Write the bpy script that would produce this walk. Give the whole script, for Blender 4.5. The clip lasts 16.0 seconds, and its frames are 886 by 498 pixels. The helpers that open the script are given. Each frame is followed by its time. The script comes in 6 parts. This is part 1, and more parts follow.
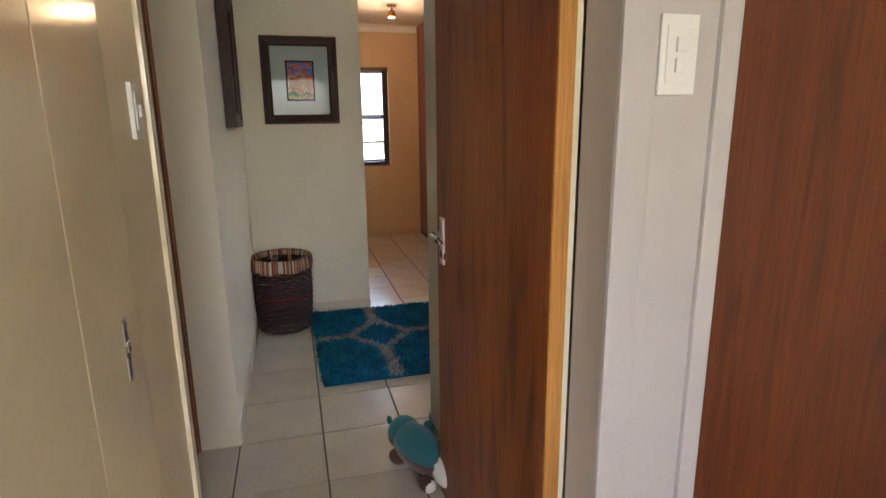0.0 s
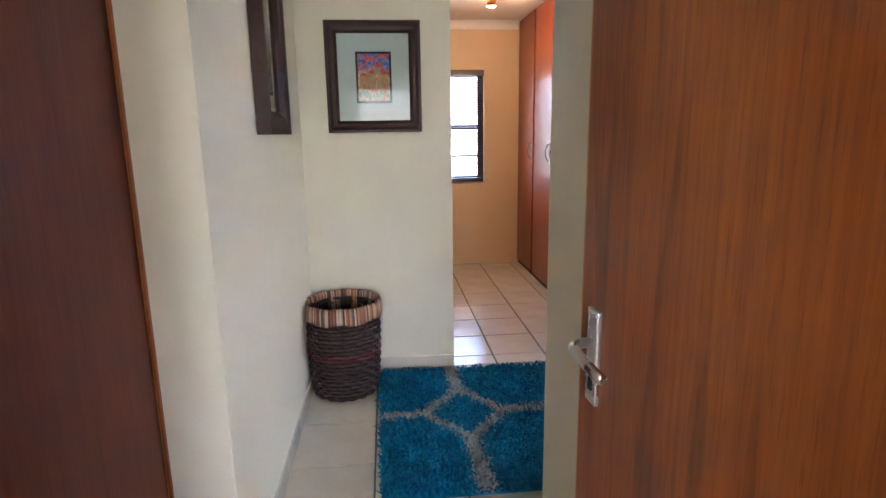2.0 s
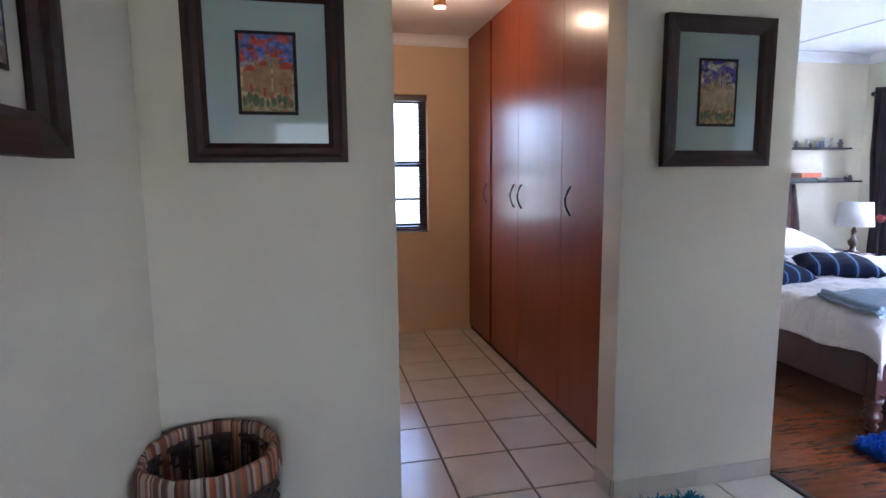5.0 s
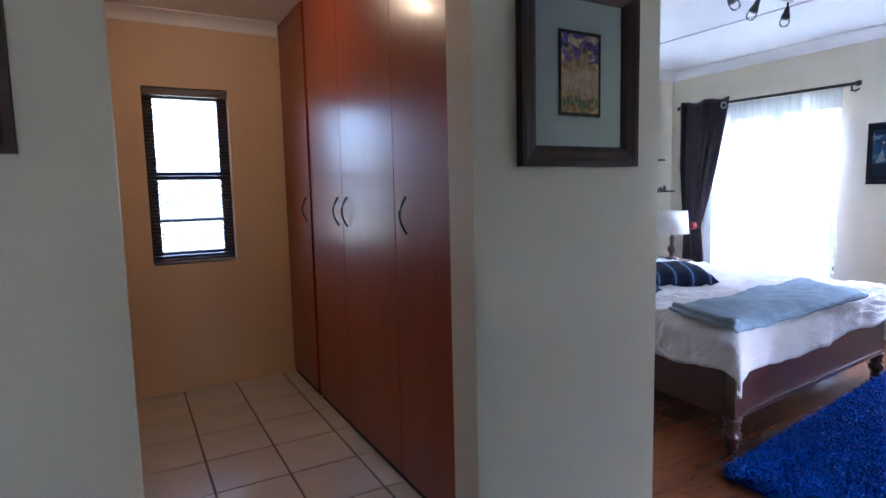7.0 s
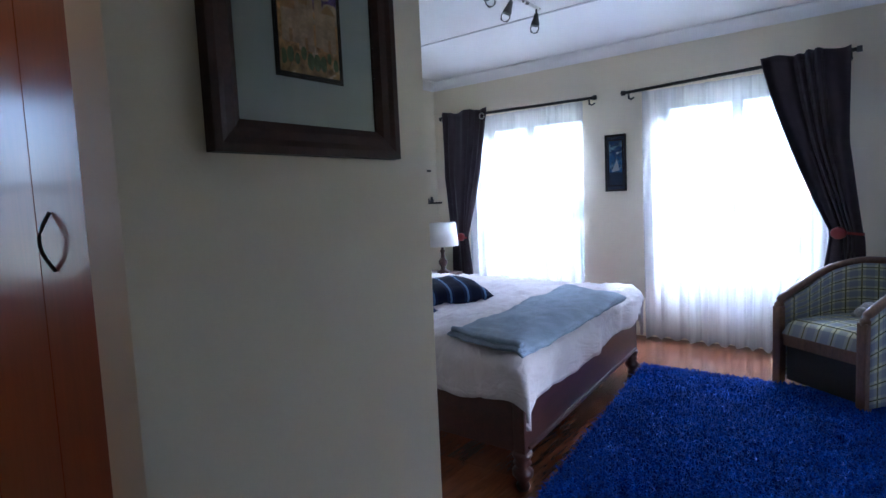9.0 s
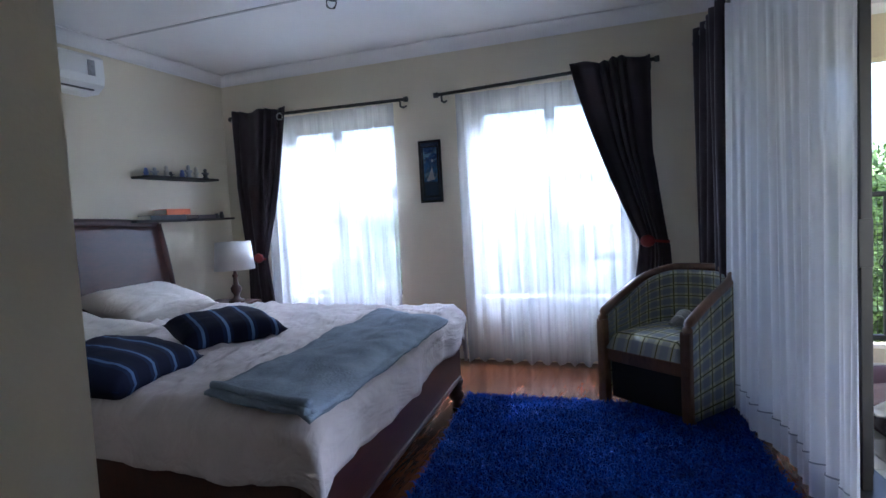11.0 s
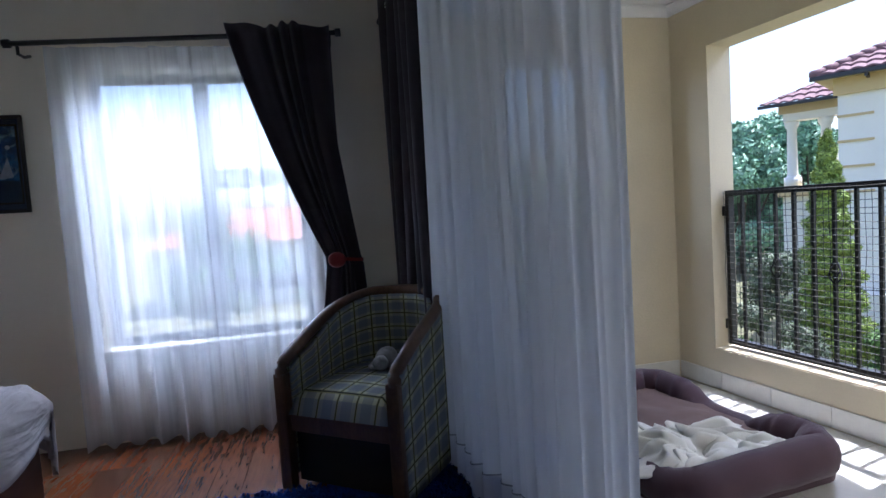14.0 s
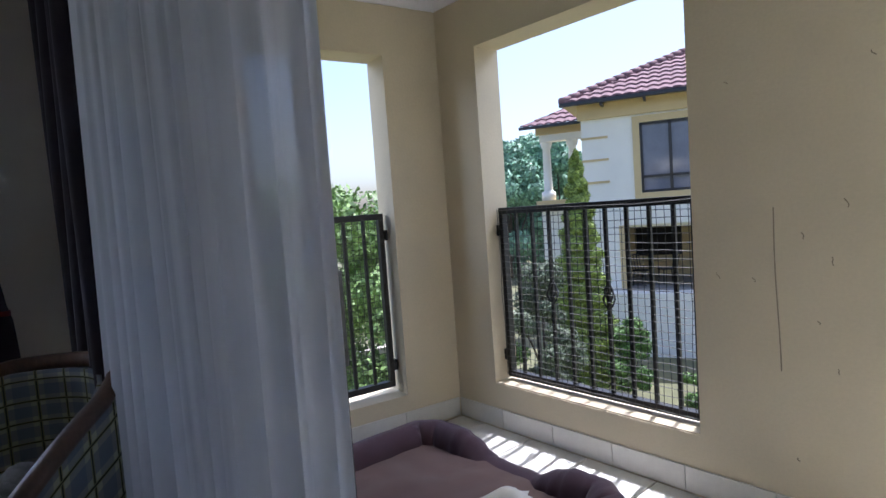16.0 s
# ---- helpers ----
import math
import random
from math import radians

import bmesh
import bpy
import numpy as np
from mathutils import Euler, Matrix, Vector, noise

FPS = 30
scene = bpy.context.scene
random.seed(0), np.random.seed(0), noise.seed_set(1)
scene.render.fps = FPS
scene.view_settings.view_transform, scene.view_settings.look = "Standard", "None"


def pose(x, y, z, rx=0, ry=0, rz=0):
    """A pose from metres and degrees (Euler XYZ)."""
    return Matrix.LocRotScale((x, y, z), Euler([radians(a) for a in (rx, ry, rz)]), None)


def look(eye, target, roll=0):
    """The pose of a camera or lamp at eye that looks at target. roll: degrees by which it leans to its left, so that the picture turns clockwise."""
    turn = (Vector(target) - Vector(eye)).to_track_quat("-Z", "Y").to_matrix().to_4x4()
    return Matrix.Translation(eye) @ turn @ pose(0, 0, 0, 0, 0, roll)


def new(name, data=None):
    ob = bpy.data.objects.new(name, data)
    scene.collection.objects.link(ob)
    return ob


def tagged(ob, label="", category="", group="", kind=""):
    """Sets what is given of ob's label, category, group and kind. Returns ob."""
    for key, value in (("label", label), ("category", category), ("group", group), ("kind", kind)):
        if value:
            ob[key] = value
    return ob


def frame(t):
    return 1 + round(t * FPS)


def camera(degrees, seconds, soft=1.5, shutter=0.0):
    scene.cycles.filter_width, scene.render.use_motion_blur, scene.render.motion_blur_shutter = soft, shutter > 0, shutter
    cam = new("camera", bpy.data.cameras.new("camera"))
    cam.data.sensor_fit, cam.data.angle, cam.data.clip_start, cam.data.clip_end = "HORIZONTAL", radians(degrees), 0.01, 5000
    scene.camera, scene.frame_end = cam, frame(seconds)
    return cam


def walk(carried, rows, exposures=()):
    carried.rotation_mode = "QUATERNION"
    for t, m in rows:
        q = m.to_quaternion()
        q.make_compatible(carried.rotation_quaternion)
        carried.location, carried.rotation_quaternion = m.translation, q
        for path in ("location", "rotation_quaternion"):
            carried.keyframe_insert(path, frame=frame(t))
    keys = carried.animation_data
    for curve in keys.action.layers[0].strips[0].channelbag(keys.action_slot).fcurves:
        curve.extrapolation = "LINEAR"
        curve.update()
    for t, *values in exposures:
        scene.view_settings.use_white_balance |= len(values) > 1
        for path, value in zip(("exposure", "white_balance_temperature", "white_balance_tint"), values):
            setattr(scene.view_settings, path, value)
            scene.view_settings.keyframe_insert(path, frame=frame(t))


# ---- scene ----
cam = camera(76.7, 16.0)
PATH = [
    (0, (0.25, -0.31, 1.41), (0.753, 1.571, 0.952), -0.6),
    (0.5, (0.313, -0.039, 1.396), (0.703, 1.873, 0.958), -1.0),
    (1, (0.332, 0.193, 1.383), (0.622, 2.125, 0.955), -0.9),
    (1.5, (0.355, 0.413, 1.371), (0.586, 2.356, 0.956), -0.8),
    (2, (0.398, 0.639, 1.365), (0.589, 2.588, 0.96), -0.9),
    (2.5, (0.432, 0.848, 1.35), (0.595, 2.803, 0.962), -0.8),
    (3, (0.428, 1.07, 1.354), (0.58, 3.028, 0.978), -0.8),
    (3.2, (0.448, 1.137, 1.35), (0.583, 3.099, 0.982), -0.9),
    (5.3, (0.501, 1.902, 1.319), (1.037, 3.813, 1.071), -0.6),
    (5.5, (0.52, 1.963, 1.307), (1.124, 3.855, 1.067), -0.7),
    (6, (0.605, 2.133, 1.295), (1.339, 3.979, 1.069), -0.9),
    (6.5, (0.68, 2.268, 1.273), (1.513, 4.074, 1.059), -1.0),
    (7, (0.771, 2.409, 1.287), (1.746, 4.143, 1.08), -1.3),
    (7.5, (0.867, 2.502, 1.28), (2.044, 4.108, 1.087), -1.6),
    (8, (1.017, 2.623, 1.273), (2.38, 4.075, 1.089), -2.0),
    (8.5, (1.14, 2.718, 1.256), (2.609, 4.064, 1.078), -2.3),
    (9, (1.249, 2.819, 1.25), (2.819, 4.045, 1.077), -2.6),
    (9.2, (1.286, 2.856, 1.245), (2.895, 4.032, 1.073), -3.2),
    (11.3, (1.963, 3.085, 1.157), (3.878, 3.649, 1.028), -3.1),
    (11.5, (2.021, 3.11, 1.16), (3.957, 3.592, 1.024), -3.2),
    (12, (2.169, 3.172, 1.136), (4.144, 3.461, 1.016), -2.9),
    (12.5, (2.33, 3.188, 1.134), (4.321, 3.317, 1.006), -3.1),
    (13, (2.491, 3.165, 1.125), (4.486, 3.12, 0.994), -3.3),
    (13.5, (2.652, 3.131, 1.128), (4.634, 2.903, 0.992), -3.5),
    (14, (2.837, 3.049, 1.126), (4.795, 2.663, 0.994), -3.7),
    (14.5, (3.0, 2.952, 1.13), (4.923, 2.418, 0.993), -3.6),
    (15, (3.124, 2.866, 1.139), (4.99, 2.158, 1.004), -3.9),
    (15.5, (3.241, 2.788, 1.14), (5.031, 1.906, 1.001), -3.9),
    (16, (3.386, 2.645, 1.157), (5.067, 1.572, 1.016), -4.1),
]
walk(cam, [(t, look(eye, target, roll)) for t, eye, target, roll in PATH],
     exposures=[(0, 4.15, 6250, 16), (1.5, 4.9, 5900, 17), (3, 5.1, 5150, 17), (5.5, 3.8, 5050, 19), (7, 3.55, 4950, 18), (9, 2.9, 5050, 18), (11.5, 1.9, 5300, 18), (13, 1.5, 5300, 18), (14, 1.25, 5350, 18), (16, 0.9, 5500, 19)])

# ---- world and lights ----
world = bpy.data.worlds.new("sky")
scene.world = world
world.use_nodes = True
wn = world.node_tree.nodes
sky = wn.new("ShaderNodeTexSky")
sky.sky_type, sky.sun_disc = "NISHITA", False
sky.sun_elevation, sky.sun_rotation = radians(71), radians(165)
sky.air_density, sky.dust_density, sky.ozone_density = 1.0, 3.0, 0.3
wn["Background"].inputs["Strength"].default_value = 0.15
world.node_tree.links.new(sky.outputs["Color"], wn["Background"].inputs["Color"])


def sun_lamp(elevation, azimuth, strength):
    """azimuth: degrees clockwise from +y, where the sun stands."""
    data = bpy.data.lights.new("sun", "SUN")
    data.energy, data.angle, data.color = strength, radians(0.6), (1.0, 0.95, 0.87)
    e, a = radians(elevation), radians(azimuth)
    way = Vector((math.sin(a) * math.cos(e), math.cos(a) * math.cos(e), math.sin(e)))
    ob = new("sun", data)
    ob.matrix_world = Matrix.Translation((0, 0, 20)) @ way.to_track_quat("Z", "Y").to_matrix().to_4x4()


def daylight_lamp(eye, target, w, h, watts, color=(0.9, 0.95, 1.0), spread=180):
    data = bpy.data.lights.new("added_daylight", "AREA")
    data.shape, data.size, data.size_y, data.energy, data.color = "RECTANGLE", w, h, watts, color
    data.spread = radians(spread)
    ob = new("added_daylight", data)
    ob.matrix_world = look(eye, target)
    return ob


sun_lamp(71, 165, 5.0)
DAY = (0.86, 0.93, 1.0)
daylight_lamp((6.78, 5.47, 2.46), (6.05, 5.47, 1.05), 1.06, 0.90, 41, DAY)
daylight_lamp((6.78, 3.705, 2.46), (6.05, 3.705, 1.05), 1.06, 0.90, 41, DAY)
daylight_lamp((1.155, 6.62, 1.45), (1.155, 0, 1.0), 0.48, 1.05, 0.34, DAY)
daylight_lamp((0.45, -2.58, 1.5), (0.45, 5, 1.2), 0.95, 1.15, 1.4, (1.0, 0.90, 0.76))
# Extra lamp outside the railed opening, added to strengthen daylight on the balcony.
daylight_lamp((5.15, 0.12, 2.75), (4.95, 1.6, 0.2), 1.0, 0.6, 15, DAY)
# Added lamp in an invented, unseen opening; brightens the wall beside the closet.
daylight_lamp((3.55, 0.33, 1.10), (1.80, 3.7, 0.9), 0.84, 1.5, 9, DAY, 54)


# ---- materials ----
def material(name, rough=0.6, metal=0.0):
    m = bpy.data.materials.new(name)
    m.use_nodes = True
    b = m.node_tree.nodes["Principled BSDF"]
    b.inputs["Roughness"].default_value, b.inputs["Metallic"].default_value = rough, metal
    return m, m.node_tree.nodes, m.node_tree.links, b


def coords(nodes, links, scale=(1, 1, 1), kind="Object"):
    tc, mp = nodes.new("ShaderNodeTexCoord"), nodes.new("ShaderNodeMapping")
    mp.inputs["Scale"].default_value = scale
    links.new(tc.outputs[kind], mp.inputs["Vector"])
    return mp.outputs["Vector"]


def noise_tex(nodes, links, vec, scale, detail=4.0, distortion=0.0):
    n = nodes.new("ShaderNodeTexNoise")
    n.inputs["Scale"].default_value, n.inputs["Detail"].default_value = scale, detail
    n.inputs["Distortion"].default_value = distortion
    links.new(vec, n.inputs["Vector"])
    return n.outputs["Fac"]


def ramp(nodes, links, fac, stops):
    r = nodes.new("ShaderNodeValToRGB")
    e = r.color_ramp.elements
    e[0].position, e[0].color = stops[0][0], (*stops[0][1], 1)
    e[1].position, e[1].color = stops[-1][0], (*stops[-1][1], 1)
    for p, c in stops[1:-1]:
        k = e.new(p)
        k.color = (*c, 1)
    links.new(fac, r.inputs["Fac"])
    return r.outputs["Color"]


def mix_rgb(nodes, links, fac, a, b, blend="MIX"):
    n = nodes.new("ShaderNodeMix")
    n.data_type, n.blend_type = "RGBA", blend
    if isinstance(fac, float):
        n.inputs[0].default_value = fac
    else:
        links.new(fac, n.inputs[0])
    for k, v in ((6, a), (7, b)):
        if isinstance(v, tuple):
            n.inputs[k].default_value = (*v, 1)
        else:
            links.new(v, n.inputs[k])
    return n.outputs[2]


def bump(nodes, links, b, height, strength, distance=0.01):
    n = nodes.new("ShaderNodeBump")
    n.inputs["Strength"].default_value, n.inputs["Distance"].default_value = strength, distance
    links.new(height, n.inputs["Height"])
    links.new(n.outputs["Normal"], b.inputs["Normal"])


def shade(c, f):
    return tuple(min(1.0, v * f) for v in c)


def mottled(name, c, rough=0.6, metal=0.0, scale=6.0, fine=120.0, vary=0.12, relief=0.15, gloss_vary=0.08, rand=0.0, stretch=(1, 1, 1)):
    """A plain colour with broad and fine variation, relief and uneven gloss."""
    m, n, l, b = material(name, rough, metal)
    v = coords(n, l, stretch)
    big, small = noise_tex(n, l, v, scale, 5), noise_tex(n, l, v, fine, 3)
    col = ramp(n, l, big, [(0.3, shade(c, 1 - vary)), (0.7, shade(c, 1 + vary))])
    col = mix_rgb(n, l, 0.25, col, ramp(n, l, small, [(0.3, shade(c, 1 - vary)), (0.7, shade(c, 1 + vary))]))
    if rand:
        info = n.new("ShaderNodeObjectInfo")
        col = mix_rgb(n, l, 1.0, col, ramp(n, l, info.outputs["Random"], [(0, (1 - rand,) * 3), (1, (1, 1, 1))]), "MULTIPLY")
    l.new(col, b.inputs["Base Color"])
    r = n.new("ShaderNodeMapRange")
    r.inputs["To Min"].default_value, r.inputs["To Max"].default_value = max(0.02, rough - gloss_vary), min(1, rough + gloss_vary)
    l.new(big, r.inputs["Value"])
    l.new(r.outputs["Result"], b.inputs["Roughness"])
    if relief:
        bump(n, l, b, small, relief, 0.004)
    return m


def wood(name, dark, light, grain=(18, 18, 1.2), rough=0.4, rand=0.0, relief=0.08, coat=0.0):
    m, n, l, b = material(name, rough)
    v = coords(n, l, grain)
    if rand:
        info = n.new("ShaderNodeObjectInfo")
        add = n.new("ShaderNodeVectorMath")
        add.operation = "ADD"
        sc = n.new("ShaderNodeVectorMath")
        sc.operation = "SCALE"
        comb = n.new("ShaderNodeCombineXYZ")
        for k in range(3):
            l.new(info.outputs["Random"], comb.inputs[k])
        l.new(comb.outputs[0], sc.inputs[0])
        sc.inputs["Scale"].default_value = 37.0
        l.new(v, add.inputs[0])
        l.new(sc.outputs[0], add.inputs[1])
        v = add.outputs[0]
    big, mid, small = noise_tex(n, l, v, 0.55, 3, 0.6), noise_tex(n, l, v, 2.2, 5, 0.3), noise_tex(n, l, v, 9, 4)
    col = ramp(n, l, big, [(0.25, dark), (0.5, shade(light, 0.8)), (0.75, light)])
    col = mix_rgb(n, l, 0.45, col, ramp(n, l, mid, [(0.32, shade(dark, 0.75)), (0.62, light)]))
    col = mix_rgb(n, l, 0.3, col, ramp(n, l, small, [(0.35, shade(dark, 0.8)), (0.6, light)]))
    if rand:
        col = mix_rgb(n, l, 1.0, col, ramp(n, l, info.outputs["Random"], [(0, (1 - rand,) * 3), (1, (1, 1, 1))]), "MULTIPLY")
    l.new(col, b.inputs["Base Color"])
    b.inputs["Coat Weight"].default_value = coat
    b.inputs["Coat Roughness"].default_value = 0.25
    bump(n, l, b, mid, relief, 0.002)
    return m


def cloth(name, c, rough=0.9, weave=900.0, vary=0.15, sheen=0.2):
    m = mottled(name, c, rough, 0, 9, weave, vary, 0.25, 0.03)
    m.node_tree.nodes["Principled BSDF"].inputs["Sheen Weight"].default_value = sheen
    return m


def creased_linen(name, c):
    """Washed cotton with long soft creases and a fine weave."""
    m = cloth(name, c, 0.9, 600, 0.06)
    n, l = m.node_tree.nodes, m.node_tree.links
    b = n["Principled BSDF"]
    wide = noise_tex(n, l, coords(n, l, (1.8, 6, 5)), 1.0, 3, 1.2)
    fine = noise_tex(n, l, coords(n, l, (5, 13, 10)), 1.0, 2, 1.5)
    both = n.new("ShaderNodeMath")
    both.operation = "MULTIPLY_ADD"
    both.inputs[1].default_value = 0.22
    l.new(fine, both.inputs[0])
    l.new(wide, both.inputs[2])
    bump(n, l, b, both.outputs[0], 0.8, 0.045)
    return m


def sheer(name, c, clear, matt):
    """Net curtain: partly see-through, the rest lets light through diffusely."""
    m = bpy.data.materials.new(name)
    m.use_nodes = True
    n, l = m.node_tree.nodes, m.node_tree.links
    n.remove(n["Principled BSDF"])
    out = n["Material Output"]
    tr, tl, df = n.new("ShaderNodeBsdfTransparent"), n.new("ShaderNodeBsdfTranslucent"), n.new("ShaderNodeBsdfDiffuse")
    v = coords(n, l, (1, 1, 0.05))
    f = noise_tex(n, l, v, 60, 3)
    col = ramp(n, l, f, [(0.3, shade(c, 0.95)), (0.7, c)])
    l.new(col, tl.inputs["Color"])
    l.new(col, df.inputs["Color"])
    m1, m2 = n.new("ShaderNodeMixShader"), n.new("ShaderNodeMixShader")
    m1.inputs[0].default_value = matt
    l.new(tl.outputs[0], m1.inputs[1])
    l.new(df.outputs[0], m1.inputs[2])
    r = n.new("ShaderNodeMapRange")
    r.inputs["To Min"].default_value, r.inputs["To Max"].default_value = clear * 0.7, clear * 1.3
    l.new(f, r.inputs["Value"])
    l.new(r.outputs["Result"], m2.inputs[0])
    l.new(m1.outputs[0], m2.inputs[1])
    l.new(tr.outputs[0], m2.inputs[2])
    l.new(m2.outputs[0], out.inputs["Surface"])
    return m


def glass(name):
    m, n, l, b = material(name, 0.02)
    b.inputs["Base Color"].default_value = (0.95, 0.97, 0.97, 1)
    b.inputs["Transmission Weight"].default_value = 1.0
    b.inputs["IOR"].default_value = 1.05
    return m


def picture_glass(name):
    """Thin glazing over a picture: clear, with a mirror-like gloss by angle."""
    m = bpy.data.materials.new(name)
    m.use_nodes = True
    n, l = m.node_tree.nodes, m.node_tree.links
    n.remove(n["Principled BSDF"])
    tr, gl, mx, fr = n.new("ShaderNodeBsdfTransparent"), n.new("ShaderNodeBsdfGlossy"), n.new("ShaderNodeMixShader"), n.new("ShaderNodeFresnel")
    gl.inputs["Roughness"].default_value = 0.02
    fr.inputs["IOR"].default_value = 1.3
    l.new(fr.outputs[0], mx.inputs[0])
    l.new(tr.outputs[0], mx.inputs[1])
    l.new(gl.outputs[0], mx.inputs[2])
    l.new(mx.outputs[0], n["Material Output"].inputs["Surface"])
    return m


def leaf_mat(name, c1, c2):
    m, n, l, b = material(name, 0.6)
    g = n.new("ShaderNodeNewGeometry")
    col = ramp(n, l, g.outputs["Random Per Island"], [(0, c1), (0.6, c2), (1, shade(c2, 1.5))])
    l.new(col, b.inputs["Base Color"])
    b.inputs["Subsurface Weight"].default_value = 0.0
    return m


def pile_mat(name, c1, c2):
    m, n, l, b = material(name, 0.9)
    b.inputs["Specular IOR Level"].default_value = 0.1
    g = n.new("ShaderNodeNewGeometry")
    v = coords(n, l)
    col = ramp(n, l, g.outputs["Random Per Island"], [(0, c1), (1, c2)])
    col = mix_rgb(n, l, 1.0, col, ramp(n, l, noise_tex(n, l, v, 9, 3), [(0.3, (0.6, 0.6, 0.6)), (0.7, (1, 1, 1))]), "MULTIPLY")
    l.new(col, b.inputs["Base Color"])
    return m


def plaid_mat(name):
    """Blue-grey and cream tartan with dark lines and fine yellow lines, laid by the cloth's own uv in metres."""
    m, n, l, b = material(name, 0.9)
    tc, sep = n.new("ShaderNodeTexCoord"), n.new("ShaderNodeSeparateXYZ")
    l.new(tc.outputs["UV"], sep.inputs[0])

    def band(src, period, offset, width):
        a, f, c = n.new("ShaderNodeMath"), n.new("ShaderNodeMath"), n.new("ShaderNodeMath")
        a.operation, f.operation, c.operation = "MULTIPLY_ADD", "FRACT", "LESS_THAN"
        a.inputs[1].default_value, a.inputs[2].default_value = 1 / period, offset
        c.inputs[1].default_value = width
        l.new(src, a.inputs[0])
        l.new(a.outputs[0], f.inputs[0])
        l.new(f.outputs[0], c.inputs[0])
        return c.outputs[0]

    u, v = sep.outputs[0], sep.outputs[1]
    cream, soft = (0.44, 0.44, 0.30), (0.115, 0.14, 0.20)
    col = mix_rgb(n, l, band(u, 0.105, 0.25, 0.52), cream, mix_rgb(n, l, 0.5, cream, soft))
    col = mix_rgb(n, l, band(v, 0.105, 0.25, 0.52), col, mix_rgb(n, l, 0.6, col, soft))
    for src in (u, v):
        col = mix_rgb(n, l, band(src, 0.105, 0.545, 0.11), col, (0.25, 0.24, 0.11))
        col = mix_rgb(n, l, band(src, 0.105, 0.515, 0.05), col, (0.016, 0.022, 0.012))
    l.new(col, b.inputs["Base Color"])
    bump(n, l, b, noise_tex(n, l, coords(n, l), 700, 2), 0.3, 0.002)
    return m


def picture_mat(name, sky_c, mid_c, low_c, spot, scale=22.0):
    """A small watercolour: dark upper ground, warm blotches under it."""
    m, n, l, b = material(name, 0.6)
    tc, sep = n.new("ShaderNodeTexCoord"), n.new("ShaderNodeSeparateXYZ")
    l.new(tc.outputs["Generated"], sep.inputs[0])
    v = coords(n, l)
    blot, fine = noise_tex(n, l, v, scale, 3, 0.8), noise_tex(n, l, v, scale * 3, 4)
    add = n.new("ShaderNodeMath")
    add.operation = "MULTIPLY_ADD"
    add.inputs[1].default_value = 0.35
    l.new(blot, add.inputs[0])
    l.new(sep.outputs[2], add.inputs[2])
    col = ramp(n, l, add.outputs[0], [(0.2, low_c), (0.45, mid_c), (0.72, mid_c), (0.86, sky_c)])
    col = mix_rgb(n, l, ramp(n, l, blot, [(0.52, (0, 0, 0)), (0.58, (1, 1, 1))]), col, spot)
    col = mix_rgb(n, l, 1.0, col, ramp(n, l, fine, [(0.3, (0.35, 0.35, 0.35)), (0.65, (1.2, 1.2, 1.2))]), "MULTIPLY")
    l.new(col, b.inputs["Base Color"])
    return m


def veneer(name, dark, mid, light, rough=0.36, coat=0.2):
    """Flat-cut hardwood veneer: broad pale and red zones, long wandering dark streaks, short pore marks."""
    m, n, l, b = material(name, rough)
    v = coords(n, l, (1, 1, 0.10))
    zone = noise_tex(n, l, v, 3.2, 3, 0.7)
    streak = noise_tex(n, l, v, 17, 4, 0.9)
    grain = noise_tex(n, l, coords(n, l, (1, 1, 0.025)), 110, 4, 0.2)
    pores = noise_tex(n, l, coords(n, l, (1, 1, 0.06)), 260, 2)
    col = ramp(n, l, zone, [(0.30, mid), (0.46, shade(mid, 1.25)), (0.66, light)])
    col = mix_rgb(n, l, ramp(n, l, streak, [(0.50, (0, 0, 0)), (0.61, (0.45, 0.45, 0.45)), (0.72, (0.78, 0.78, 0.78))]), col, dark)
    col = mix_rgb(n, l, 1.0, col, ramp(n, l, grain, [(0.3, (0.74, 0.70, 0.66)), (0.68, (1.08, 1.06, 1.04))]), "MULTIPLY")
    col = mix_rgb(n, l, 0.5, col, ramp(n, l, pores, [(0.34, (0.55, 0.5, 0.45)), (0.44, (1, 1, 1))]), "MULTIPLY")
    l.new(col, b.inputs["Base Color"])
    b.inputs["Coat Weight"].default_value, b.inputs["Coat Roughness"].default_value = coat, 0.2
    bump(n, l, b, grain, 0.06, 0.001)
    return m


PAINT = mottled("cream_wall_paint", (0.70, 0.64, 0.50), 0.55, 0, 1.3, 160, 0.04, 0.18)
HALL_CREAM = mottled("yellow_cream_hall_paint", (0.74, 0.65, 0.45), 0.4, 0, 1.3, 160, 0.05, 0.15)
# Doorway wall: the cooler light falling there is mixed into this greyer colour.
HALL_COOL_LIT = mottled("cool_lit_hall_paint", (0.50, 0.475, 0.465), 0.4, 0, 1.3, 160, 0.04, 0.15)
PAINT_BAL = mottled("weathered_balcony_paint", (0.64, 0.56, 0.40), 0.7, 0, 1.6, 90, 0.09, 0.3)
PEACH = mottled("peach_wall_paint", (0.68, 0.49, 0.29), 0.6, 0, 1.3, 160, 0.05, 0.18)
WHITE_PAINT = mottled("white_ceiling_paint", (0.80, 0.80, 0.80), 0.8, 0, 2, 140, 0.03, 0.15)
CEIL_JOINT = mottled("grey_ceiling_joint", (0.50, 0.50, 0.51), 0.8, 0, 6, 140, 0.06, 0.1)
ENAMEL = mottled("cream_gloss_enamel", (0.74, 0.65, 0.45), 0.16, 0, 3, 60, 0.05, 0.05, 0.06)
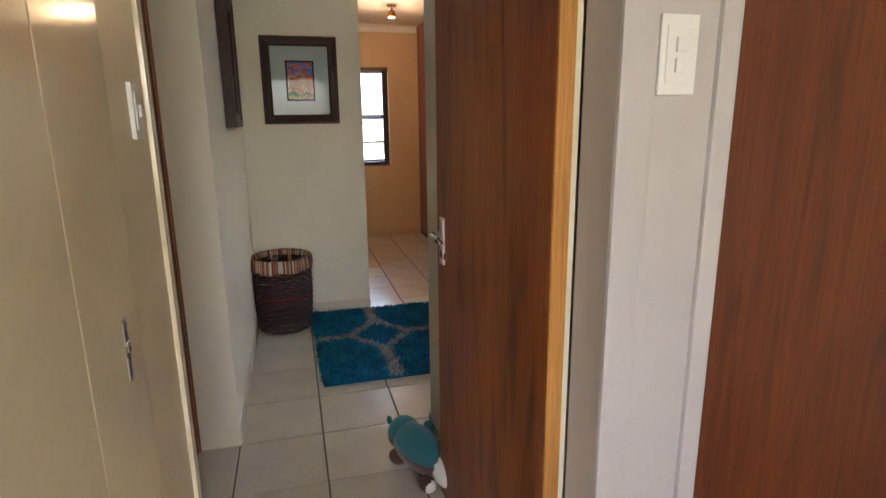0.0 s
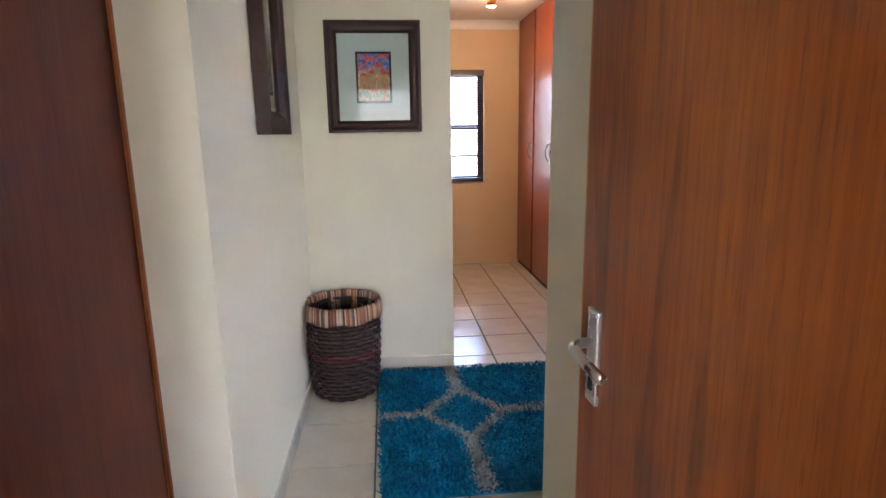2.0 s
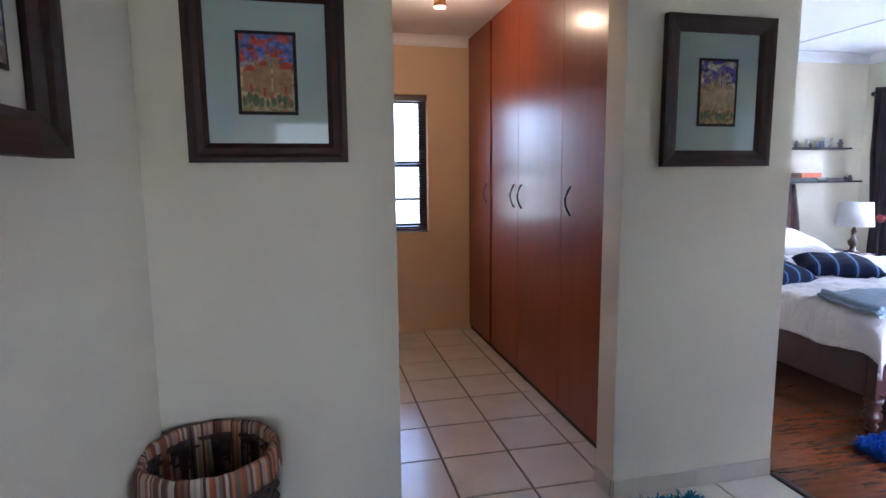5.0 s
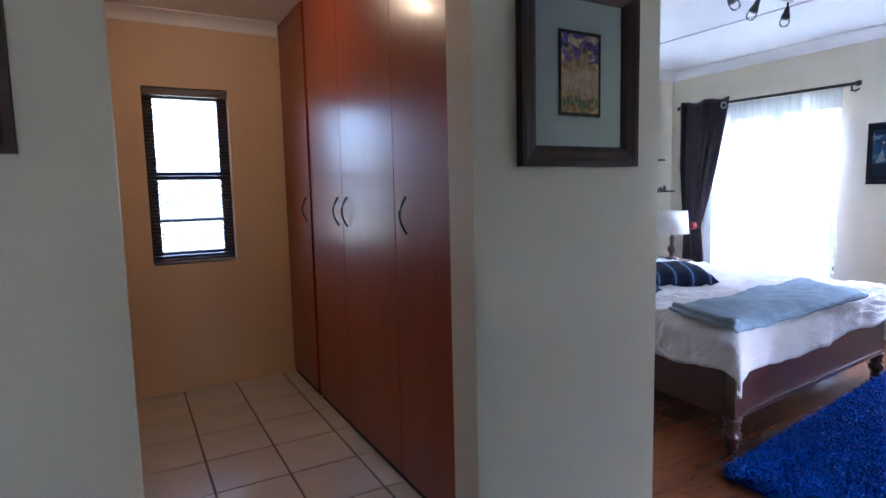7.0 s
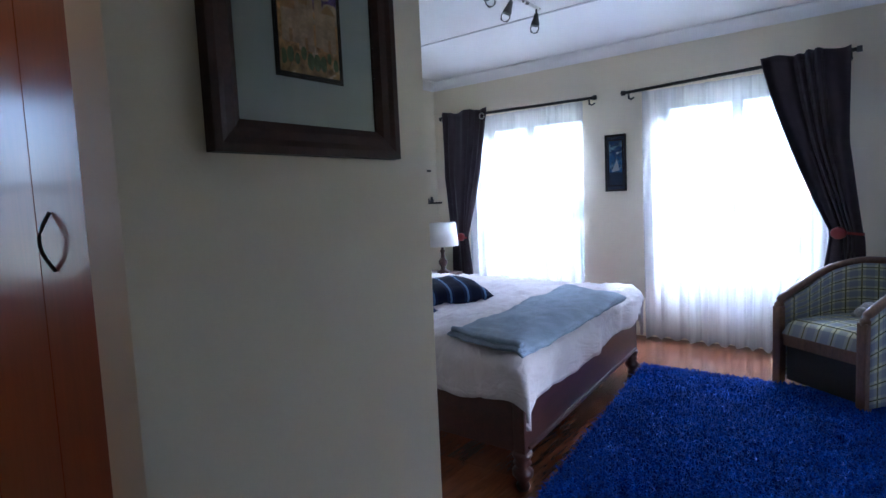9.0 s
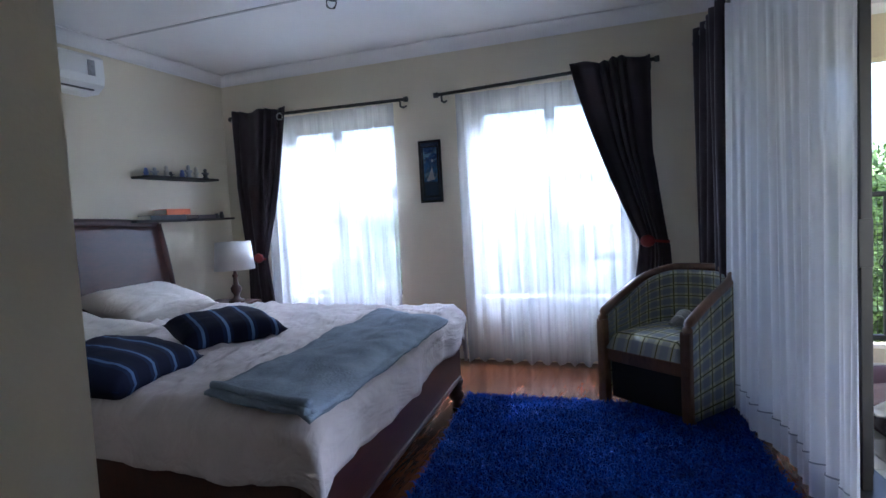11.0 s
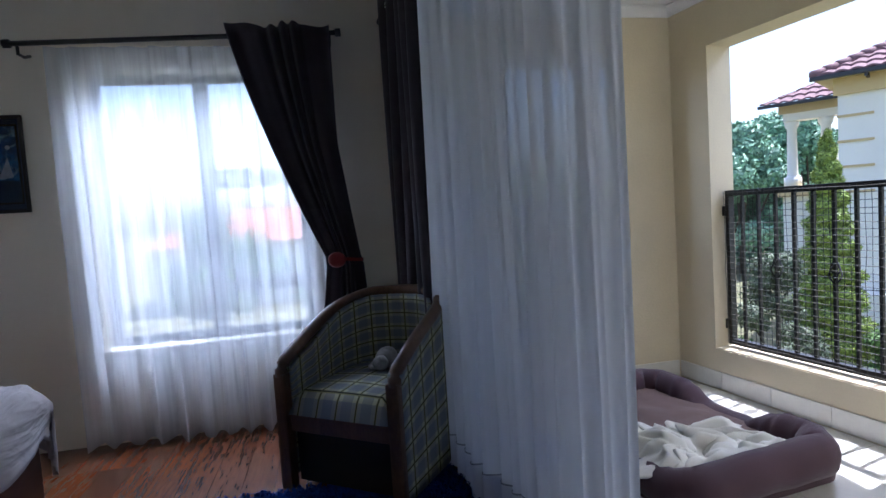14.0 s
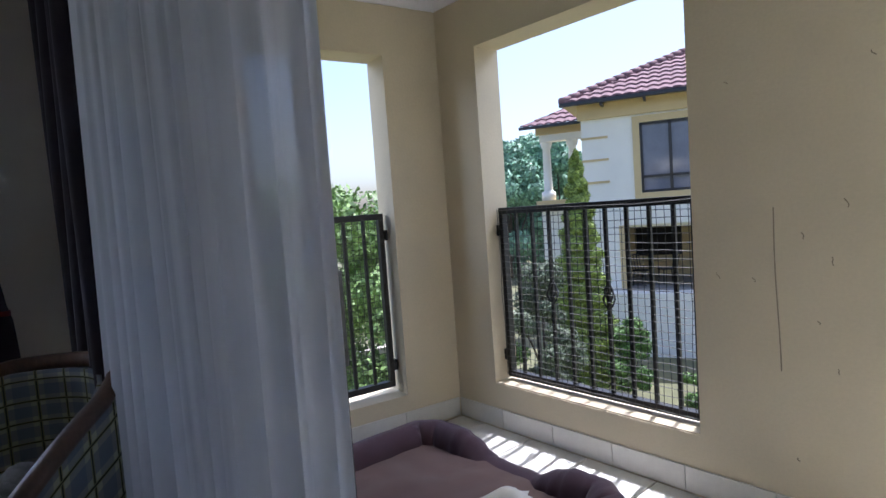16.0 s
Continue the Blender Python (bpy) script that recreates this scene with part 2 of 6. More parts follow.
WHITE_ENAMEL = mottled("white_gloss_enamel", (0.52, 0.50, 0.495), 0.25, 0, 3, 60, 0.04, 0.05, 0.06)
PLASTIC = mottled("white_plastic", (0.78, 0.78, 0.76), 0.35, 0, 5, 200, 0.02, 0.0)
TILE = mottled("cream_ceramic_tile", (0.62, 0.56, 0.46), 0.22, 0, 5, 40, 0.08, 0.06, 0.08, 0.08)
TILE_BAL = mottled("pale_balcony_tile", (0.74, 0.72, 0.67), 0.35, 0, 5, 40, 0.08, 0.06, 0.08, 0.08)
GROUT = mottled("grey_brown_grout", (0.13, 0.10, 0.075), 0.9, 0, 10, 200, 0.2, 0.3)
LAMINATE = wood("red_brown_laminate", (0.062, 0.018, 0.007), (0.19, 0.060, 0.021), (1.5, 14, 14), 0.27, 0.3)
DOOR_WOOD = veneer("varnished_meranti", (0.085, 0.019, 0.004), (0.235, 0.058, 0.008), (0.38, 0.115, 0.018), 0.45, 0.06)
# Same wood as above, with the side door's dimmer light darkened into its colours.
DOOR_WOOD_SHADED = veneer("shaded_varnished_meranti", (0.060, 0.013, 0.004), (0.105, 0.024, 0.005), (0.165, 0.042, 0.008), 0.5, 0.03)
DOOR_RED = wood("dark_red_varnished_wood", (0.085, 0.016, 0.007), (0.145, 0.029, 0.011), (13, 13, 0.8), 0.55, coat=0.0)
DOOR_RED.node_tree.nodes["Principled BSDF"].inputs["Specular IOR Level"].default_value = 0.25
PINE = wood("raw_pine_edge", (0.36, 0.14, 0.025), (0.62, 0.30, 0.07), (30, 30, 1.2), 0.5)
CHERRY = wood("cherry_veneer", (0.20, 0.034, 0.008), (0.26, 0.047, 0.012), (5, 5, 0.5), 0.34, coat=0.32, relief=0.0)
CHERRY.node_tree.nodes["Principled BSDF"].inputs["Coat Roughness"].default_value = 0.2
CHERRY.node_tree.nodes["Principled BSDF"].inputs["Specular IOR Level"].default_value = 0.25
DARK_WOOD = wood("dark_mahogany", (0.022, 0.006, 0.004), (0.060, 0.016, 0.009), (3, 14, 14), 0.40, coat=0.12)
POLISHED = wood("polished_mahogany_panel", (0.022, 0.005, 0.003), (0.055, 0.013, 0.007), (3, 14, 14), 0.38, coat=0.22)
FRAME_WOOD = wood("dark_picture_frame_wood", (0.022, 0.008, 0.005), (0.050, 0.018, 0.011), (20, 20, 20), 0.5, coat=0.04)
FRAME_WOOD.node_tree.nodes["Principled BSDF"].inputs["Specular IOR Level"].default_value = 0.3
CHAIR_WOOD = wood("brown_chair_wood", (0.065, 0.030, 0.014), (0.15, 0.075, 0.035), (12, 12, 4), 0.35, coat=0.2)
CHROME = mottled("brushed_steel", (0.62, 0.61, 0.59), 0.28, 1.0, 20, 300, 0.05, 0.05)
PEWTER = mottled("dark_pewter", (0.10, 0.10, 0.10), 0.35, 1.0, 20, 300, 0.1, 0.05)
BLACK_IRON = mottled("black_painted_iron", (0.013, 0.014, 0.014), 0.45, 0, 30, 200, 0.3, 0.2)
BLACK_ALU = mottled("black_window_frame", (0.016, 0.016, 0.018), 0.35, 0, 15, 200, 0.2, 0.05)
BRONZE_BLIND = mottled("dark_brown_blind", (0.075, 0.042, 0.034), 0.4, 0, 15, 200, 0.2, 0.05)
WICKER = mottled("dark_woven_wicker", (0.035, 0.016, 0.012), 0.45, 0, 30, 150, 0.35, 0.3, 0.1)
MATBOARD = mottled("pale_green_matboard", (0.46, 0.54, 0.52), 0.8, 0, 4, 200, 0.03, 0.1)
DRAPE = cloth("plum_black_curtain", (0.028, 0.018, 0.028), 0.75, 500, 0.2, 0.15)
SHEER = sheer("white_net_curtain", (0.86, 0.88, 0.92), 0.50, 0.38)
VOILE = sheer("dense_white_voile", (0.80, 0.83, 0.89), 0.05, 0.72)
RIBBON = cloth("red_ribbon", (0.20, 0.014, 0.014), 0.7)
LINEN = creased_linen("pale_pink_grey_duvet", (0.45, 0.40, 0.385))
PILLOW = creased_linen("cream_pillow_cotton", (0.56, 0.52, 0.47))
FLEECE = mottled("pale_blue_fleece", (0.175, 0.215, 0.265), 0.95, 0, 14, 110, 0.22, 0.9, 0.03)
PURPLE = cloth("plum_dog_bed_canvas", (0.065, 0.028, 0.040), 0.8, 500, 0.15)
BROWN_PAD = cloth("brown_dog_bed_pad", (0.15, 0.085, 0.066), 0.9, 400, 0.15)
BLANKET = cloth("off_white_blanket", (0.80, 0.78, 0.72), 0.95, 250, 0.12)
SHADE = cloth("white_lampshade_linen", (0.58, 0.57, 0.55), 0.8, 500, 0.04)
TEAL_CLOTH = cloth("teal_felt", (0.02, 0.16, 0.19), 0.9, 300, 0.2)
PLAID = plaid_mat("plaid_upholstery")
GLASS = glass("window_glass")
PGLASS = picture_glass("picture_glazing")
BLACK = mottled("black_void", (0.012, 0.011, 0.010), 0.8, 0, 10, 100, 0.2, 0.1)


# ---- building blocks ----
def add_box(bm, x0, x1, y0, y1, z0, z1, bevel=0.0, m=None):
    r = bmesh.ops.create_cube(bm, size=1)
    vs = r["verts"]
    for v in vs:
        v.co = Vector((x0 + (v.co.x + 0.5) * (x1 - x0), y0 + (v.co.y + 0.5) * (y1 - y0), z0 + (v.co.z + 0.5) * (z1 - z0)))
    if bevel:
        es = list({e for v in vs for e in v.link_edges})
        bmesh.ops.bevel(bm, geom=es, offset=bevel, segments=2, profile=0.7, affect="EDGES")
    if m is not None:
        bmesh.ops.transform(bm, matrix=m, verts=vs if not bevel else bm.verts)
    return bm


def box_bm(x0, x1, y0, y1, z0, z1, bevel=0.0):
    return add_box(bmesh.new(), x0, x1, y0, y1, z0, z1, bevel)


def lathe(bm, profile, segs=24, centre=(0, 0, 0), close=False):
    """A turned shape from (radius, height) pairs round the z axis."""
    rings = []
    for r, z in profile:
        rings.append([bm.verts.new((centre[0] + r * math.cos(2 * math.pi * k / segs), centre[1] + r * math.sin(2 * math.pi * k / segs), centre[2] + z)) for k in range(segs)])
    for a, b in zip(rings, rings[1:]):
        for k in range(segs):
            bm.faces.new((a[k], a[(k + 1) % segs], b[(k + 1) % segs], b[k]))
    if close:
        bm.faces.new(list(reversed(rings[0])))
        bm.faces.new(rings[-1])
    return bm


def tube(bm, pts, r, segs=8, cap=True):
    """A round bar along points."""
    pts = [Vector(p) for p in pts]
    rings = []
    for k, p in enumerate(pts):
        d = (pts[min(k + 1, len(pts) - 1)] - pts[max(k - 1, 0)]).normalized()
        a = d.cross(Vector((0, 0, 1)) if abs(d.z) < 0.95 else Vector((1, 0, 0))).normalized()
        b = d.cross(a)
        rings.append([bm.verts.new(p + r * (math.cos(2 * math.pi * j / segs) * a + math.sin(2 * math.pi * j / segs) * b)) for j in range(segs)])
    for a, b in zip(rings, rings[1:]):
        for j in range(segs):
            bm.faces.new((a[j], a[(j + 1) % segs], b[(j + 1) % segs], b[j]))
    if cap:
        bm.faces.new(list(reversed(rings[0])))
        bm.faces.new(rings[-1])
    return bm


def sheet(bm, nu, nv, fn, thick=0.0, uv=None):
    """A grid surface fn(u, v) -> point, u and v from 0 to 1; uv gives metres for the cloth's pattern."""
    grid = [[bm.verts.new(fn(i / nu, j / nv)) for j in range(nv + 1)] for i in range(nu + 1)]
    layer = bm.loops.layers.uv.verify() if uv else None
    for i in range(nu):
        for j in range(nv):
            f = bm.faces.new((grid[i][j], grid[i + 1][j], grid[i + 1][j + 1], grid[i][j + 1]))
            f.smooth = True
            if uv:
                for lp, (a, b) in zip(f.loops, ((i, j), (i + 1, j), (i + 1, j + 1), (i, j + 1))):
                    lp[layer].uv = uv(a / nu, b / nv)
    return bm


def mesh_object(name, bm, mat, smooth=False):
    bmesh.ops.recalc_face_normals(bm, faces=bm.faces)
    me = bpy.data.meshes.new(name)
    bm.to_mesh(me)
    bm.free()
    me.materials.append(mat)
    if smooth:
        me.polygons.foreach_set("use_smooth", [True] * len(me.polygons))
    return new(name, me)


def part(name, bm, mat, parent, label="", smooth=False):
    ob = mesh_object(name, bm, mat, smooth)
    ob.parent = parent
    if label:
        tagged(ob, label)
    return ob


def solid(ob, thickness):
    mod = ob.modifiers.new("thickness", "SOLIDIFY")
    mod.thickness, mod.offset = thickness, 0
    return ob


def thing(name, label, category, at=(0, 0, 0), rz=0.0, group=""):
    ob = new(name)
    ob.matrix_world = pose(*at, 0, 0, rz)
    ob.empty_display_size = 0.1
    return tagged(ob, label, category, group)


def struct(name, bm, mat, label, category, smooth=False):
    return tagged(mesh_object(name, bm, mat, smooth), label, category, kind="structure")


def wall_with_holes(axis, plane, thick, a0, a1, z0, z1, holes):
    """A wall slab from plane to plane + thick, along x ('y' plane) or y ('x' plane), with (a0, a1, z0, z1) openings through it."""
    bm = bmesh.new()
    holes = sorted(holes)
    cuts = [a0]
    for h in holes:
        cuts += [h[0], h[1]]
    cuts.append(a1)

    def slab(p, q, lo, hi):
        if q - p < 1e-4 or hi - lo < 1e-4:
            return
        t0, t1 = min(plane, plane + thick), max(plane, plane + thick)
        if axis == "y":
            add_box(bm, p, q, t0, t1, lo, hi)
        else:
            add_box(bm, t0, t1, p, q, lo, hi)

    for k in range(0, len(cuts), 2):
        slab(cuts[k], cuts[k + 1], z0, z1)
    for p, q, lo, hi in holes:
        slab(p, q, z0, lo)
        slab(p, q, hi, z1)
    bmesh.ops.remove_doubles(bm, verts=bm.verts, dist=1e-5)
    return bm


# ---- large structure ----
CEIL = 2.50
STRIPS = (3.65, 4.85)
struct("wall_passage_end_a", wall_with_holes("y", 3.76, 0.25, -0.05, 0.76, 0, CEIL, []), PAINT, "cream painted wall at the passage end", "wall")
struct("wall_passage_end_b", wall_with_holes("y", 3.76, 0.14, 1.635, 2.40, 0, CEIL, []), PAINT, "cream painted wall between closet and bedroom", "wall")
struct("wall_over_closet_opening", box_bm(0.76, 1.635, 3.765, 4.005, 2.3, CEIL), PAINT, "cream lintel over the closet opening", "wall")
struct("wall_passage_left", wall_with_holes("x", -0.05, -0.25, 2.08, 4.01, -0.1, CEIL, []), PAINT, "cream painted passage wall with a framed picture", "wall")
struct("wall_hall_left", wall_with_holes("x", -0.075, -0.185, -2.6, 2.08, -0.1, CEIL, [(1.225, 2.08, -0.1, 2.05)]), HALL_CREAM, "cream painted hall wall with a doorway", "wall")
struct("wall_passage_right", wall_with_holes("x", 0.80, 0.15, 0.74, 2.0, 0, CEIL, []), PAINT, "cream painted wall behind the open door", "wall")
struct("wall_hall_doorway", wall_with_holes("y", 0.62, 0.12, -0.075, 2.30, 0, CEIL, [(-0.075, 0.83, 0, 2.06), (1.05, 1.90, 0, 2.05)]), HALL_COOL_LIT, "cream wall with the passage doorway", "wall")
struct("wall_hall_right", wall_with_holes("x", 2.30, 0.12, -2.6, 0.74, 0, CEIL, []), PAINT, "cream hall side wall", "wall")
struct("wall_hall_back", wall_with_holes("y", -2.6, -0.2, -0.32, 2.42, -0.1, CEIL, [(-0.05, 0.95, 0.9, 2.1)]), PAINT, "cream hall wall with a window", "wall")
struct("wall_lobby_south", wall_with_holes("y", 2.0, -0.15, 0.95, 2.40, 0, CEIL, []), PAINT, "cream painted lobby wall", "wall")
struct("wall_lobby_side", wall_with_holes("x", 2.40, -0.15, 1.9, 2.06, 0, CEIL, []), PAINT, "short cream return wall", "wall")
SOUTH = pose(6.07, 2.56, 0, 0, 0, 7.6)
BALC = pose(5.97, 0.95, 0, 0, 0, 8.1)
struct("wall_bedroom_south", wall_with_holes("y", 0.0, -0.20, -3.85, 0.25, -0.1, CEIL, [(-2.95, -0.33, -0.1, 2.12)]), PAINT, "cream bedroom wall with a sliding door opening", "wall").matrix_world = SOUTH
struct("wall_bedroom_window", wall_with_holes("x", 6.07, 0.25, 2.33, 6.87, -0.1, CEIL, [(3.17, 4.265, 0.5, 1.97), (4.94, 6.0, 0.5, 1.97)]), PAINT, "cream bedroom wall with two windows", "wall")
struct("wall_bedroom_head", wall_with_holes("y", 6.62, 0.25, 2.40, 6.07, -0.1, CEIL, []), PAINT, "cream wall behind the bed", "wall")
struct("wall_bedroom_closet", wall_with_holes("x", 2.38, 0.02, 3.90, 6.62, 0, CEIL, []), PAINT, "cream bedroom wall backing the closet", "wall")
struct("wall_closet_back", wall_with_holes("y", 6.42, 0.25, 0.05, 2.38, -0.1, 2.44, [(0.90, 1.41, 0.86, 1.98)]), PEACH, "peach painted closet wall with a small window", "wall")
struct("wall_closet_left", wall_with_holes("x", 0.30, -0.2, 4.01, 6.42, -0.1, 2.44, []), PEACH, "peach painted closet wall", "wall")
struct("wall_closet_front_a", box_bm(0.30, 0.756, 4.01, 4.014, 0, 2.44), PEACH, "peach painted back of the passage wall", "wall")
# First hole is unseen and invented to admit daylight; the second is the railed opening.
struct("wall_balcony_south", wall_with_holes("y", 0.0, -0.17, -3.0, 0.19, -3.2, 2.75, [(-2.85, -2.0, 0.232, 1.96), (-1.357, -0.287, 0.232, 1.96)]), PAINT_BAL, "weathered beige balcony wall with a railed opening", "wall").matrix_world = BALC
struct("wall_balcony_east", wall_with_holes("x", 5.97, 0.18, 0.95, 2.36, -3.2, 2.75, [(1.28, 2.0, 0.19, 1.96)]), PAINT_BAL, "weathered beige balcony wall with a narrow opening", "wall")
struct("wall_balcony_west", wall_with_holes("x", 3.1, -0.2, 0.4, 2.1, 0, 2.4, []), PAINT_BAL, "beige balcony end wall", "wall")
struct("ceiling_passage", box_bm(-0.35, 2.42, -2.8, 4.01, CEIL, CEIL + 0.1), WHITE_PAINT, "white passage ceiling", "ceiling")
struct("ceiling_bedroom", box_bm(2.42, 6.32, 2.0, 6.87, CEIL, CEIL + 0.1), WHITE_PAINT, "white board bedroom ceiling", "ceiling")
struct("ceiling_closet", box_bm(0.1, 2.38, 4.01, 6.67, 2.44, 2.54), WHITE_PAINT, "white closet ceiling", "ceiling")
struct("ceiling_balcony", box_bm(2.9, 5.97, 0.4, 2.40, 2.27, 2.37), WHITE_PAINT, "white balcony ceiling", "ceiling")
for k, xx in enumerate(STRIPS):
    struct("ceiling_strip_%d" % (k + 1), box_bm(xx, xx + 0.02, 2.1, 6.6, CEIL - 0.005, CEIL), CEIL_JOINT, "thin grey ceiling joint strip", "trim")


def cornice(name, p, q, inward, z, mat, size=0.09):
    """A coved cornice between two plan points; inward is the way into the room."""
    bm = bmesh.new()
    prof = [(0.004, -size), (0.012, -size)] + [(0.012 + (size - 0.012) * (1 - math.cos(a)), -size + (size - 0.012) * math.sin(a)) for a in [k * math.pi / 12 for k in range(1, 7)]] + [(size, -0.003), (0.004, -0.003)]
    ends = []
    for e in (p, q):
        ends.append([bm.verts.new((e[0] + inward[0] * d, e[1] + inward[1] * d, z + h)) for d, h in prof])
    for k in range(len(prof) - 1):
        bm.faces.new((ends[0][k], ends[1][k], ends[1][k + 1], ends[0][k + 1]))
    bm.faces.new(ends[0])
    bm.faces.new(list(reversed(ends[1])))
    return struct(name, bm, mat, "white coved plaster cornice", "cornice")


cornice("cornice_window_wall", (6.07, 2.33), (6.07, 6.62), (-1, 0), CEIL, WHITE_PAINT)
cornice("cornice_head_wall", (2.40, 6.62), (6.07, 6.62), (0, -1), CEIL, WHITE_PAINT)
cornice("cornice_south_wall", (2.40, 2.07), (6.07, 2.56), (-0.13, 0.99), CEIL, WHITE_PAINT)
cornice("cornice_closet_side", (2.40, 4.01), (2.40, 6.62), (1, 0), CEIL, WHITE_PAINT)
cornice("cornice_closet_back", (0.30, 6.42), (1.75, 6.42), (0, -1), 2.44, WHITE_PAINT, 0.08)
cornice("cornice_balcony_east", (5.97, 0.95), (5.97, 2.36), (-1, 0), 2.27, WHITE_PAINT, 0.06)
cornice("cornice_balcony_south", (3.1, 0.542), (5.97, 0.95), (-0.14, 0.99), 2.27, WHITE_PAINT, 0.06)

floor_tiles = struct("floor_passage", box_bm(-0.32, 2.42, -2.6, 4.0, -0.12, -0.006), GROUT, "cream ceramic tile floor with dark grout", "floor")
floor_closet = struct("floor_closet", box_bm(0.10, 2.38, 4.0, 6.42, -0.12, -0.006), GROUT, "cream ceramic tile closet floor", "floor")
bedroom_slab = box_bm(2.42, 6.07, 2.02, 6.62, -0.12, -0.006)
for v in bedroom_slab.verts:
    if v.co.y < 3 and v.co.x > 5:
        v.co.y = 2.49
floor_wood = struct("floor_bedroom", bedroom_slab, BLACK, "red-brown laminate plank floor", "floor")
floor_balcony = struct("floor_balcony", box_bm(-3.1, 0.15, -0.1, 1.47, -0.22, -0.0125), GROUT, "pale ceramic tile balcony floor", "floor")
floor_balcony.matrix_world = BALC
struct("threshold_strip", box_bm(2.405, 2.435, 2.0, 3.76, -0.006, 0.006, 0.002), DARK_WOOD, "dark wooden threshold strip", "trim")


# ---- doors and frames ----
def steel_frame(name, label, axis, plane, depth, a0, a1, top, mat, face=0.045):
    """A pressed steel door frame: two jambs and a head, each with a rebate and rounded nose."""
    fr = tagged(new(name), label, "door frame", kind="structure")
    lo, hi = min(plane, plane + depth), max(plane, plane + depth)

    def bar(nm, p, q, z0, z1):
        bm = bmesh.new()
        if axis == "y":
            add_box(bm, p, q, lo - 0.012, hi + 0.012, z0, z1, 0.008)
        else:
            add_box(bm, lo - 0.012, hi + 0.012, p, q, z0, z1, 0.008)
        part(nm, bm, mat, fr)

    bar("jamb", a0, a0 + face, 0, top)
    bar("jamb", a1 - face, a1, 0, top)
    bar("head", a0 + face, a1 - face, top - face, top)
    return fr


frame_hall = tagged(new("door_frame_1"), "cream gloss enamelled steel door frame", "door frame", kind="structure")
part("jamb", box_bm(-0.078, -0.0725, 0.30, 0.597, 0, 2.05, 0.003), ENAMEL, frame_hall)
part("jamb", box_bm(-0.078, -0.0725, 0.600, 0.90, 0, 2.05, 0.003), ENAMEL, frame_hall)
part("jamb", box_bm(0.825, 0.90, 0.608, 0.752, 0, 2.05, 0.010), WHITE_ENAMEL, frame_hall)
# Black strip drawn in as the shadow of the hinge-side gap; no real seal.
part("gap_shade_strip", box_bm(0.8180, 0.8245, 0.740, 0.753, 0, 2.05), BLACK, frame_hall, "black strip standing for the shade in the hinge gap")
part("head", box_bm(-0.074, 0.90, 0.608, 0.752, 2.051, 2.10, 0.006), ENAMEL, frame_hall)
frame_bath = steel_frame("door_frame_2", "cream enamelled steel door frame", "x", -0.075, -0.06, 1.19, 1.24, 2.05, ENAMEL, 0.025)
part("door_stop_strip", box_bm(-0.222, -0.214, 2.066, 2.078, 0, 2.03, 0.002), DOOR_WOOD, frame_bath, "brown wooden stop strip")
frame_right = steel_frame("door_frame_3", "white enamelled steel door frame", "y", 0.62, 0.12, 1.03, 1.92, 2.05, WHITE_ENAMEL, 0.045)
plate = bmesh.new()
add_box(plate, -0.073, -0.0705, 0.785, 0.806, 0.93, 1.05, 0.001)
add_box(plate, -0.0705, -0.067, 0.789, 0.802, 0.985, 1.005, 0.001)
part("strike_plate", plate, CHROME, frame_hall, "worn steel strike plate")


def lever_handle(leaf, x, y, z, side, toward):
    """Lever on a long back plate; side is the way out of the leaf along local x, toward the way the lever points along local y."""
    bm = bmesh.new()
    add_box(bm, min(x, x + side * 0.008), max(x, x + side * 0.008), y - 0.019, y + 0.019, z - 0.105, z + 0.055, 0.003)
    back = part("handle_plate", bm, CHROME, leaf, "brushed steel back plate with a keyhole")
    bm = bmesh.new()
    pts = [(x + side * 0.004, y, z)] + [(x + side * (0.02 + 0.03 * math.sin(a)), y + toward * 0.035 * (1 - math.cos(a)), z) for a in (0.3, 0.8, 1.2, 1.57)] + [(x + side * 0.05, y + toward * 0.075, z - 0.002), (x + side * 0.047, y + toward * 0.125, z - 0.006)]
    tube(bm, pts, 0.0085, 10)
    part("lever", bm, CHROME, leaf, "brushed steel lever", True)
    bm = bmesh.new()
    add_box(bm, min(x + side * 0.0075, x + side * 0.0095), max(x + side * 0.0075, x + side * 0.0095), y - 0.006, y + 0.006, z - 0.082, z - 0.056, 0.0)
    part("keyhole", bm, BLACK, leaf)


def flush_door(name, label, at, rz, width, mat, handle=True, height=2.02, thick=0.04):
    """A flush veneered leaf in local coordinates: hinge edge at y = 0, far edge at y = width, faces at x = 0 and x = thick."""
    d = thing(name, label, "door", at, rz)
    bm = box_bm(0.0, thick, 0.006, width - 0.006, 0.008, height, 0.0015)
    leaf = part("leaf", bm, mat, d)
    part("hinge_edge", box_bm(0.001, thick - 0.001, 0.0, 0.006, 0.008, height), PINE, d, "yellow pine edge strip")
    part("lock_edge", box_bm(0.001, thick - 0.001, width - 0.006, width, 0.008, height), PINE, d, "yellow pine edge strip")
    if handle:
        lever_handle(d, 0.0, width - 0.065, 1.03, -1, -1)
        lever_handle(d, thick, width - 0.065, 1.03, 1, -1)
    for z in (0.25, 1.75):
        bm = bmesh.new()
        tube(bm, [(thick + 0.006, -0.006, z - 0.05), (thick + 0.006, -0.006, z + 0.05)], 0.007, 8)
        part("hinge", bm, CHROME, d)
    return d


flush_door("passage_door", "open varnished orange-brown flush wooden door with steel lever", (0.765, 0.735, 0), 3.0, 0.80, DOOR_WOOD)
flush_door("bathroom_door", "closed dark red-brown varnished flush door", (-0.262, 1.235, 0), 0.0, 0.835, DOOR_RED, False)
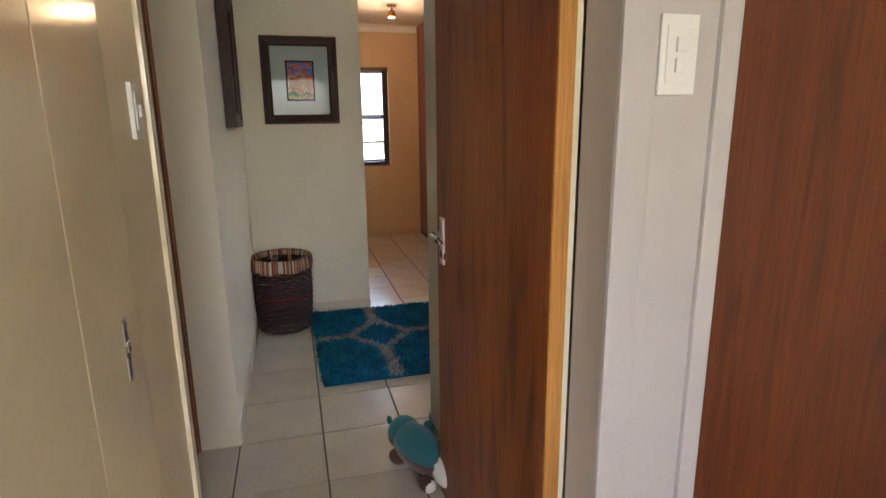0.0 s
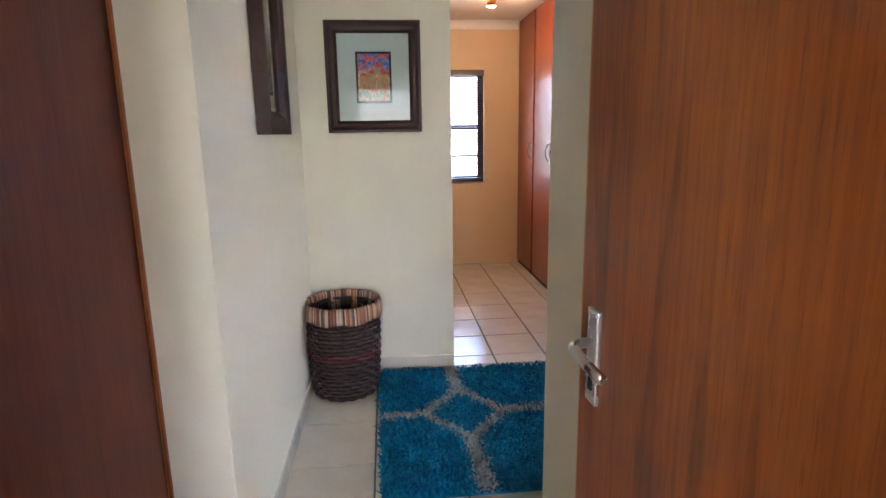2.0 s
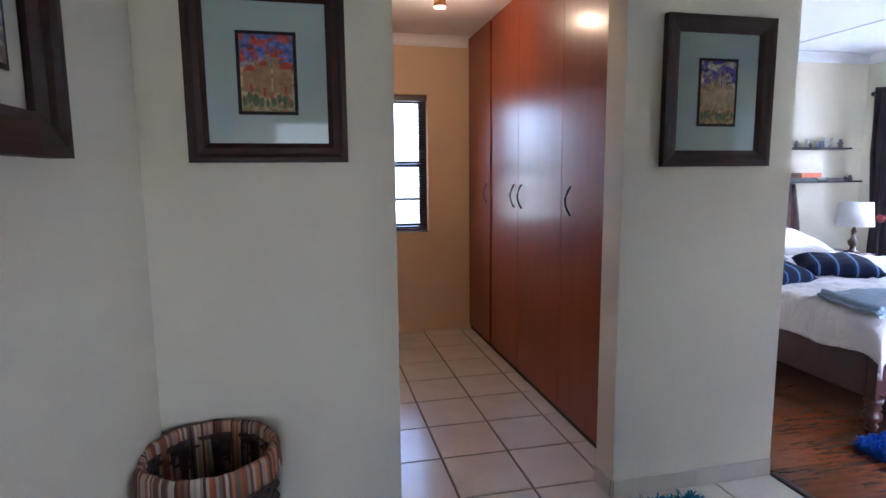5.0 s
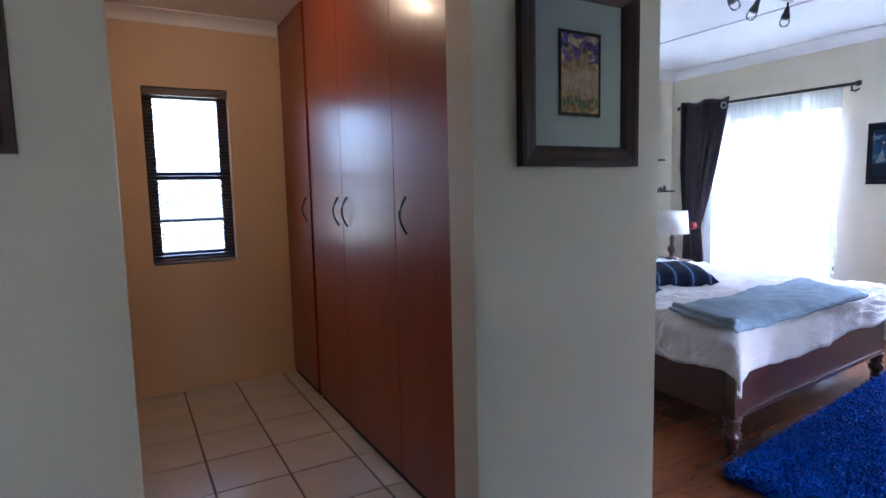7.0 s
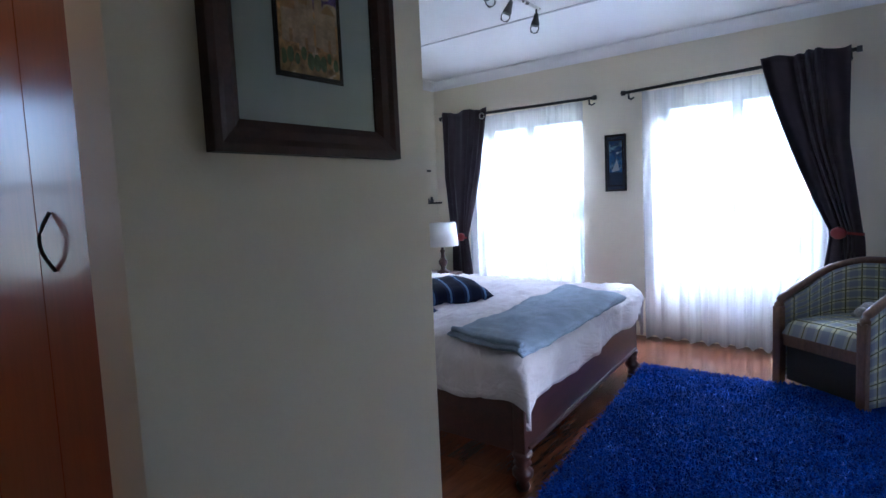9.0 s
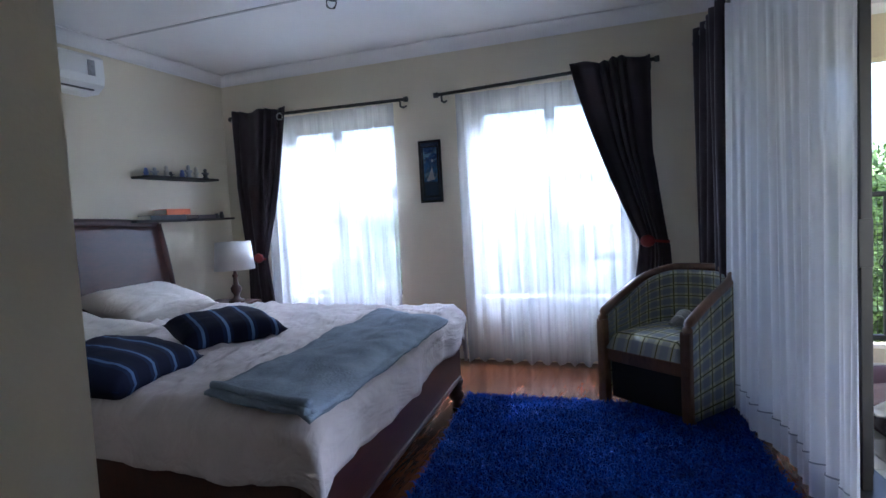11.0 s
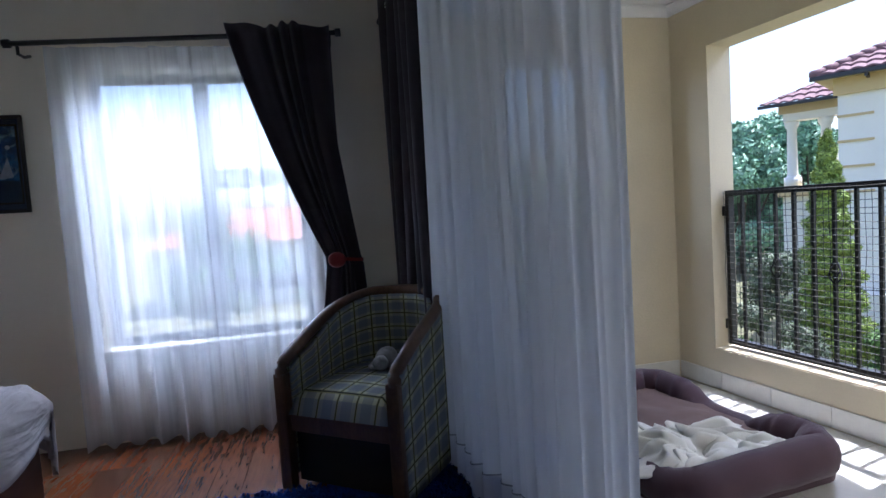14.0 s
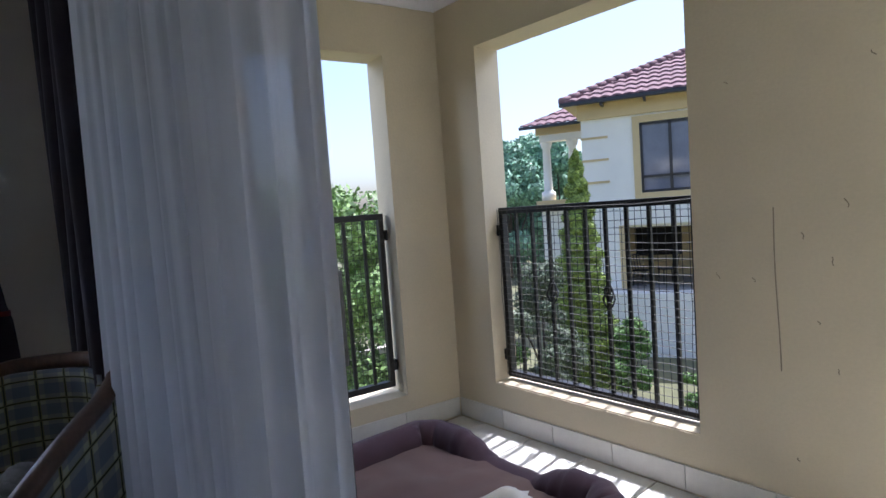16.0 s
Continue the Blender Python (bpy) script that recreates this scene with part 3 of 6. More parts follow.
flush_door("hall_side_door", "closed varnished orange-brown flush wooden door", (1.08, 0.675, 0), -90.0, 0.79, DOOR_WOOD_SHADED, False)


def light_switch(name, label, m, w=0.075, h=0.12, rockers=1, rocker_h=0.03):
    """Local: back at z = 0, face towards +z, y up."""
    sw = thing(name, label, "light switch")
    sw.matrix_world = m
    part("plate", box_bm(-w / 2, w / 2, -h / 2, h / 2, 0, 0.010, 0.003), PLASTIC, sw)
    part("inner_plate", box_bm(-w / 2 + 0.012, w / 2 - 0.012, -h / 2 + 0.02, h / 2 - 0.02, 0.010, 0.013, 0.001), PLASTIC, sw)
    for k in range(rockers):
        y = (k - (rockers - 1) / 2) * 0.036
        part("rocker", box_bm(-0.010, 0.010, y - 0.013, y + 0.013, 0.013, 0.019, 0.003), PLASTIC, sw)
    return sw


light_switch("light_switch", "white plastic single light switch on cream wall", pose(-0.075, 1.083, 1.43, 90, 0, 90), rockers=1)
light_switch("light_switch", "white plastic double light switch beside door frame", pose(0.940, 0.617, 1.515, 90, 0, 0), 0.078, 0.14, rockers=2)


# ---- framed pictures ----
def framed_picture(name, label, m, w, h, border, art, art_w, art_h, mat_board=MATBOARD, depth=0.03, frame_mat=FRAME_WOOD):
    """Local: back at y = 0, front towards -y, x across, z up, centre at the origin."""
    p = thing(name, label, "picture")
    p.matrix_world = m
    for nm, (x0, x1, z0, z1), (dx, dz) in (
        ("frame_side", (-w / 2, -w / 2 + border, -h / 2, h / 2), (1, 0)), ("frame_side", (w / 2 - border, w / 2, -h / 2, h / 2), (-1, 0)),
        ("frame_rail", (-w / 2, w / 2, -h / 2, -h / 2 + border), (0, 1)), ("frame_rail", (-w / 2, w / 2, h / 2 - border, h / 2), (0, -1))):
        bm = bmesh.new()
        steps = [(0.0, 0.0), (0.0, depth), (0.25, depth), (0.45, depth * 0.85), (0.75, depth * 0.75), (1.0, depth * 0.45), (1.0, 0.0)]
        ends = []
        for s in (0, 1):
            ring = []
            for f, d in steps:
                o = f * border
                if dx:
                    x = (-w / 2 + o) if dx > 0 else (w / 2 - o)
                    z = (-h / 2 + o) if s == 0 else (h / 2 - o)
                else:
                    z = (-h / 2 + o) if dz > 0 else (h / 2 - o)
                    x = (-w / 2 + o) if s == 0 else (w / 2 - o)
                ring.append(bm.verts.new((x, -d, z)))
            ends.append(ring)
        for k in range(len(steps) - 1):
            bm.faces.new((ends[0][k], ends[1][k], ends[1][k + 1], ends[0][k + 1]))
        part(nm, bm, frame_mat, p)
    iw, ih = w / 2 - border + 0.002, h / 2 - border + 0.002
    part("matboard", box_bm(-iw, iw, -0.008, -0.002, -ih, ih), mat_board, p, "pale matboard")
    part("inner_border", box_bm(-art_w / 2 - 0.011, art_w / 2 + 0.011, -0.0095, -0.008, -art_h / 2 - 0.011, art_h / 2 + 0.011), BLACK, p, "thin dark mount line")
    part("painting", box_bm(-art_w / 2, art_w / 2, -0.011, -0.0095, -art_h / 2, art_h / 2), art, p, "small colourful town watercolour")
    bm = bmesh.new()
    bm.faces.new([bm.verts.new(c) for c in ((-iw, -0.0135, -ih), (iw, -0.0135, -ih), (iw, -0.0135, ih), (-iw, -0.0135, ih))])
    part("glazing", bm, PGLASS, p)
    return p


ART1 = picture_mat("red_roof_town_painting", (0.14, 0.20, 0.55), (0.68, 0.46, 0.24), (0.42, 0.36, 0.17), (0.62, 0.09, 0.05))
ART2 = picture_mat("violet_street_painting", (0.14, 0.09, 0.42), (0.62, 0.36, 0.15), (0.45, 0.28, 0.11), (0.72, 0.58, 0.38))
ART3 = picture_mat("blue_night_sail_painting", (0.015, 0.07, 0.20), (0.03, 0.14, 0.34), (0.03, 0.11, 0.26), (0.20, 0.36, 0.50), 16)
ART4 = picture_mat("brown_sketch", (0.45, 0.40, 0.32), (0.30, 0.25, 0.2), (0.2, 0.16, 0.12), (0.5, 0.45, 0.36))
town_1 = framed_picture("framed_picture", "dark wood framed watercolour of red-roofed town", pose(0.349, 3.756, 1.659), 0.498, 0.568, 0.062, ART1, 0.165, 0.24)
town_2 = framed_picture("framed_picture", "dark wood framed watercolour of a village street", pose(2.024, 3.756, 1.636), 0.478, 0.566, 0.062, ART2, 0.152, 0.235)
framed_picture("framed_picture", "dark wood framed picture on the passage wall", pose(-0.046, 2.902, 1.70, 0, 0, 90), 0.425, 0.66, 0.085, ART4, 0.13, 0.34, PAINT, 0.05)
sail_picture = framed_picture("framed_picture", "narrow dark framed blue sailing picture between windows", pose(6.066, 4.63, 1.505, 0, 0, -90), 0.185, 0.49, 0.018, ART3, 0.115, 0.38, mottled("navy_mount", (0.015, 0.03, 0.07), 0.6, 0, 5, 100, 0.1, 0.0), 0.02, BLACK)


def painted_sail(picture):
    """A pale sail with a small moon over dark water, flat on the painting."""
    pale = mottled("pale_sail_paint", (0.42, 0.48, 0.56), 0.6, 0, 40, 160, 0.2, 0.0)
    bm = bmesh.new()
    for pts in (((-0.030, -0.075), (0.034, -0.065), (0.012, 0.035)), ((-0.034, -0.070), (-0.006, -0.070), (0.004, 0.010)), [(0.018 + 0.011 * math.cos(a), 0.085 + 0.011 * math.sin(a)) for a in [2 * math.pi * j / 12 for j in range(12)]]):
        bm.faces.new([bm.verts.new((x, -0.0113, z)) for x, z in pts])
    tagged(part("painted_sail", bm, pale, picture), kind="stuff")
    bm = bmesh.new()
    bm.faces.new([bm.verts.new((x, -0.0112, z)) for x, z in ((-0.057, -0.19), (0.057, -0.19), (0.057, -0.085), (-0.057, -0.078))])
    part("painted_water", bm, mottled("dark_water_paint", (0.010, 0.030, 0.070), 0.6, 0, 40, 160, 0.4, 0.0), picture)


def painted_town(picture, w, h, seed, walls, roofs, bushes):
    """Flat brush shapes on the painting: house fronts, towers with pointed roofs, a low hedge."""
    rg = random.Random(seed)
    shapes = {"painted_house": (bmesh.new(), walls), "painted_roof": (bmesh.new(), roofs), "painted_hedge": (bmesh.new(), bushes)}

    def poly(name, pts, d):
        bm = shapes[name][0]
        bm.faces.new([bm.verts.new((x * w / 2, -0.0112 - d, z * h / 2)) for x, z in pts])

    for k, (x, base, top_z, half) in enumerate(((-0.62, -0.5, 0.05, 0.28), (-0.12, -0.6, 0.18, 0.26), (0.34, -0.5, 0.42, 0.13), (0.68, -0.55, 0.12, 0.24), (0.06, -0.2, 0.50, 0.09), (-0.38, -0.2, 0.34, 0.08))):
        d = 0.0001 * k
        poly("painted_house", ((x - half, base), (x + half, base), (x + half, top_z), (x - half, top_z + rg.uniform(-0.03, 0.03))), d)
        peak = top_z + (0.34 if half < 0.15 else 0.17)
        poly("painted_roof", ((x - half * 1.15, top_z), (x + half * 1.15, top_z), (x + rg.uniform(-0.03, 0.03), peak)), d + 0.00005)
        if half > 0.15:
            poly("painted_roof", ((x - 0.05, base), (x + 0.05, base), (x + 0.05, base + 0.22), (x - 0.05, base + 0.22)), d + 0.00005)
    for k in range(9):
        x, r = -0.9 + 0.22 * k, rg.uniform(0.10, 0.17)
        z = -0.72 + rg.uniform(-0.08, 0.08)
        poly("painted_hedge", [(x + r * 0.8 * math.cos(a), z + r * math.sin(a)) for a in [2 * math.pi * j / 9 for j in range(9)] if abs(x + r * 0.8 * math.cos(a)) < 0.99], 0.0008 + 0.00005 * k)
    for name, (bm, mat) in shapes.items():
        tagged(part(name, bm, mat, picture), kind="stuff")


OCHRE = mottled("ochre_brushwork", (0.40, 0.24, 0.11), 0.6, 0, 40, 160, 0.35, 0.0)
RUSSET = mottled("red_brushwork", (0.50, 0.075, 0.035), 0.6, 0, 50, 160, 0.35, 0.0)
SAGE = mottled("green_brushwork", (0.13, 0.17, 0.07), 0.6, 0, 60, 160, 0.5, 0.0)
SAND = mottled("sand_brushwork", (0.50, 0.36, 0.22), 0.6, 0, 40, 160, 0.35, 0.0)
painted_sail(sail_picture)
painted_town(town_1, 0.165, 0.24, 2, OCHRE, RUSSET, SAGE)
painted_town(town_2, 0.152, 0.235, 5, SAND, OCHRE, SAGE)


# ---- closet ----
def wardrobe_unit(name, label, y0, y1, doors, handles):
    w = thing(name, label, "wardrobe", (1.76, y0, 0), 0, "wardrobe row")
    d = y1 - y0
    part("carcass", box_bm(0.022, 0.60, 0.001, d - 0.001, 0.035, 2.435), CHERRY, w)
    part("plinth", box_bm(0.012, 0.60, 0.001, d - 0.001, 0, 0.035), BLACK, w, "recessed black plinth")
    for (a, b), hy in zip(doors, handles):
        part("door", box_bm(0.0, 0.020, a - y0 + 0.002, b - y0 - 0.002, 0.037, 2.432, 0.002), CHERRY, w)
        bm = bmesh.new()
        tube(bm, [(-0.002 - 0.027 * math.sin(t * math.pi), hy - y0 + 0.006 * math.sin(t * math.pi), 1.19 + (t - 0.5) * 0.15) for t in [k / 10 for k in range(11)]], 0.005, 8)
        part("handle", bm, PEWTER, w, "curved dark pewter handle", True)
    return w


wardrobe_unit("wardrobe", "glossy cherry-veneer wardrobe with curved pewter handles", 3.93, 5.785, [(3.93, 4.578), (4.578, 5.232), (5.232, 5.785)], [4.465, 5.165, 5.30])
wardrobe_unit("wardrobe", "narrow cherry-veneer wardrobe beside the window wall", 5.83, 6.41, [(5.83, 6.41)], [5.90])
struct("wardrobe_filler", box_bm(1.77, 2.37, 3.904, 3.926, 0, 2.44), PAINT, "cream filler beside the wardrobe", "wall")


def casement(name, label, axis, plane, depth, a0, a1, z0, z1, bars, mat=BLACK_ALU, w=0.045):
    """A framed window; bars: list of (a0, a1, z0, z1) members inside the frame."""
    win = tagged(new(name), label, "window", kind="structure")

    def add(nm, p, q, lo, hi, m, d0=0.0, d1=None):
        e0, e1 = plane + d0, plane + (depth if d1 is None else d1)
        e0, e1 = min(e0, e1), max(e0, e1)
        ob = part(nm, box_bm(p, q, e0, e1, lo, hi) if axis == "y" else box_bm(e0, e1, p, q, lo, hi), m, win)
        return ob

    add("frame_side", a0, a0 + w, z0, z1, mat)
    add("frame_side", a1 - w, a1, z0, z1, mat)
    add("frame_rail", a0 + w, a1 - w, z0, z0 + w, mat)
    add("frame_rail", a0 + w, a1 - w, z1 - w, z1, mat)
    for b in bars:
        add("glazing_bar", *b, mat, 0.004, depth * 0.9)
    pane = add("pane", a0 + w, a1 - w, z0 + w, z1 - w, GLASS, depth * 0.45, depth * 0.55)
    pane.visible_shadow = False
    return win


casement("window_1", "small dark-framed closet window", "y", 6.50, 0.05, 0.90, 1.41, 0.86, 1.98, [(0.962, 1.348, 1.395, 1.45), (0.962, 1.348, 1.12, 1.145)], mottled("brown_window_frame", (0.040, 0.026, 0.024), 0.4, 0, 15, 200, 0.2, 0.05), 0.062)
casement("window_2", "black-framed bedroom window beside bed", "x", 6.18, 0.05, 4.94, 6.0, 0.5, 1.97, [(5.495, 5.575, 0.545, 1.925), (4.985, 5.495, 1.31, 1.42), (4.985, 5.495, 0.75, 0.82)])
casement("window_3", "black-framed bedroom window behind armchair", "x", 6.18, 0.05, 3.17, 4.265, 0.5, 1.97, [(3.665, 3.74, 0.545, 1.925), (3.215, 3.665, 1.335, 1.445), (3.215, 3.665, 0.75, 0.82)])
casement("window_4", "hall window", "y", -2.66, -0.05, -0.05, 0.95, 0.9, 2.1, [(0.43, 0.47, 0.945, 2.055)])
struct("window_sill_1", box_bm(0.90, 1.41, 6.42, 6.50, 0.845, 0.862, 0.003), WHITE_PAINT, "white plaster window sill", "sill")


def venetian_blind():
    b = thing("venetian_blind", "dark brown venetian blind lowered over closet window", "blind", (1.155, 6.455, 0))
    part("headrail", box_bm(-0.25, 0.25, -0.025, 0.025, 1.93, 1.975, 0.003), BRONZE_BLIND, b)
    slat = None
    for k in range(44):
        z = 1.915 - k * 0.0235
        bm = bmesh.new()
        sheet(bm, 1, 4, lambda u, v: ((u - 0.5) * 0.49, (v - 0.5) * 0.024, 0.0015 * (1 - (2 * v - 1) ** 2) + (v - 0.5) * 0.007))
        if slat is None:
            slat = part("slat", bm, BRONZE_BLIND, b)
            slat.location.z = z
        else:
            bm.free()
            o = slat.copy()
            scene.collection.objects.link(o)
            o.location.z = z
    for x in (-0.19, 0.19):
        bm = bmesh.new()
        tube(bm, [(x, 0.0, 0.88), (x, 0.0, 1.94)], 0.0015, 5)
        part("cord", bm, BRONZE_BLIND, b)
    part("bottom_rail", box_bm(-0.245, 0.245, -0.013, 0.013, 0.868, 0.884, 0.003), BRONZE_BLIND, b)


venetian_blind()


# ---- passage things ----
def pile_rug(name, label, corners, tufts, length, pieces):
    """A shag rug over a plan quad; pieces: (part name, material, test of (u, v))."""
    rug = thing(name, label, "rug", (sum(c[0] for c in corners) / 4, sum(c[1] for c in corners) / 4, 0.0))
    ox, oy = rug.location.x, rug.location.y
    cs = [Vector((c[0] - ox, c[1] - oy)) for c in corners]

    def at(u, v):
        return cs[0] * (1 - u) * (1 - v) + cs[1] * u * (1 - v) + cs[2] * u * v + cs[3] * (1 - u) * v

    bm = bmesh.new()
    top = [bm.verts.new((*at(u, v), 0.012)) for u, v in ((0, 0), (1, 0), (1, 1), (0, 1))]
    low = [bm.verts.new((*at(u, v), 0.001)) for u, v in ((0, 0), (1, 0), (1, 1), (0, 1))]
    bm.faces.new(top)
    bm.faces.new(list(reversed(low)))
    for k in range(4):
        bm.faces.new((low[k], low[(k + 1) % 4], top[(k + 1) % 4], top[k]))
    part("backing", bm, pieces[0][1], rug)
    rng = np.random.default_rng(7)
    uv = rng.random((tufts, 2))
    for pname, mat, test in pieces:
        sel = uv[[test(u, v) for u, v in uv]]
        c = np.array([[*at(u, v), 0.008] for u, v in sel])
        n = len(c)
        a = rng.random(n) * 2 * np.pi
        lean = rng.random(n) * 0.9 + 0.15
        ln = length * (0.6 + 0.7 * rng.random(n))
        side = np.stack([-np.sin(a), np.cos(a), np.zeros(n)], 1) * (0.0028 + 0.002 * rng.random(n))[:, None]
        up = np.stack([np.cos(a) * np.sin(lean), np.sin(a) * np.sin(lean), np.cos(lean)], 1) * ln[:, None]
        droop = np.stack([np.cos(a) * ln * 0.35, np.sin(a) * ln * 0.35, -0.12 * ln], 1)
        verts = np.concatenate([c - side, c + side, c + up + side * 0.9, c + up - side * 0.9, c + up + droop], 0)
        i = np.arange(n)
        faces = np.concatenate([np.stack([i, i + n, i + 2 * n], 1), np.stack([i, i + 2 * n, i + 3 * n], 1), np.stack([i + 3 * n, i + 2 * n, i + 4 * n], 1)], 0)
        me = bpy.data.meshes.new(pname)
        me.from_pydata(verts.tolist(), [], faces.tolist())
        me.materials.append(mat)
        ob = new(pname, me)
        ob.parent = rug
        tagged(ob, kind="stuff")
    return rug


def lattice(u, v):
    """Diamonds at the nodes of a net, joined by straight arms."""
    x, y = (u * 1.62 - 0.40) / 0.84, (v * 1.13 - 0.60) / 1.0
    fx, fy = abs(x - round(x)) * 0.84, abs(y - round(y)) * 1.0
    d = fx / 0.200 + fy / 0.235
    if abs(d - 1) < 0.15:
        return True
    if d < 1:
        return False
    return fx < 0.034 or fy < 0.030


TEAL_PILE = pile_mat("teal_blue_pile", (0.006, 0.105, 0.21), (0.018, 0.27, 0.50))
GREY_PILE = pile_mat("silver_grey_pile", (0.26, 0.26, 0.24), (0.54, 0.53, 0.48))
BLUE_PILE = pile_mat("royal_blue_pile", (0.003, 0.022, 0.14), (0.008, 0.065, 0.38))
pile_rug("shaggy_rug", "teal shaggy rug with silver trellis lines", [(0.34, 2.53), (1.96, 2.53), (1.95, 3.66), (0.325, 3.66)], 52000, 0.035,
         [("shag_surface", TEAL_PILE, lambda u, v: not lattice(u, v)), ("shag_surface", GREY_PILE, lattice)])


def laundry_basket(at):
    b = thing("laundry_basket", "dark woven wicker laundry basket with striped lining", "basket", at)
    prof = lambda z: 0.168 + 0.022 * math.sin(min(1, z / 0.44) * 2.2)
    bm = bmesh.new()
    lathe(bm, [(0.02, 0.004), (prof(0) - 0.008, 0.004), (prof(0.2) - 0.008, 0.2), (prof(0.43) - 0.008, 0.44)], 32)
    part("inner_wall", bm, WICKER, b, smooth=True)
    rows, n = 22, 36
    for r in range(rows):
        z = 0.012 + r * 0.0200
        bm = bmesh.new()
        pts = []
        for k in range(n * 3 + 1):
            a = 2 * math.pi * k / (n * 3)
            rr = prof(z) + 0.006 * math.sin(a * n / 2 + (r % 2) * math.pi)
            pts.append((rr * math.cos(a), rr * math.sin(a), z))
        tube(bm, pts, 0.0098, 6, False)
        part("wicker_strand", bm, RED_BAND if r in (10, 11) else WICKER, b, "dark red woven band" if r in (10, 11) else "", True)
    bm = bmesh.new()
    segs = 72

    def liner(u, v):
        a = 2 * math.pi * u
        wob = 0.004 * math.sin(a * 9) + 0.003 * math.sin(a * 23 + 1)
        prof_l = [(-0.010, 0.30), (-0.006, 0.42), (0.0, 0.468), (0.012, 0.475), (0.020, 0.462), (0.022, 0.43), (0.024, 0.395)]
        x = v * (len(prof_l) - 1)
        k = min(int(x), len(prof_l) - 2)
        f = x - k
        d, z = (prof_l[k][0] * (1 - f) + prof_l[k + 1][0] * f, prof_l[k][1] * (1 - f) + prof_l[k + 1][1] * f)
        rr = prof(0.44) + d + wob
        return (rr * math.cos(a), rr * math.sin(a), z + (0.006 * math.sin(a * 7) if v > 0.9 else 0))

    sheet(bm, segs, 12, liner, uv=lambda u, v: (u * 1.2, v * 0.2))
    solid(part("lining", bm, STRIPED, b, "orange, brown and cream striped cloth lining", True), 0.003)
    bm = bmesh.new()
    for s in (-0.012, 0.012):
        tube(bm, [(0.205, s, 0.42), (0.212, s * 1.4, 0.38), (0.210, s * 1.8, 0.33), (0.207, s * 1.2, 0.29)], 0.003, 6)
    part("tie_cord", bm, PILLOW, b, "white lining tie cord", True)
    return b


def striped_mat():
    m, n, l, b = material("striped_lining_cloth", 0.9)
    tc, sep, w = n.new("ShaderNodeTexCoord"), n.new("ShaderNodeSeparateXYZ"), n.new("ShaderNodeTexWhiteNoise")
    l.new(tc.outputs["UV"], sep.inputs[0])
    mul, fl = n.new("ShaderNodeMath"), n.new("ShaderNodeMath")
    mul.operation, fl.operation = "MULTIPLY", "FLOOR"
    mul.inputs[1].default_value = 130
    l.new(sep.outputs[0], mul.inputs[0])
    l.new(mul.outputs[0], fl.inputs[0])
    w.noise_dimensions = "1D"
    l.new(fl.outputs[0], w.inputs["W"])
    r = ramp(n, l, w.outputs["Value"], [(0.0, (0.34, 0.09, 0.03)), (0.2, (0.05, 0.022, 0.018)), (0.4, (0.45, 0.36, 0.26)), (0.6, (0.40, 0.15, 0.05)), (0.8, (0.10, 0.05, 0.04)), (1.0, (0.5, 0.42, 0.33))])
    l.new(r, b.inputs["Base Color"])
    return m


STRIPED = striped_mat()
RED_BAND = mottled("dark_red_wicker", (0.10, 0.012, 0.015), 0.45, 0, 30, 150, 0.3, 0.2)
laundry_basket((0.140, 3.545, 0)).scale = (0.98, 0.98, 1.075)


def door_stop():
    """A stuffed dachshund-like door stop in one mesh: teal back, brown flanks, pale hind end."""
    bm = bmesh.new()

    def blob(c, r, rot=(0, 0, 0)):
        m = Matrix.Translation(c) @ Euler([radians(a) for a in rot]).to_matrix().to_4x4() @ Matrix.Diagonal((*r, 1))
        bmesh.ops.create_icosphere(bm, subdivisions=3, radius=1, matrix=m)

    blob((0, 0.03, 0.080), (0.062, 0.135, 0.070))
    blob((0.0, 0.12, 0.088), (0.056, 0.055, 0.060))
    blob((0.012, -0.12, 0.070), (0.045, 0.075, 0.050))
    blob((0.062, 0.06, 0.115), (0.010, 0.030, 0.022), (0, 20, 0))
    blob((0.070, -0.05, 0.100), (0.018, 0.040, 0.030), (0, 30, 10))
    for s in (-1, 1):
        blob((s * 0.040, 0.10, 0.024), (0.026, 0.035, 0.024))
        blob((s * 0.040, -0.08, 0.024), (0.026, 0.035, 0.024))
    blob((-0.03, 0.165, 0.125), (0.008, 0.012, 0.016))
    ob = mesh_object("stuffed_door_stop", bm, TEAL_CLOTH, True)
    for mat in (cloth("brown_felt", (0.10, 0.045, 0.032), 0.9, 300, 0.2), BLANKET):
        ob.data.materials.append(mat)
    for p in ob.data.polygons:
        c = p.center
        if c.y < -0.10 and c.x < 0.05:
            p.material_index = 2
        elif c.z < 0.085:
            p.material_index = 1
    ob.matrix_world = pose(0.685, 1.655, 0, 0, 0, 20) @ Matrix.Scale(1.25, 4)
    return tagged(ob, "teal and brown stuffed animal door stop on tiles", "door stop")


door_stop()


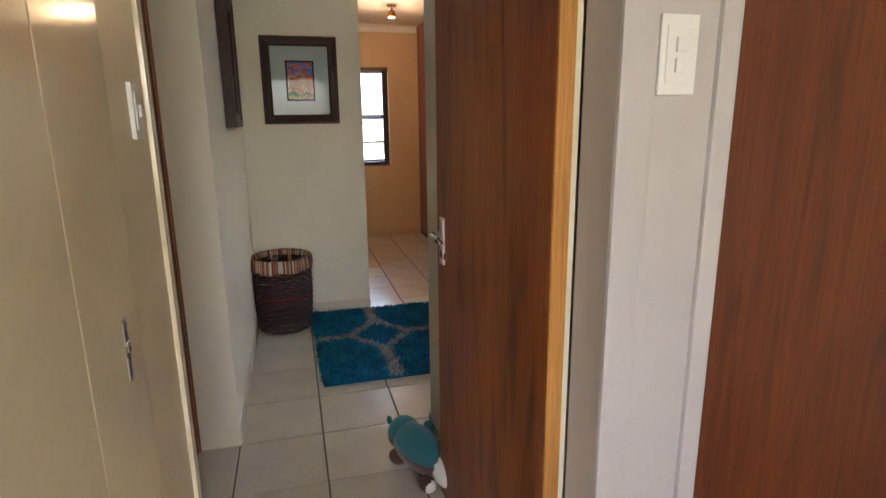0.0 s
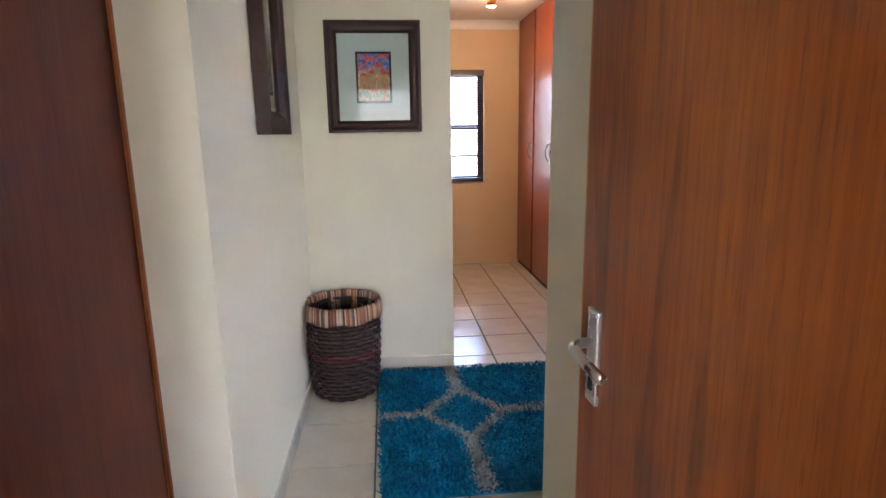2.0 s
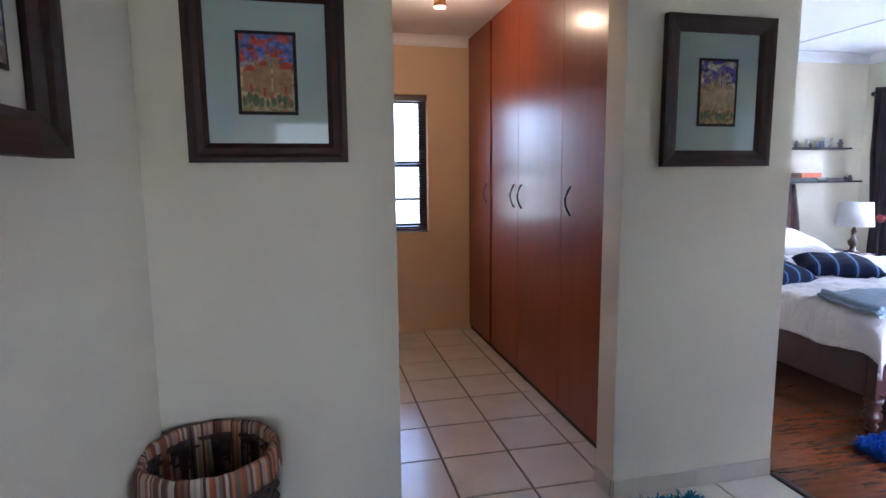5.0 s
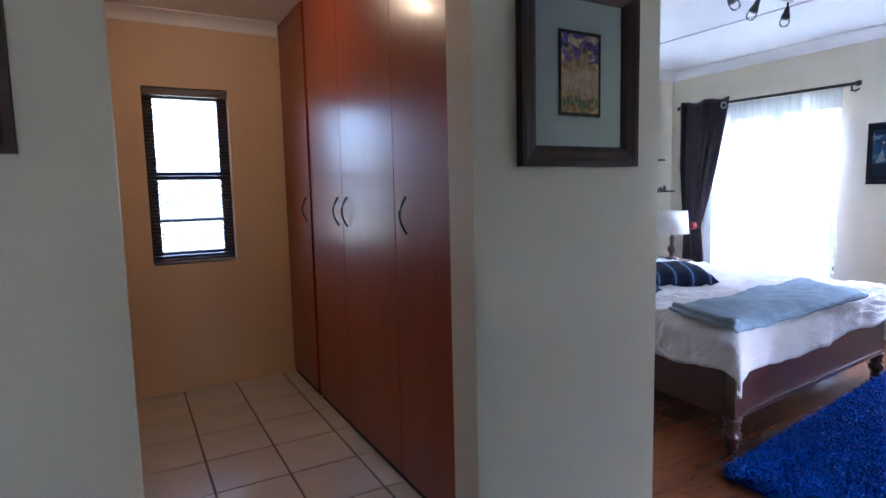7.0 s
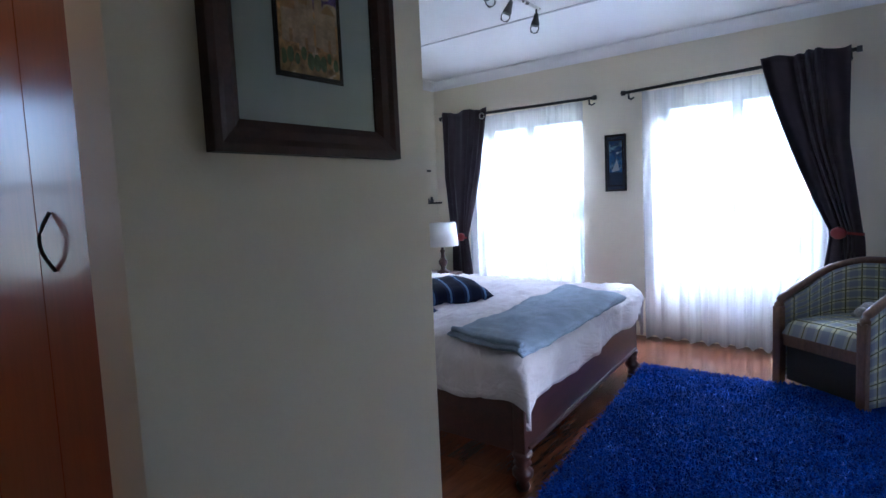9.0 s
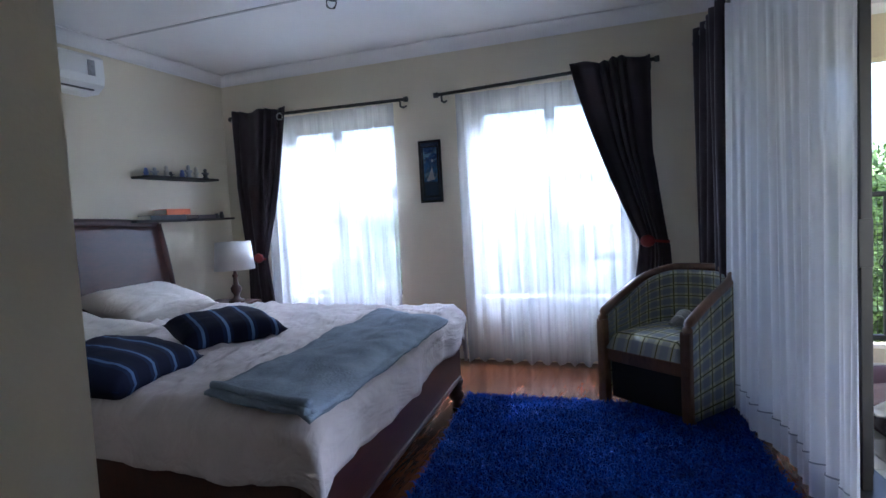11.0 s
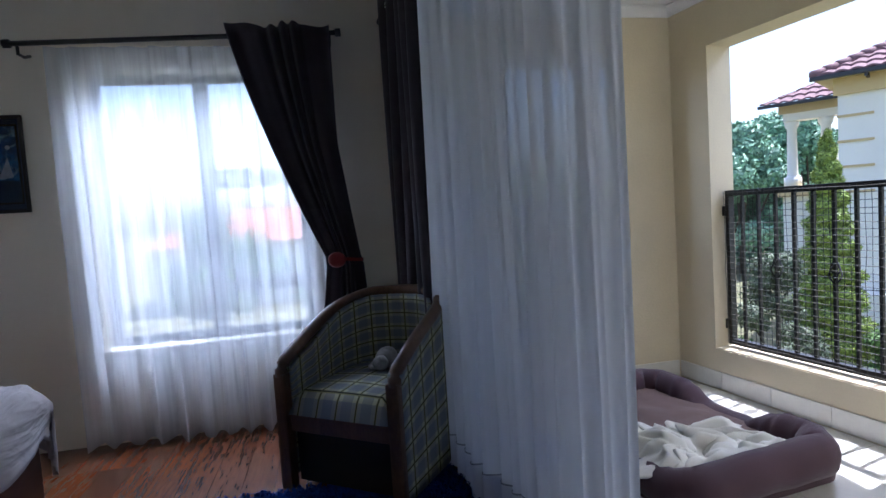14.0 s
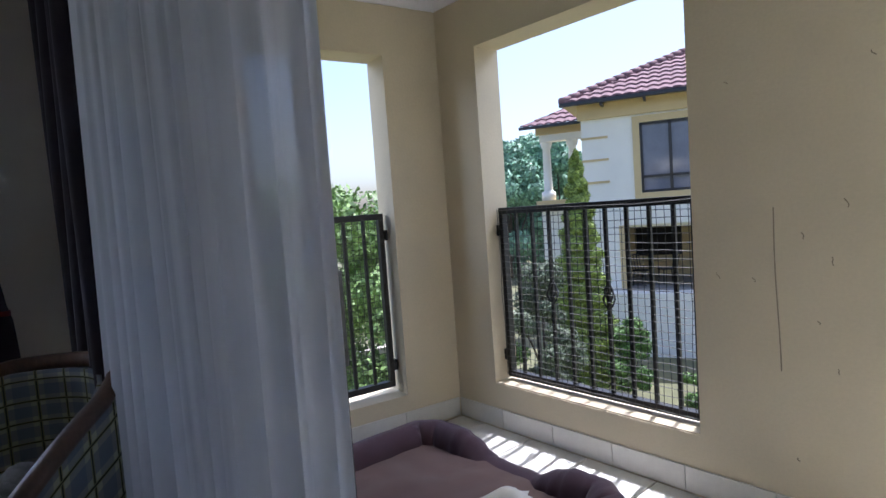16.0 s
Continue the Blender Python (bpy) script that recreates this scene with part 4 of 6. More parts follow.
def closet_spot():
    s = thing("ceiling_spot", "small lit gold ceiling spotlight in closet", "ceiling light", (1.26, 5.25, 2.44))
    bm = bmesh.new()
    lathe(bm, [(0.0, -0.001), (0.045, -0.001), (0.045, -0.018), (0.012, -0.024), (0.008, -0.06), (0.0, -0.06)], 20)
    part("base", bm, CHROME, s, smooth=True)
    bm = bmesh.new()
    lathe(bm, [(0.012, -0.05), (0.032, -0.06), (0.040, -0.11), (0.036, -0.11), (0.010, -0.06)], 20)
    part("spot_cup", bm, PINE, s, "gold spot cup", True)
    m, n, l, b = material("warm_lit_bulb", 0.5)
    b.inputs["Emission Color"].default_value, b.inputs["Emission Strength"].default_value = (1, 0.72, 0.38, 1), 6.0
    bm = bmesh.new()
    lathe(bm, [(0.0, -0.113), (0.030, -0.111), (0.030, -0.104), (0.0, -0.104)], 16)
    part("bulb", bm, m, s, "lit warm bulb", True)
    data = bpy.data.lights.new("spot_bulb", "POINT")
    data.energy, data.color, data.shadow_soft_size = 0.7, (1.0, 0.66, 0.34), 0.03
    new("spot_bulb", data).location = (1.26, 5.25, 2.30)


closet_spot()


# ---- bedroom things ----
def turned_leg(bm, x, y, h):
    r = 0.042
    return lathe(bm, [(0.0, 0.0), (r * 0.6, 0.0), (r * 0.75, h * 0.12), (r * 0.55, h * 0.22), (r * 1.1, h * 0.38), (r * 1.15, h * 0.5), (r * 0.7, h * 0.62), (r * 1.0, h * 0.7), (r * 0.8, h * 0.78), (r * 1.1, h * 0.9), (r * 1.1, h), (0, h)], 20, (x, y, 0))


SKEW = 0.11  # the bed stands a little out of square


def bed():
    W, L = 1.84, 2.46
    b = thing("sleigh_bed", "dark mahogany sleigh bed with turned feet", "bed", (3.20, 3.95, 0), 4.5)
    for x, y in ((0.05, 0.05), (W - 0.05, 0.05), (0.05, L - 0.08), (W - 0.05, L - 0.08)):
        part("leg", turned_leg(bmesh.new(), x, y, 0.17), DARK_WOOD, b, "turned dark leg", True)
    part("footboard", box_bm(0.02, W - 0.02, 0.02, 0.075, 0.165, 0.44, 0.008), DARK_WOOD, b)
    part("foot_moulding", box_bm(0.05, W - 0.05, 0.008, 0.022, 0.185, 0.197, 0.003), DARK_WOOD, b, "polished moulding strip")
    for x in (0.02, W - 0.06):
        part("side_rail", box_bm(x, x + 0.04, 0.076, L - 0.11, 0.17, 0.42, 0.006), DARK_WOOD, b)
    bm = bmesh.new()

    def hb(u, v):
        z = 0.16 + v * 1.04
        y = L - 0.10 + 0.13 * max(0, v - 0.25) ** 1.6
        inset = 0.05 * v ** 2
        return (-0.02 + inset + u * (W + 0.12 - 2 * inset), y, z + 0.03 * math.sin(u * math.pi) * v)

    sheet(bm, 16, 16, hb)
    solid(part("headboard", bm, POLISHED, b, "curved polished headboard", True), 0.05)
    bm = bmesh.new()
    tube(bm, [hb(k / 16, 1.0) for k in range(17)], 0.034, 10)
    part("headboard_roll", bm, DARK_WOOD, b, smooth=True)
    for u in (0.0, 1.0):
        bm = bmesh.new()
        tube(bm, [Vector(hb(u, k / 10)) + Vector((0, -0.012, 0)) for k in range(11)], 0.030, 8)
        part("headboard_stile", bm, DARK_WOOD, b, smooth=True)
    part("mattress", box_bm(0.07, W - 0.07, 0.085, L - 0.14, 0.30, 0.555, 0.04), PILLOW, b)

    def duvet(u, v):
        x, y = -0.15 + u * (W + 0.32), -0.13 + v * (L - 0.42)
        dx = max(0.0, 0.03 - x, x - (W - 0.03))
        dy = max(0.0, 0.05 - y)
        z, low = 0.60, 0.0
        if dx or dy:
            far = max(dx, dy) + 0.65 * min(dx, dy)
            z -= 0.02 * min(1, far / 0.03) + max(0, far - 0.03) * (1.15 + 0.10 * math.sin(x * 3.1 + y * 4.3))
            low = min(1, far / 0.2)
            if dx:
                out = 0.055 * min(1, dx / 0.05) + 0.012 * low * math.sin(y * 9)
                x = 0.03 - out if x < 0.03 else W - 0.03 + out
            if dy:
                y = 0.05 - 0.065 * min(1, dy / 0.05) - 0.010 * low * math.sin(x * 8 + 2)
        q = Vector((x * 3.2, y * 3.2, 0))
        calm = 1 - 0.75 * low
        z += 0.014 * calm * noise.noise(q) + 0.010 * calm * noise.noise(Vector((x * 5 + y * 9, y * 4 - x * 2, 3)))
        crease = 1 - abs(noise.noise(Vector((x * 4.0 - y * 2.0, y * 5.5, 7))))
        z += 0.009 * calm * max(0, crease - 0.80) / 0.20
        fold = 1 - abs(noise.noise(Vector((x * 7.0 + y * 5.0, y * 11 - x * 3, 11))))
        z += 0.006 * calm * max(0, fold - 0.82) / 0.18
        pull = 1 - abs(noise.noise(Vector((x * 2.4 - y * 1.5, y * 11.0 + x * 3.0, 19))))
        z += 0.007 * calm * max(0, pull - 0.84) / 0.16
        if low:
            along = y if dx > dy else x
            ripple = low * (0.014 * math.sin(along * 17 + 2.0 * noise.noise(Vector((along * 3, 1, 2)))) + 0.020 * noise.noise(Vector((along * 6, z * 5, 4))))
            x, y = (x - math.copysign(ripple, 0.9 - x), y) if dx > dy else (x, y - ripple)
            z += 0.018 * low * noise.noise(Vector((along * 4.5, 7, 1)))
        return (x, y, z)

    bm = bmesh.new()
    sheet(bm, 130, 140, duvet)
    solid(part("duvet", bm, LINEN, b, "creased pale grey-pink duvet", True), 0.02)
    for piece in b.children:
        for v in piece.data.vertices:
            v.co.x += SKEW * v.co.y
    return b


the_bed = bed()
BED_M = pose(3.20, 3.95, 0, 0, 0, 4.5)


def cushion(name, label, category, m, w, h, t, mat, stripes=None):
    """A stuffed cushion lying flat in local xy."""
    bm = bmesh.new()
    n = 22
    grid = {}
    for s in (1, -1):
        for i in range(n + 1):
            for j in range(n + 1):
                u, v = 2 * i / n - 1, 2 * j / n - 1
                if s == -1 and (i in (0, n) or j in (0, n)):
                    grid[s, i, j] = grid[1, i, j]
                    continue
                puff = max(0.0, (1 - u ** 4) * (1 - v ** 4)) ** 0.55
                pinch = 1 - 0.07 * (1 - abs(u) ** 2) * abs(v) ** 3
                pinch2 = 1 - 0.07 * (1 - abs(v) ** 2) * abs(u) ** 3
                z = s * t / 2 * puff * (1 + 0.15 * noise.noise(Vector((u * 2, v * 2, w * 9)))) + 0.004 * noise.noise(Vector((u * 6, v * 6, s)))
                grid[s, i, j] = bm.verts.new((u * w / 2 * pinch2, v * h / 2 * pinch, z))
    for s in (1, -1):
        for i in range(n):
            for j in range(n):
                q = (grid[s, i, j], grid[s, i + 1, j], grid[s, i + 1, j + 1], grid[s, i, j + 1])
                bm.faces.new(q if s == 1 else tuple(reversed(q)))
    ob = mesh_object(name, bm, mat, True)
    ob.matrix_world = m
    return tagged(ob, label, category)


def stripe_cushion_mat():
    m, n, l, b = material("navy_striped_cushion_cloth", 0.7)
    tc, sep = n.new("ShaderNodeTexCoord"), n.new("ShaderNodeSeparateXYZ")
    l.new(tc.outputs["Object"], sep.inputs[0])
    a, f = n.new("ShaderNodeMath"), n.new("ShaderNodeMath")
    a.operation, f.operation = "MULTIPLY", "FRACT"
    a.inputs[1].default_value = 9.0
    l.new(sep.outputs[0], a.inputs[0])
    l.new(a.outputs[0], f.inputs[0])
    r = n.new("ShaderNodeValToRGB")
    r.color_ramp.interpolation = "CONSTANT"
    e = r.color_ramp.elements
    e[0].position, e[0].color = 0.0, (0.004, 0.006, 0.022, 1)
    e[1].position, e[1].color = 0.45, (0.008, 0.016, 0.050, 1)
    for p, c in ((0.62, (0.085, 0.15, 0.27)), (0.74, (0.006, 0.012, 0.040)), (0.88, (0.005, 0.007, 0.022))):
        k = e.new(p)
        k.color = (*c, 1)
    l.new(f.outputs[0], r.inputs["Fac"])
    l.new(r.outputs["Color"], b.inputs["Base Color"])
    b.inputs["Roughness"].default_value, b.inputs["Specular IOR Level"].default_value = 0.85, 0.2
    return m


NAVY = stripe_cushion_mat()
cushion("pillow", "plump cream pillow against the headboard", "pillow", BED_M @ pose(1.540, 1.98, 0.70, 16, 0, -3), 0.72, 0.48, 0.16, PILLOW)
cushion("pillow", "plump cream pillow against the headboard", "pillow", BED_M @ pose(0.698, 1.94, 0.70, 16, 0, 4), 0.72, 0.48, 0.16, PILLOW)
cushion("pillow", "cream pillow lying flat on the bed", "pillow", BED_M @ pose(0.620, 1.58, 0.675, 4, 0, 2), 0.70, 0.44, 0.12, PILLOW)
cushion("cushion", "navy and blue striped cushion on the bed", "cushion", BED_M @ pose(0.95, 0.99, 0.665, 5, 0, -38), 0.48, 0.44, 0.145, NAVY)
cushion("cushion", "navy and blue striped cushion leaning on pillow", "cushion", BED_M @ pose(0.235, 0.93, 0.675, 8, 0, 6), 0.48, 0.42, 0.15, NAVY)


def throw():
    t = thing("folded_throw", "pale blue folded fleece throw across the bed", "blanket")
    quad = [Vector(c) for c in ((3.115, 3.905), (4.49, 3.99), (4.73, 4.485), (3.225, 4.36))]

    def spot(u, v):
        return quad[0] * (1 - u) * (1 - v) + quad[1] * u * (1 - v) + quad[2] * u * v + quad[3] * (1 - u) * v

    for k, (lift, trim) in enumerate(((0.0, 0.0), (0.009, 0.012), (0.017, 0.02))):
        bm = bmesh.new()

        def lay(u, v, lift=lift, trim=trim):
            a, c = trim + u * (1 - 2 * trim), trim + v * (1 - 2 * trim)
            p = spot(a, c)
            edge = min(1.0, min(u, 1 - u) * 12, min(v, 1 - v) * 5)
            z = 0.636 + lift * (0.4 + 0.6 * edge) + 0.014 * noise.noise(Vector((p.x * 4, p.y * 4, 2))) + 0.008 * noise.noise(Vector((p.x * 11, p.y * 11, k)))
            z += 0.006 * max(0.0, 1 - abs(v - 0.55 - 0.05 * math.sin(u * 6)) / 0.04) if k == 2 else 0.0
            z -= max(0.0, 0.10 - v) * 0.12
            wob = 0.022 * noise.noise(Vector((u * 6, v * 4, 5 + k)))
            return (p.x + wob, p.y + wob, z)

        sheet(bm, 70, 26, lay)
        solid(part("fold", bm, FLEECE, t, smooth=True), 0.011)
    for u, lift in ((0.012, 0.640), (0.02, 0.662)):
        bm = bmesh.new()
        tube(bm, [(*spot(u + 0.006 * math.sin(k), 0.04 + k * 0.092), lift + 0.004 * math.sin(k * 1.3 + u * 90)) for k in range(11)], 0.013, 10)
        part("rolled_edge", bm, FLEECE, t, smooth=True)
    return t


throw()


def bedside():
    b = thing("bedside_table", "dark wooden bedside table beside the bed", "bedside table", (5.32, 6.12, 0))
    part("top", box_bm(0, 0.46, 0, 0.44, 0.50, 0.53, 0.006), DARK_WOOD, b)
    part("body", box_bm(0.02, 0.44, 0.02, 0.43, 0.12, 0.50, 0.004), DARK_WOOD, b)
    for z in (0.14, 0.32):
        part("drawer", box_bm(0.04, 0.42, 0.008, 0.02, z, z + 0.16, 0.004), DARK_WOOD, b)
    for x in (0.03, 0.39):
        for y in (0.03, 0.38):
            part("leg", box_bm(x, x + 0.04, y, y + 0.04, 0, 0.12, 0.004), DARK_WOOD, b)
    lamp = thing("table_lamp", "turned dark wooden lamp with white shade", "lamp", (5.61, 6.23, 0.53))
    bm = bmesh.new()
    lathe(bm, [(0.0, 0.0), (0.065, 0.0), (0.065, 0.02), (0.03, 0.035), (0.022, 0.06), (0.040, 0.09), (0.045, 0.12), (0.022, 0.15), (0.018, 0.20), (0.026, 0.22), (0.014, 0.24), (0.014, 0.30), (0.0, 0.30)], 20)
    part("stem", bm, DARK_WOOD, lamp, "turned dark stem", True)
    bm = bmesh.new()
    lathe(bm, [(0.160, 0.27), (0.138, 0.50)], 36)
    solid(part("lampshade", bm, SHADE, lamp, "white drum shade", True), 0.003)


bedside()


def floating_shelf(name, label, x0, x1, z):
    s = thing(name, label, "shelf", (x0, 6.62, z), 0, "wall shelves")
    part("board", box_bm(0, x1 - x0, -0.17, -0.001, -0.018, 0.0, 0.003), BLACK, s, "black shelf board")
    return s


floating_shelf("wall_shelf", "black floating wall shelf holding small figurines", 5.03, 5.76, 1.565)
floating_shelf("wall_shelf", "black floating wall shelf holding books", 4.90, 5.92, 1.235)
rng = random.Random(3)
FIG = [mottled("figurine_%s" % n, c, 0.3, 0, 40, 200, 0.2, 0.05) for n, c in (("blue", (0.06, 0.10, 0.28)), ("grey", (0.30, 0.31, 0.33)), ("cream", (0.5, 0.47, 0.4)), ("dark", (0.05, 0.05, 0.06)))]
for k in range(8):
    x = 5.10 + k * 0.083
    h = rng.uniform(0.05, 0.11)
    bm = bmesh.new()
    lathe(bm, [(0.0, 0.0), (0.022, 0.0), (0.024, h * 0.12), (0.014, h * 0.25), (0.022, h * 0.45), (0.012, h * 0.66), (0.015, h * 0.8), (0.010, h * 0.95), (0.0, h)], 14)
    if k % 2:
        add_box(bm, -0.035, 0.035, -0.008, 0.008, h * 0.45, h * 0.62, 0.004)
    ob = mesh_object("figurine", bm, FIG[k % 4], True)
    ob.location = (x, 6.54 + rng.uniform(-0.03, 0.03), 1.565)
    tagged(ob, "small %s ornament figurine on black shelf" % ("blue", "grey", "cream", "dark")[k % 4], "figurine", "shelf ornaments")


def book_stack():
    for k, (x0, w, h, c, lab) in enumerate(((5.05, 0.34, 0.035, (0.03, 0.035, 0.05), "dark closed book lying flat"), (5.20, 0.24, 0.045, (0.65, 0.14, 0.03), "orange book lying on the shelf stack"), (5.52, 0.20, 0.03, (0.06, 0.05, 0.05), "dark closed book lying flat"))):
        z = 1.235 + (0.035 if k == 1 else 0)
        b = thing("book", lab, "book", (x0, 6.48, z), 0)
        cov = mottled("book_cover_%d" % k, c, 0.5, 0, 10, 100, 0.1, 0.05)
        part("cover", box_bm(0, w, 0, 0.13, 0, 0.004), cov, b)
        part("cover", box_bm(0, w, 0, 0.13, h - 0.004, h), cov, b)
        part("pages", box_bm(0.004, w - 0.004, 0.004, 0.128, 0.004, h - 0.004), PILLOW, b)
        part("spine", box_bm(0, w, -0.002, 0.003, 0, h, 0.001), cov, b)


book_stack()
for k, (x, r, h) in enumerate(((5.80, 0.022, 0.04), (5.86, 0.02, 0.055))):
    bm = bmesh.new()
    lathe(bm, [(0, 0), (r, 0), (r * 1.1, h * 0.3), (r * 0.6, h * 0.8), (r * 0.7, h), (0, h)], 14)
    ob = mesh_object("figurine", bm, FIG[3], True)
    ob.location = (x, 6.54, 1.235)
    tagged(ob, "small dark ornament on lower shelf", "figurine", "shelf ornaments")


def air_conditioner():
    a = thing("air_conditioner", "white wall-mounted air conditioner under the cornice", "air conditioner", (3.90, 6.62, 2.09))
    bm = bmesh.new()
    prof = [(0.0, 0.0), (-0.13, 0.0), (-0.19, 0.05), (-0.20, 0.10), (-0.195, 0.22), (-0.17, 0.24), (0.0, 0.24)]
    ends = [[bm.verts.new((x, y, z)) for y, z in prof] for x in (0.0, 0.82)]
    for k in range(len(prof)):
        bm.faces.new((ends[0][k], ends[1][k], ends[1][(k + 1) % len(prof)], ends[0][(k + 1) % len(prof)]))
    bm.faces.new(ends[0])
    bm.faces.new(list(reversed(ends[1])))
    part("casing", bm, PLASTIC, a)
    part("louvre", box_bm(0.06, 0.76, -0.168, -0.150, 0.012, 0.020), FIG[3], a, "dark air slot")
    part("display", box_bm(0.70, 0.75, -0.203, -0.199, 0.10, 0.20, 0.001), FIG[1], a, "grey display panel")
    part("intake_grille", box_bm(0.05, 0.77, -0.16, -0.03, 0.238, 0.244), FIG[1], a)


air_conditioner()


def ceiling_spots():
    s = thing("ceiling_spot_bar", "chrome ceiling bar with swivelling spotlights", "ceiling light", (4.31, 4.60, CEIL))
    bm = bmesh.new()
    tube(bm, [(-0.36, 0, -0.03), (0.36, 0, -0.03)], 0.012, 10)
    part("bar", bm, CHROME, s, smooth=True)
    bm = bmesh.new()
    lathe(bm, [(0, 0), (0.05, 0), (0.05, -0.02), (0, -0.03)], 18)
    part("base", bm, CHROME, s, smooth=True)
    for x, tilt in ((-0.32, -25), (0.0, 20), (0.32, 8)):
        bm = bmesh.new()
        tube(bm, [(x, 0, -0.03), (x, 0, -0.075)], 0.006, 8)
        part("arm", bm, BLACK_IRON, s)
        bm = bmesh.new()
        lathe(bm, [(0.0, 0.0), (0.014, 0.0), (0.018, -0.03), (0.027, -0.06), (0.028, -0.075), (0.023, -0.076), (0.0, -0.066)], 18)
        bmesh.ops.transform(bm, matrix=pose(x, 0, -0.07, tilt, tilt * 0.6, 0), verts=bm.verts)
        part("spotlight", bm, PEWTER, s, "unlit dark chrome spotlight cup", True)
        bm = bmesh.new()
        lathe(bm, [(0.0, -0.060), (0.022, -0.066), (0.031, -0.090), (0.024, -0.118), (0.0, -0.126)], 16)
        bmesh.ops.transform(bm, matrix=pose(x, 0, -0.07, tilt, tilt * 0.6, 0), verts=bm.verts)
        part("bulb", bm, PGLASS, s, "clear glass bulb", True)


ceiling_spots()


# ---- curtains ----
def curtain_rod(name, label, p, q):
    r = thing(name, label, "curtain rod", p)
    d = Vector(q) - Vector(p)
    bm = bmesh.new()
    tube(bm, [(0, 0, 0), d], 0.013, 12)
    part("rod", bm, BLACK_IRON, r, smooth=True)
    n = d.normalized()
    side = Vector((1, 0, 0)) if abs(n.y) > 0.5 else Vector((0, -1, 0))
    for f in (0.02, 0.98):
        c = d * f
        bm = bmesh.new()
        tube(bm, [c + Vector((0, 0, -0.015)), c + Vector((0, 0, -0.05)), c + side * 0.06 + Vector((0, 0, -0.05)), c + side * 0.115 + Vector((0, 0, -0.03))], 0.008, 8)
        part("bracket", bm, BLACK_IRON, r)
    for c, s in ((Vector((0, 0, 0)), -1), (d, 1)):
        bm = bmesh.new()
        tube(bm, [c, c + n * s * 0.02, c + n * s * 0.03], 0.021, 12)
        part("finial", bm, BLACK_IRON, r, smooth=True)
    return r


curtain_rod("curtain_rod", "black iron curtain rod over the bedside window", (5.95, 4.78, 2.07), (5.95, 6.42, 2.09))
curtain_rod("curtain_rod", "black iron curtain rod over the armchair window", (5.95, 2.95, 2.12), (5.95, 4.50, 2.07))
curtain_rod("curtain_rod", "black iron curtain rod over the sliding door", (-2.85, 0.14, 2.20), (-0.06, 0.14, 2.20)).matrix_world = SOUTH @ pose(-2.85, 0.14, 2.20)


STITCH = mottled("grey_hem_thread", (0.30, 0.33, 0.38), 0.9, 0, 10, 200, 0.1, 0.0)


def sheer_curtain(name, label, axis, plane, a0, a1, top, low, folds, amp, hem=True, flare=0.0, net=SHEER):
    c = thing(name, label, "curtain")
    ph = random.Random(int(a0 * 1000))
    k1, k2, k3 = ph.uniform(0, 6), ph.uniform(0, 6), ph.uniform(0, 6)

    def fall(u, v):
        a = a0 + (a1 - a0) * u
        w = u * folds * 2 * math.pi + 1.2 * math.sin(u * 9 + k1)
        grow = 0.45 + 0.75 * v
        d = amp * grow * (math.sin(w) * (0.7 + 0.4 * math.sin(u * 17 + k2)) + 0.22 * math.sin(1.7 * w + k2 + v)) + 0.018 * math.sin(u * 7 + k3) * v
        a += 0.006 * math.sin(w * 1.7 + v * 3) + flare * v * (u - 0.5)
        z = top + (low - top) * v + (0.012 * math.sin(w) if v > 0.98 else 0)
        return (a, plane + d, z) if axis == "y" else (plane + d, a, z)

    bm = bmesh.new()
    sheet(bm, int(folds * 14), 26, fall)
    part("net", bm, net, c, "white net cloth", True)
    if hem:
        bm = bmesh.new()
        sheet(bm, int(folds * 14), 2, lambda u, v: tuple(Vector(fall(u, 0.935 + 0.065 * v)) + (Vector((0, 0.003, 0)) if axis == "y" else Vector((-0.003, 0, 0)))))
        part("hem", bm, net, c, "doubled hem band", True)
        bm = bmesh.new()
        sheet(bm, int(folds * 14), 1, lambda u, v: tuple(Vector(fall(u, 0.933 + 0.003 * v)) + (Vector((0, 0.005, 0)) if axis == "y" else Vector((-0.005, 0, 0)))))
        part("hem_stitching", bm, STITCH, c, "thin stitched hem line", True)
    return c


sheer_curtain("net_curtain", "white net curtain over the bedside window", "x", 5.985, 4.895, 6.14, 2.06, 0.03, 11, 0.028, False)
sheer_curtain("net_curtain", "white net curtain over the armchair window", "x", 5.975, 3.02, 4.36, 2.06, 0.02, 12, 0.030, False)
sheer_curtain("net_curtain", "long white net curtain before the sliding door", "y", 0.145, -2.15, -0.74, 2.20, 0.025, 15, 0.030, flare=0.02, net=VOILE).matrix_world = SOUTH


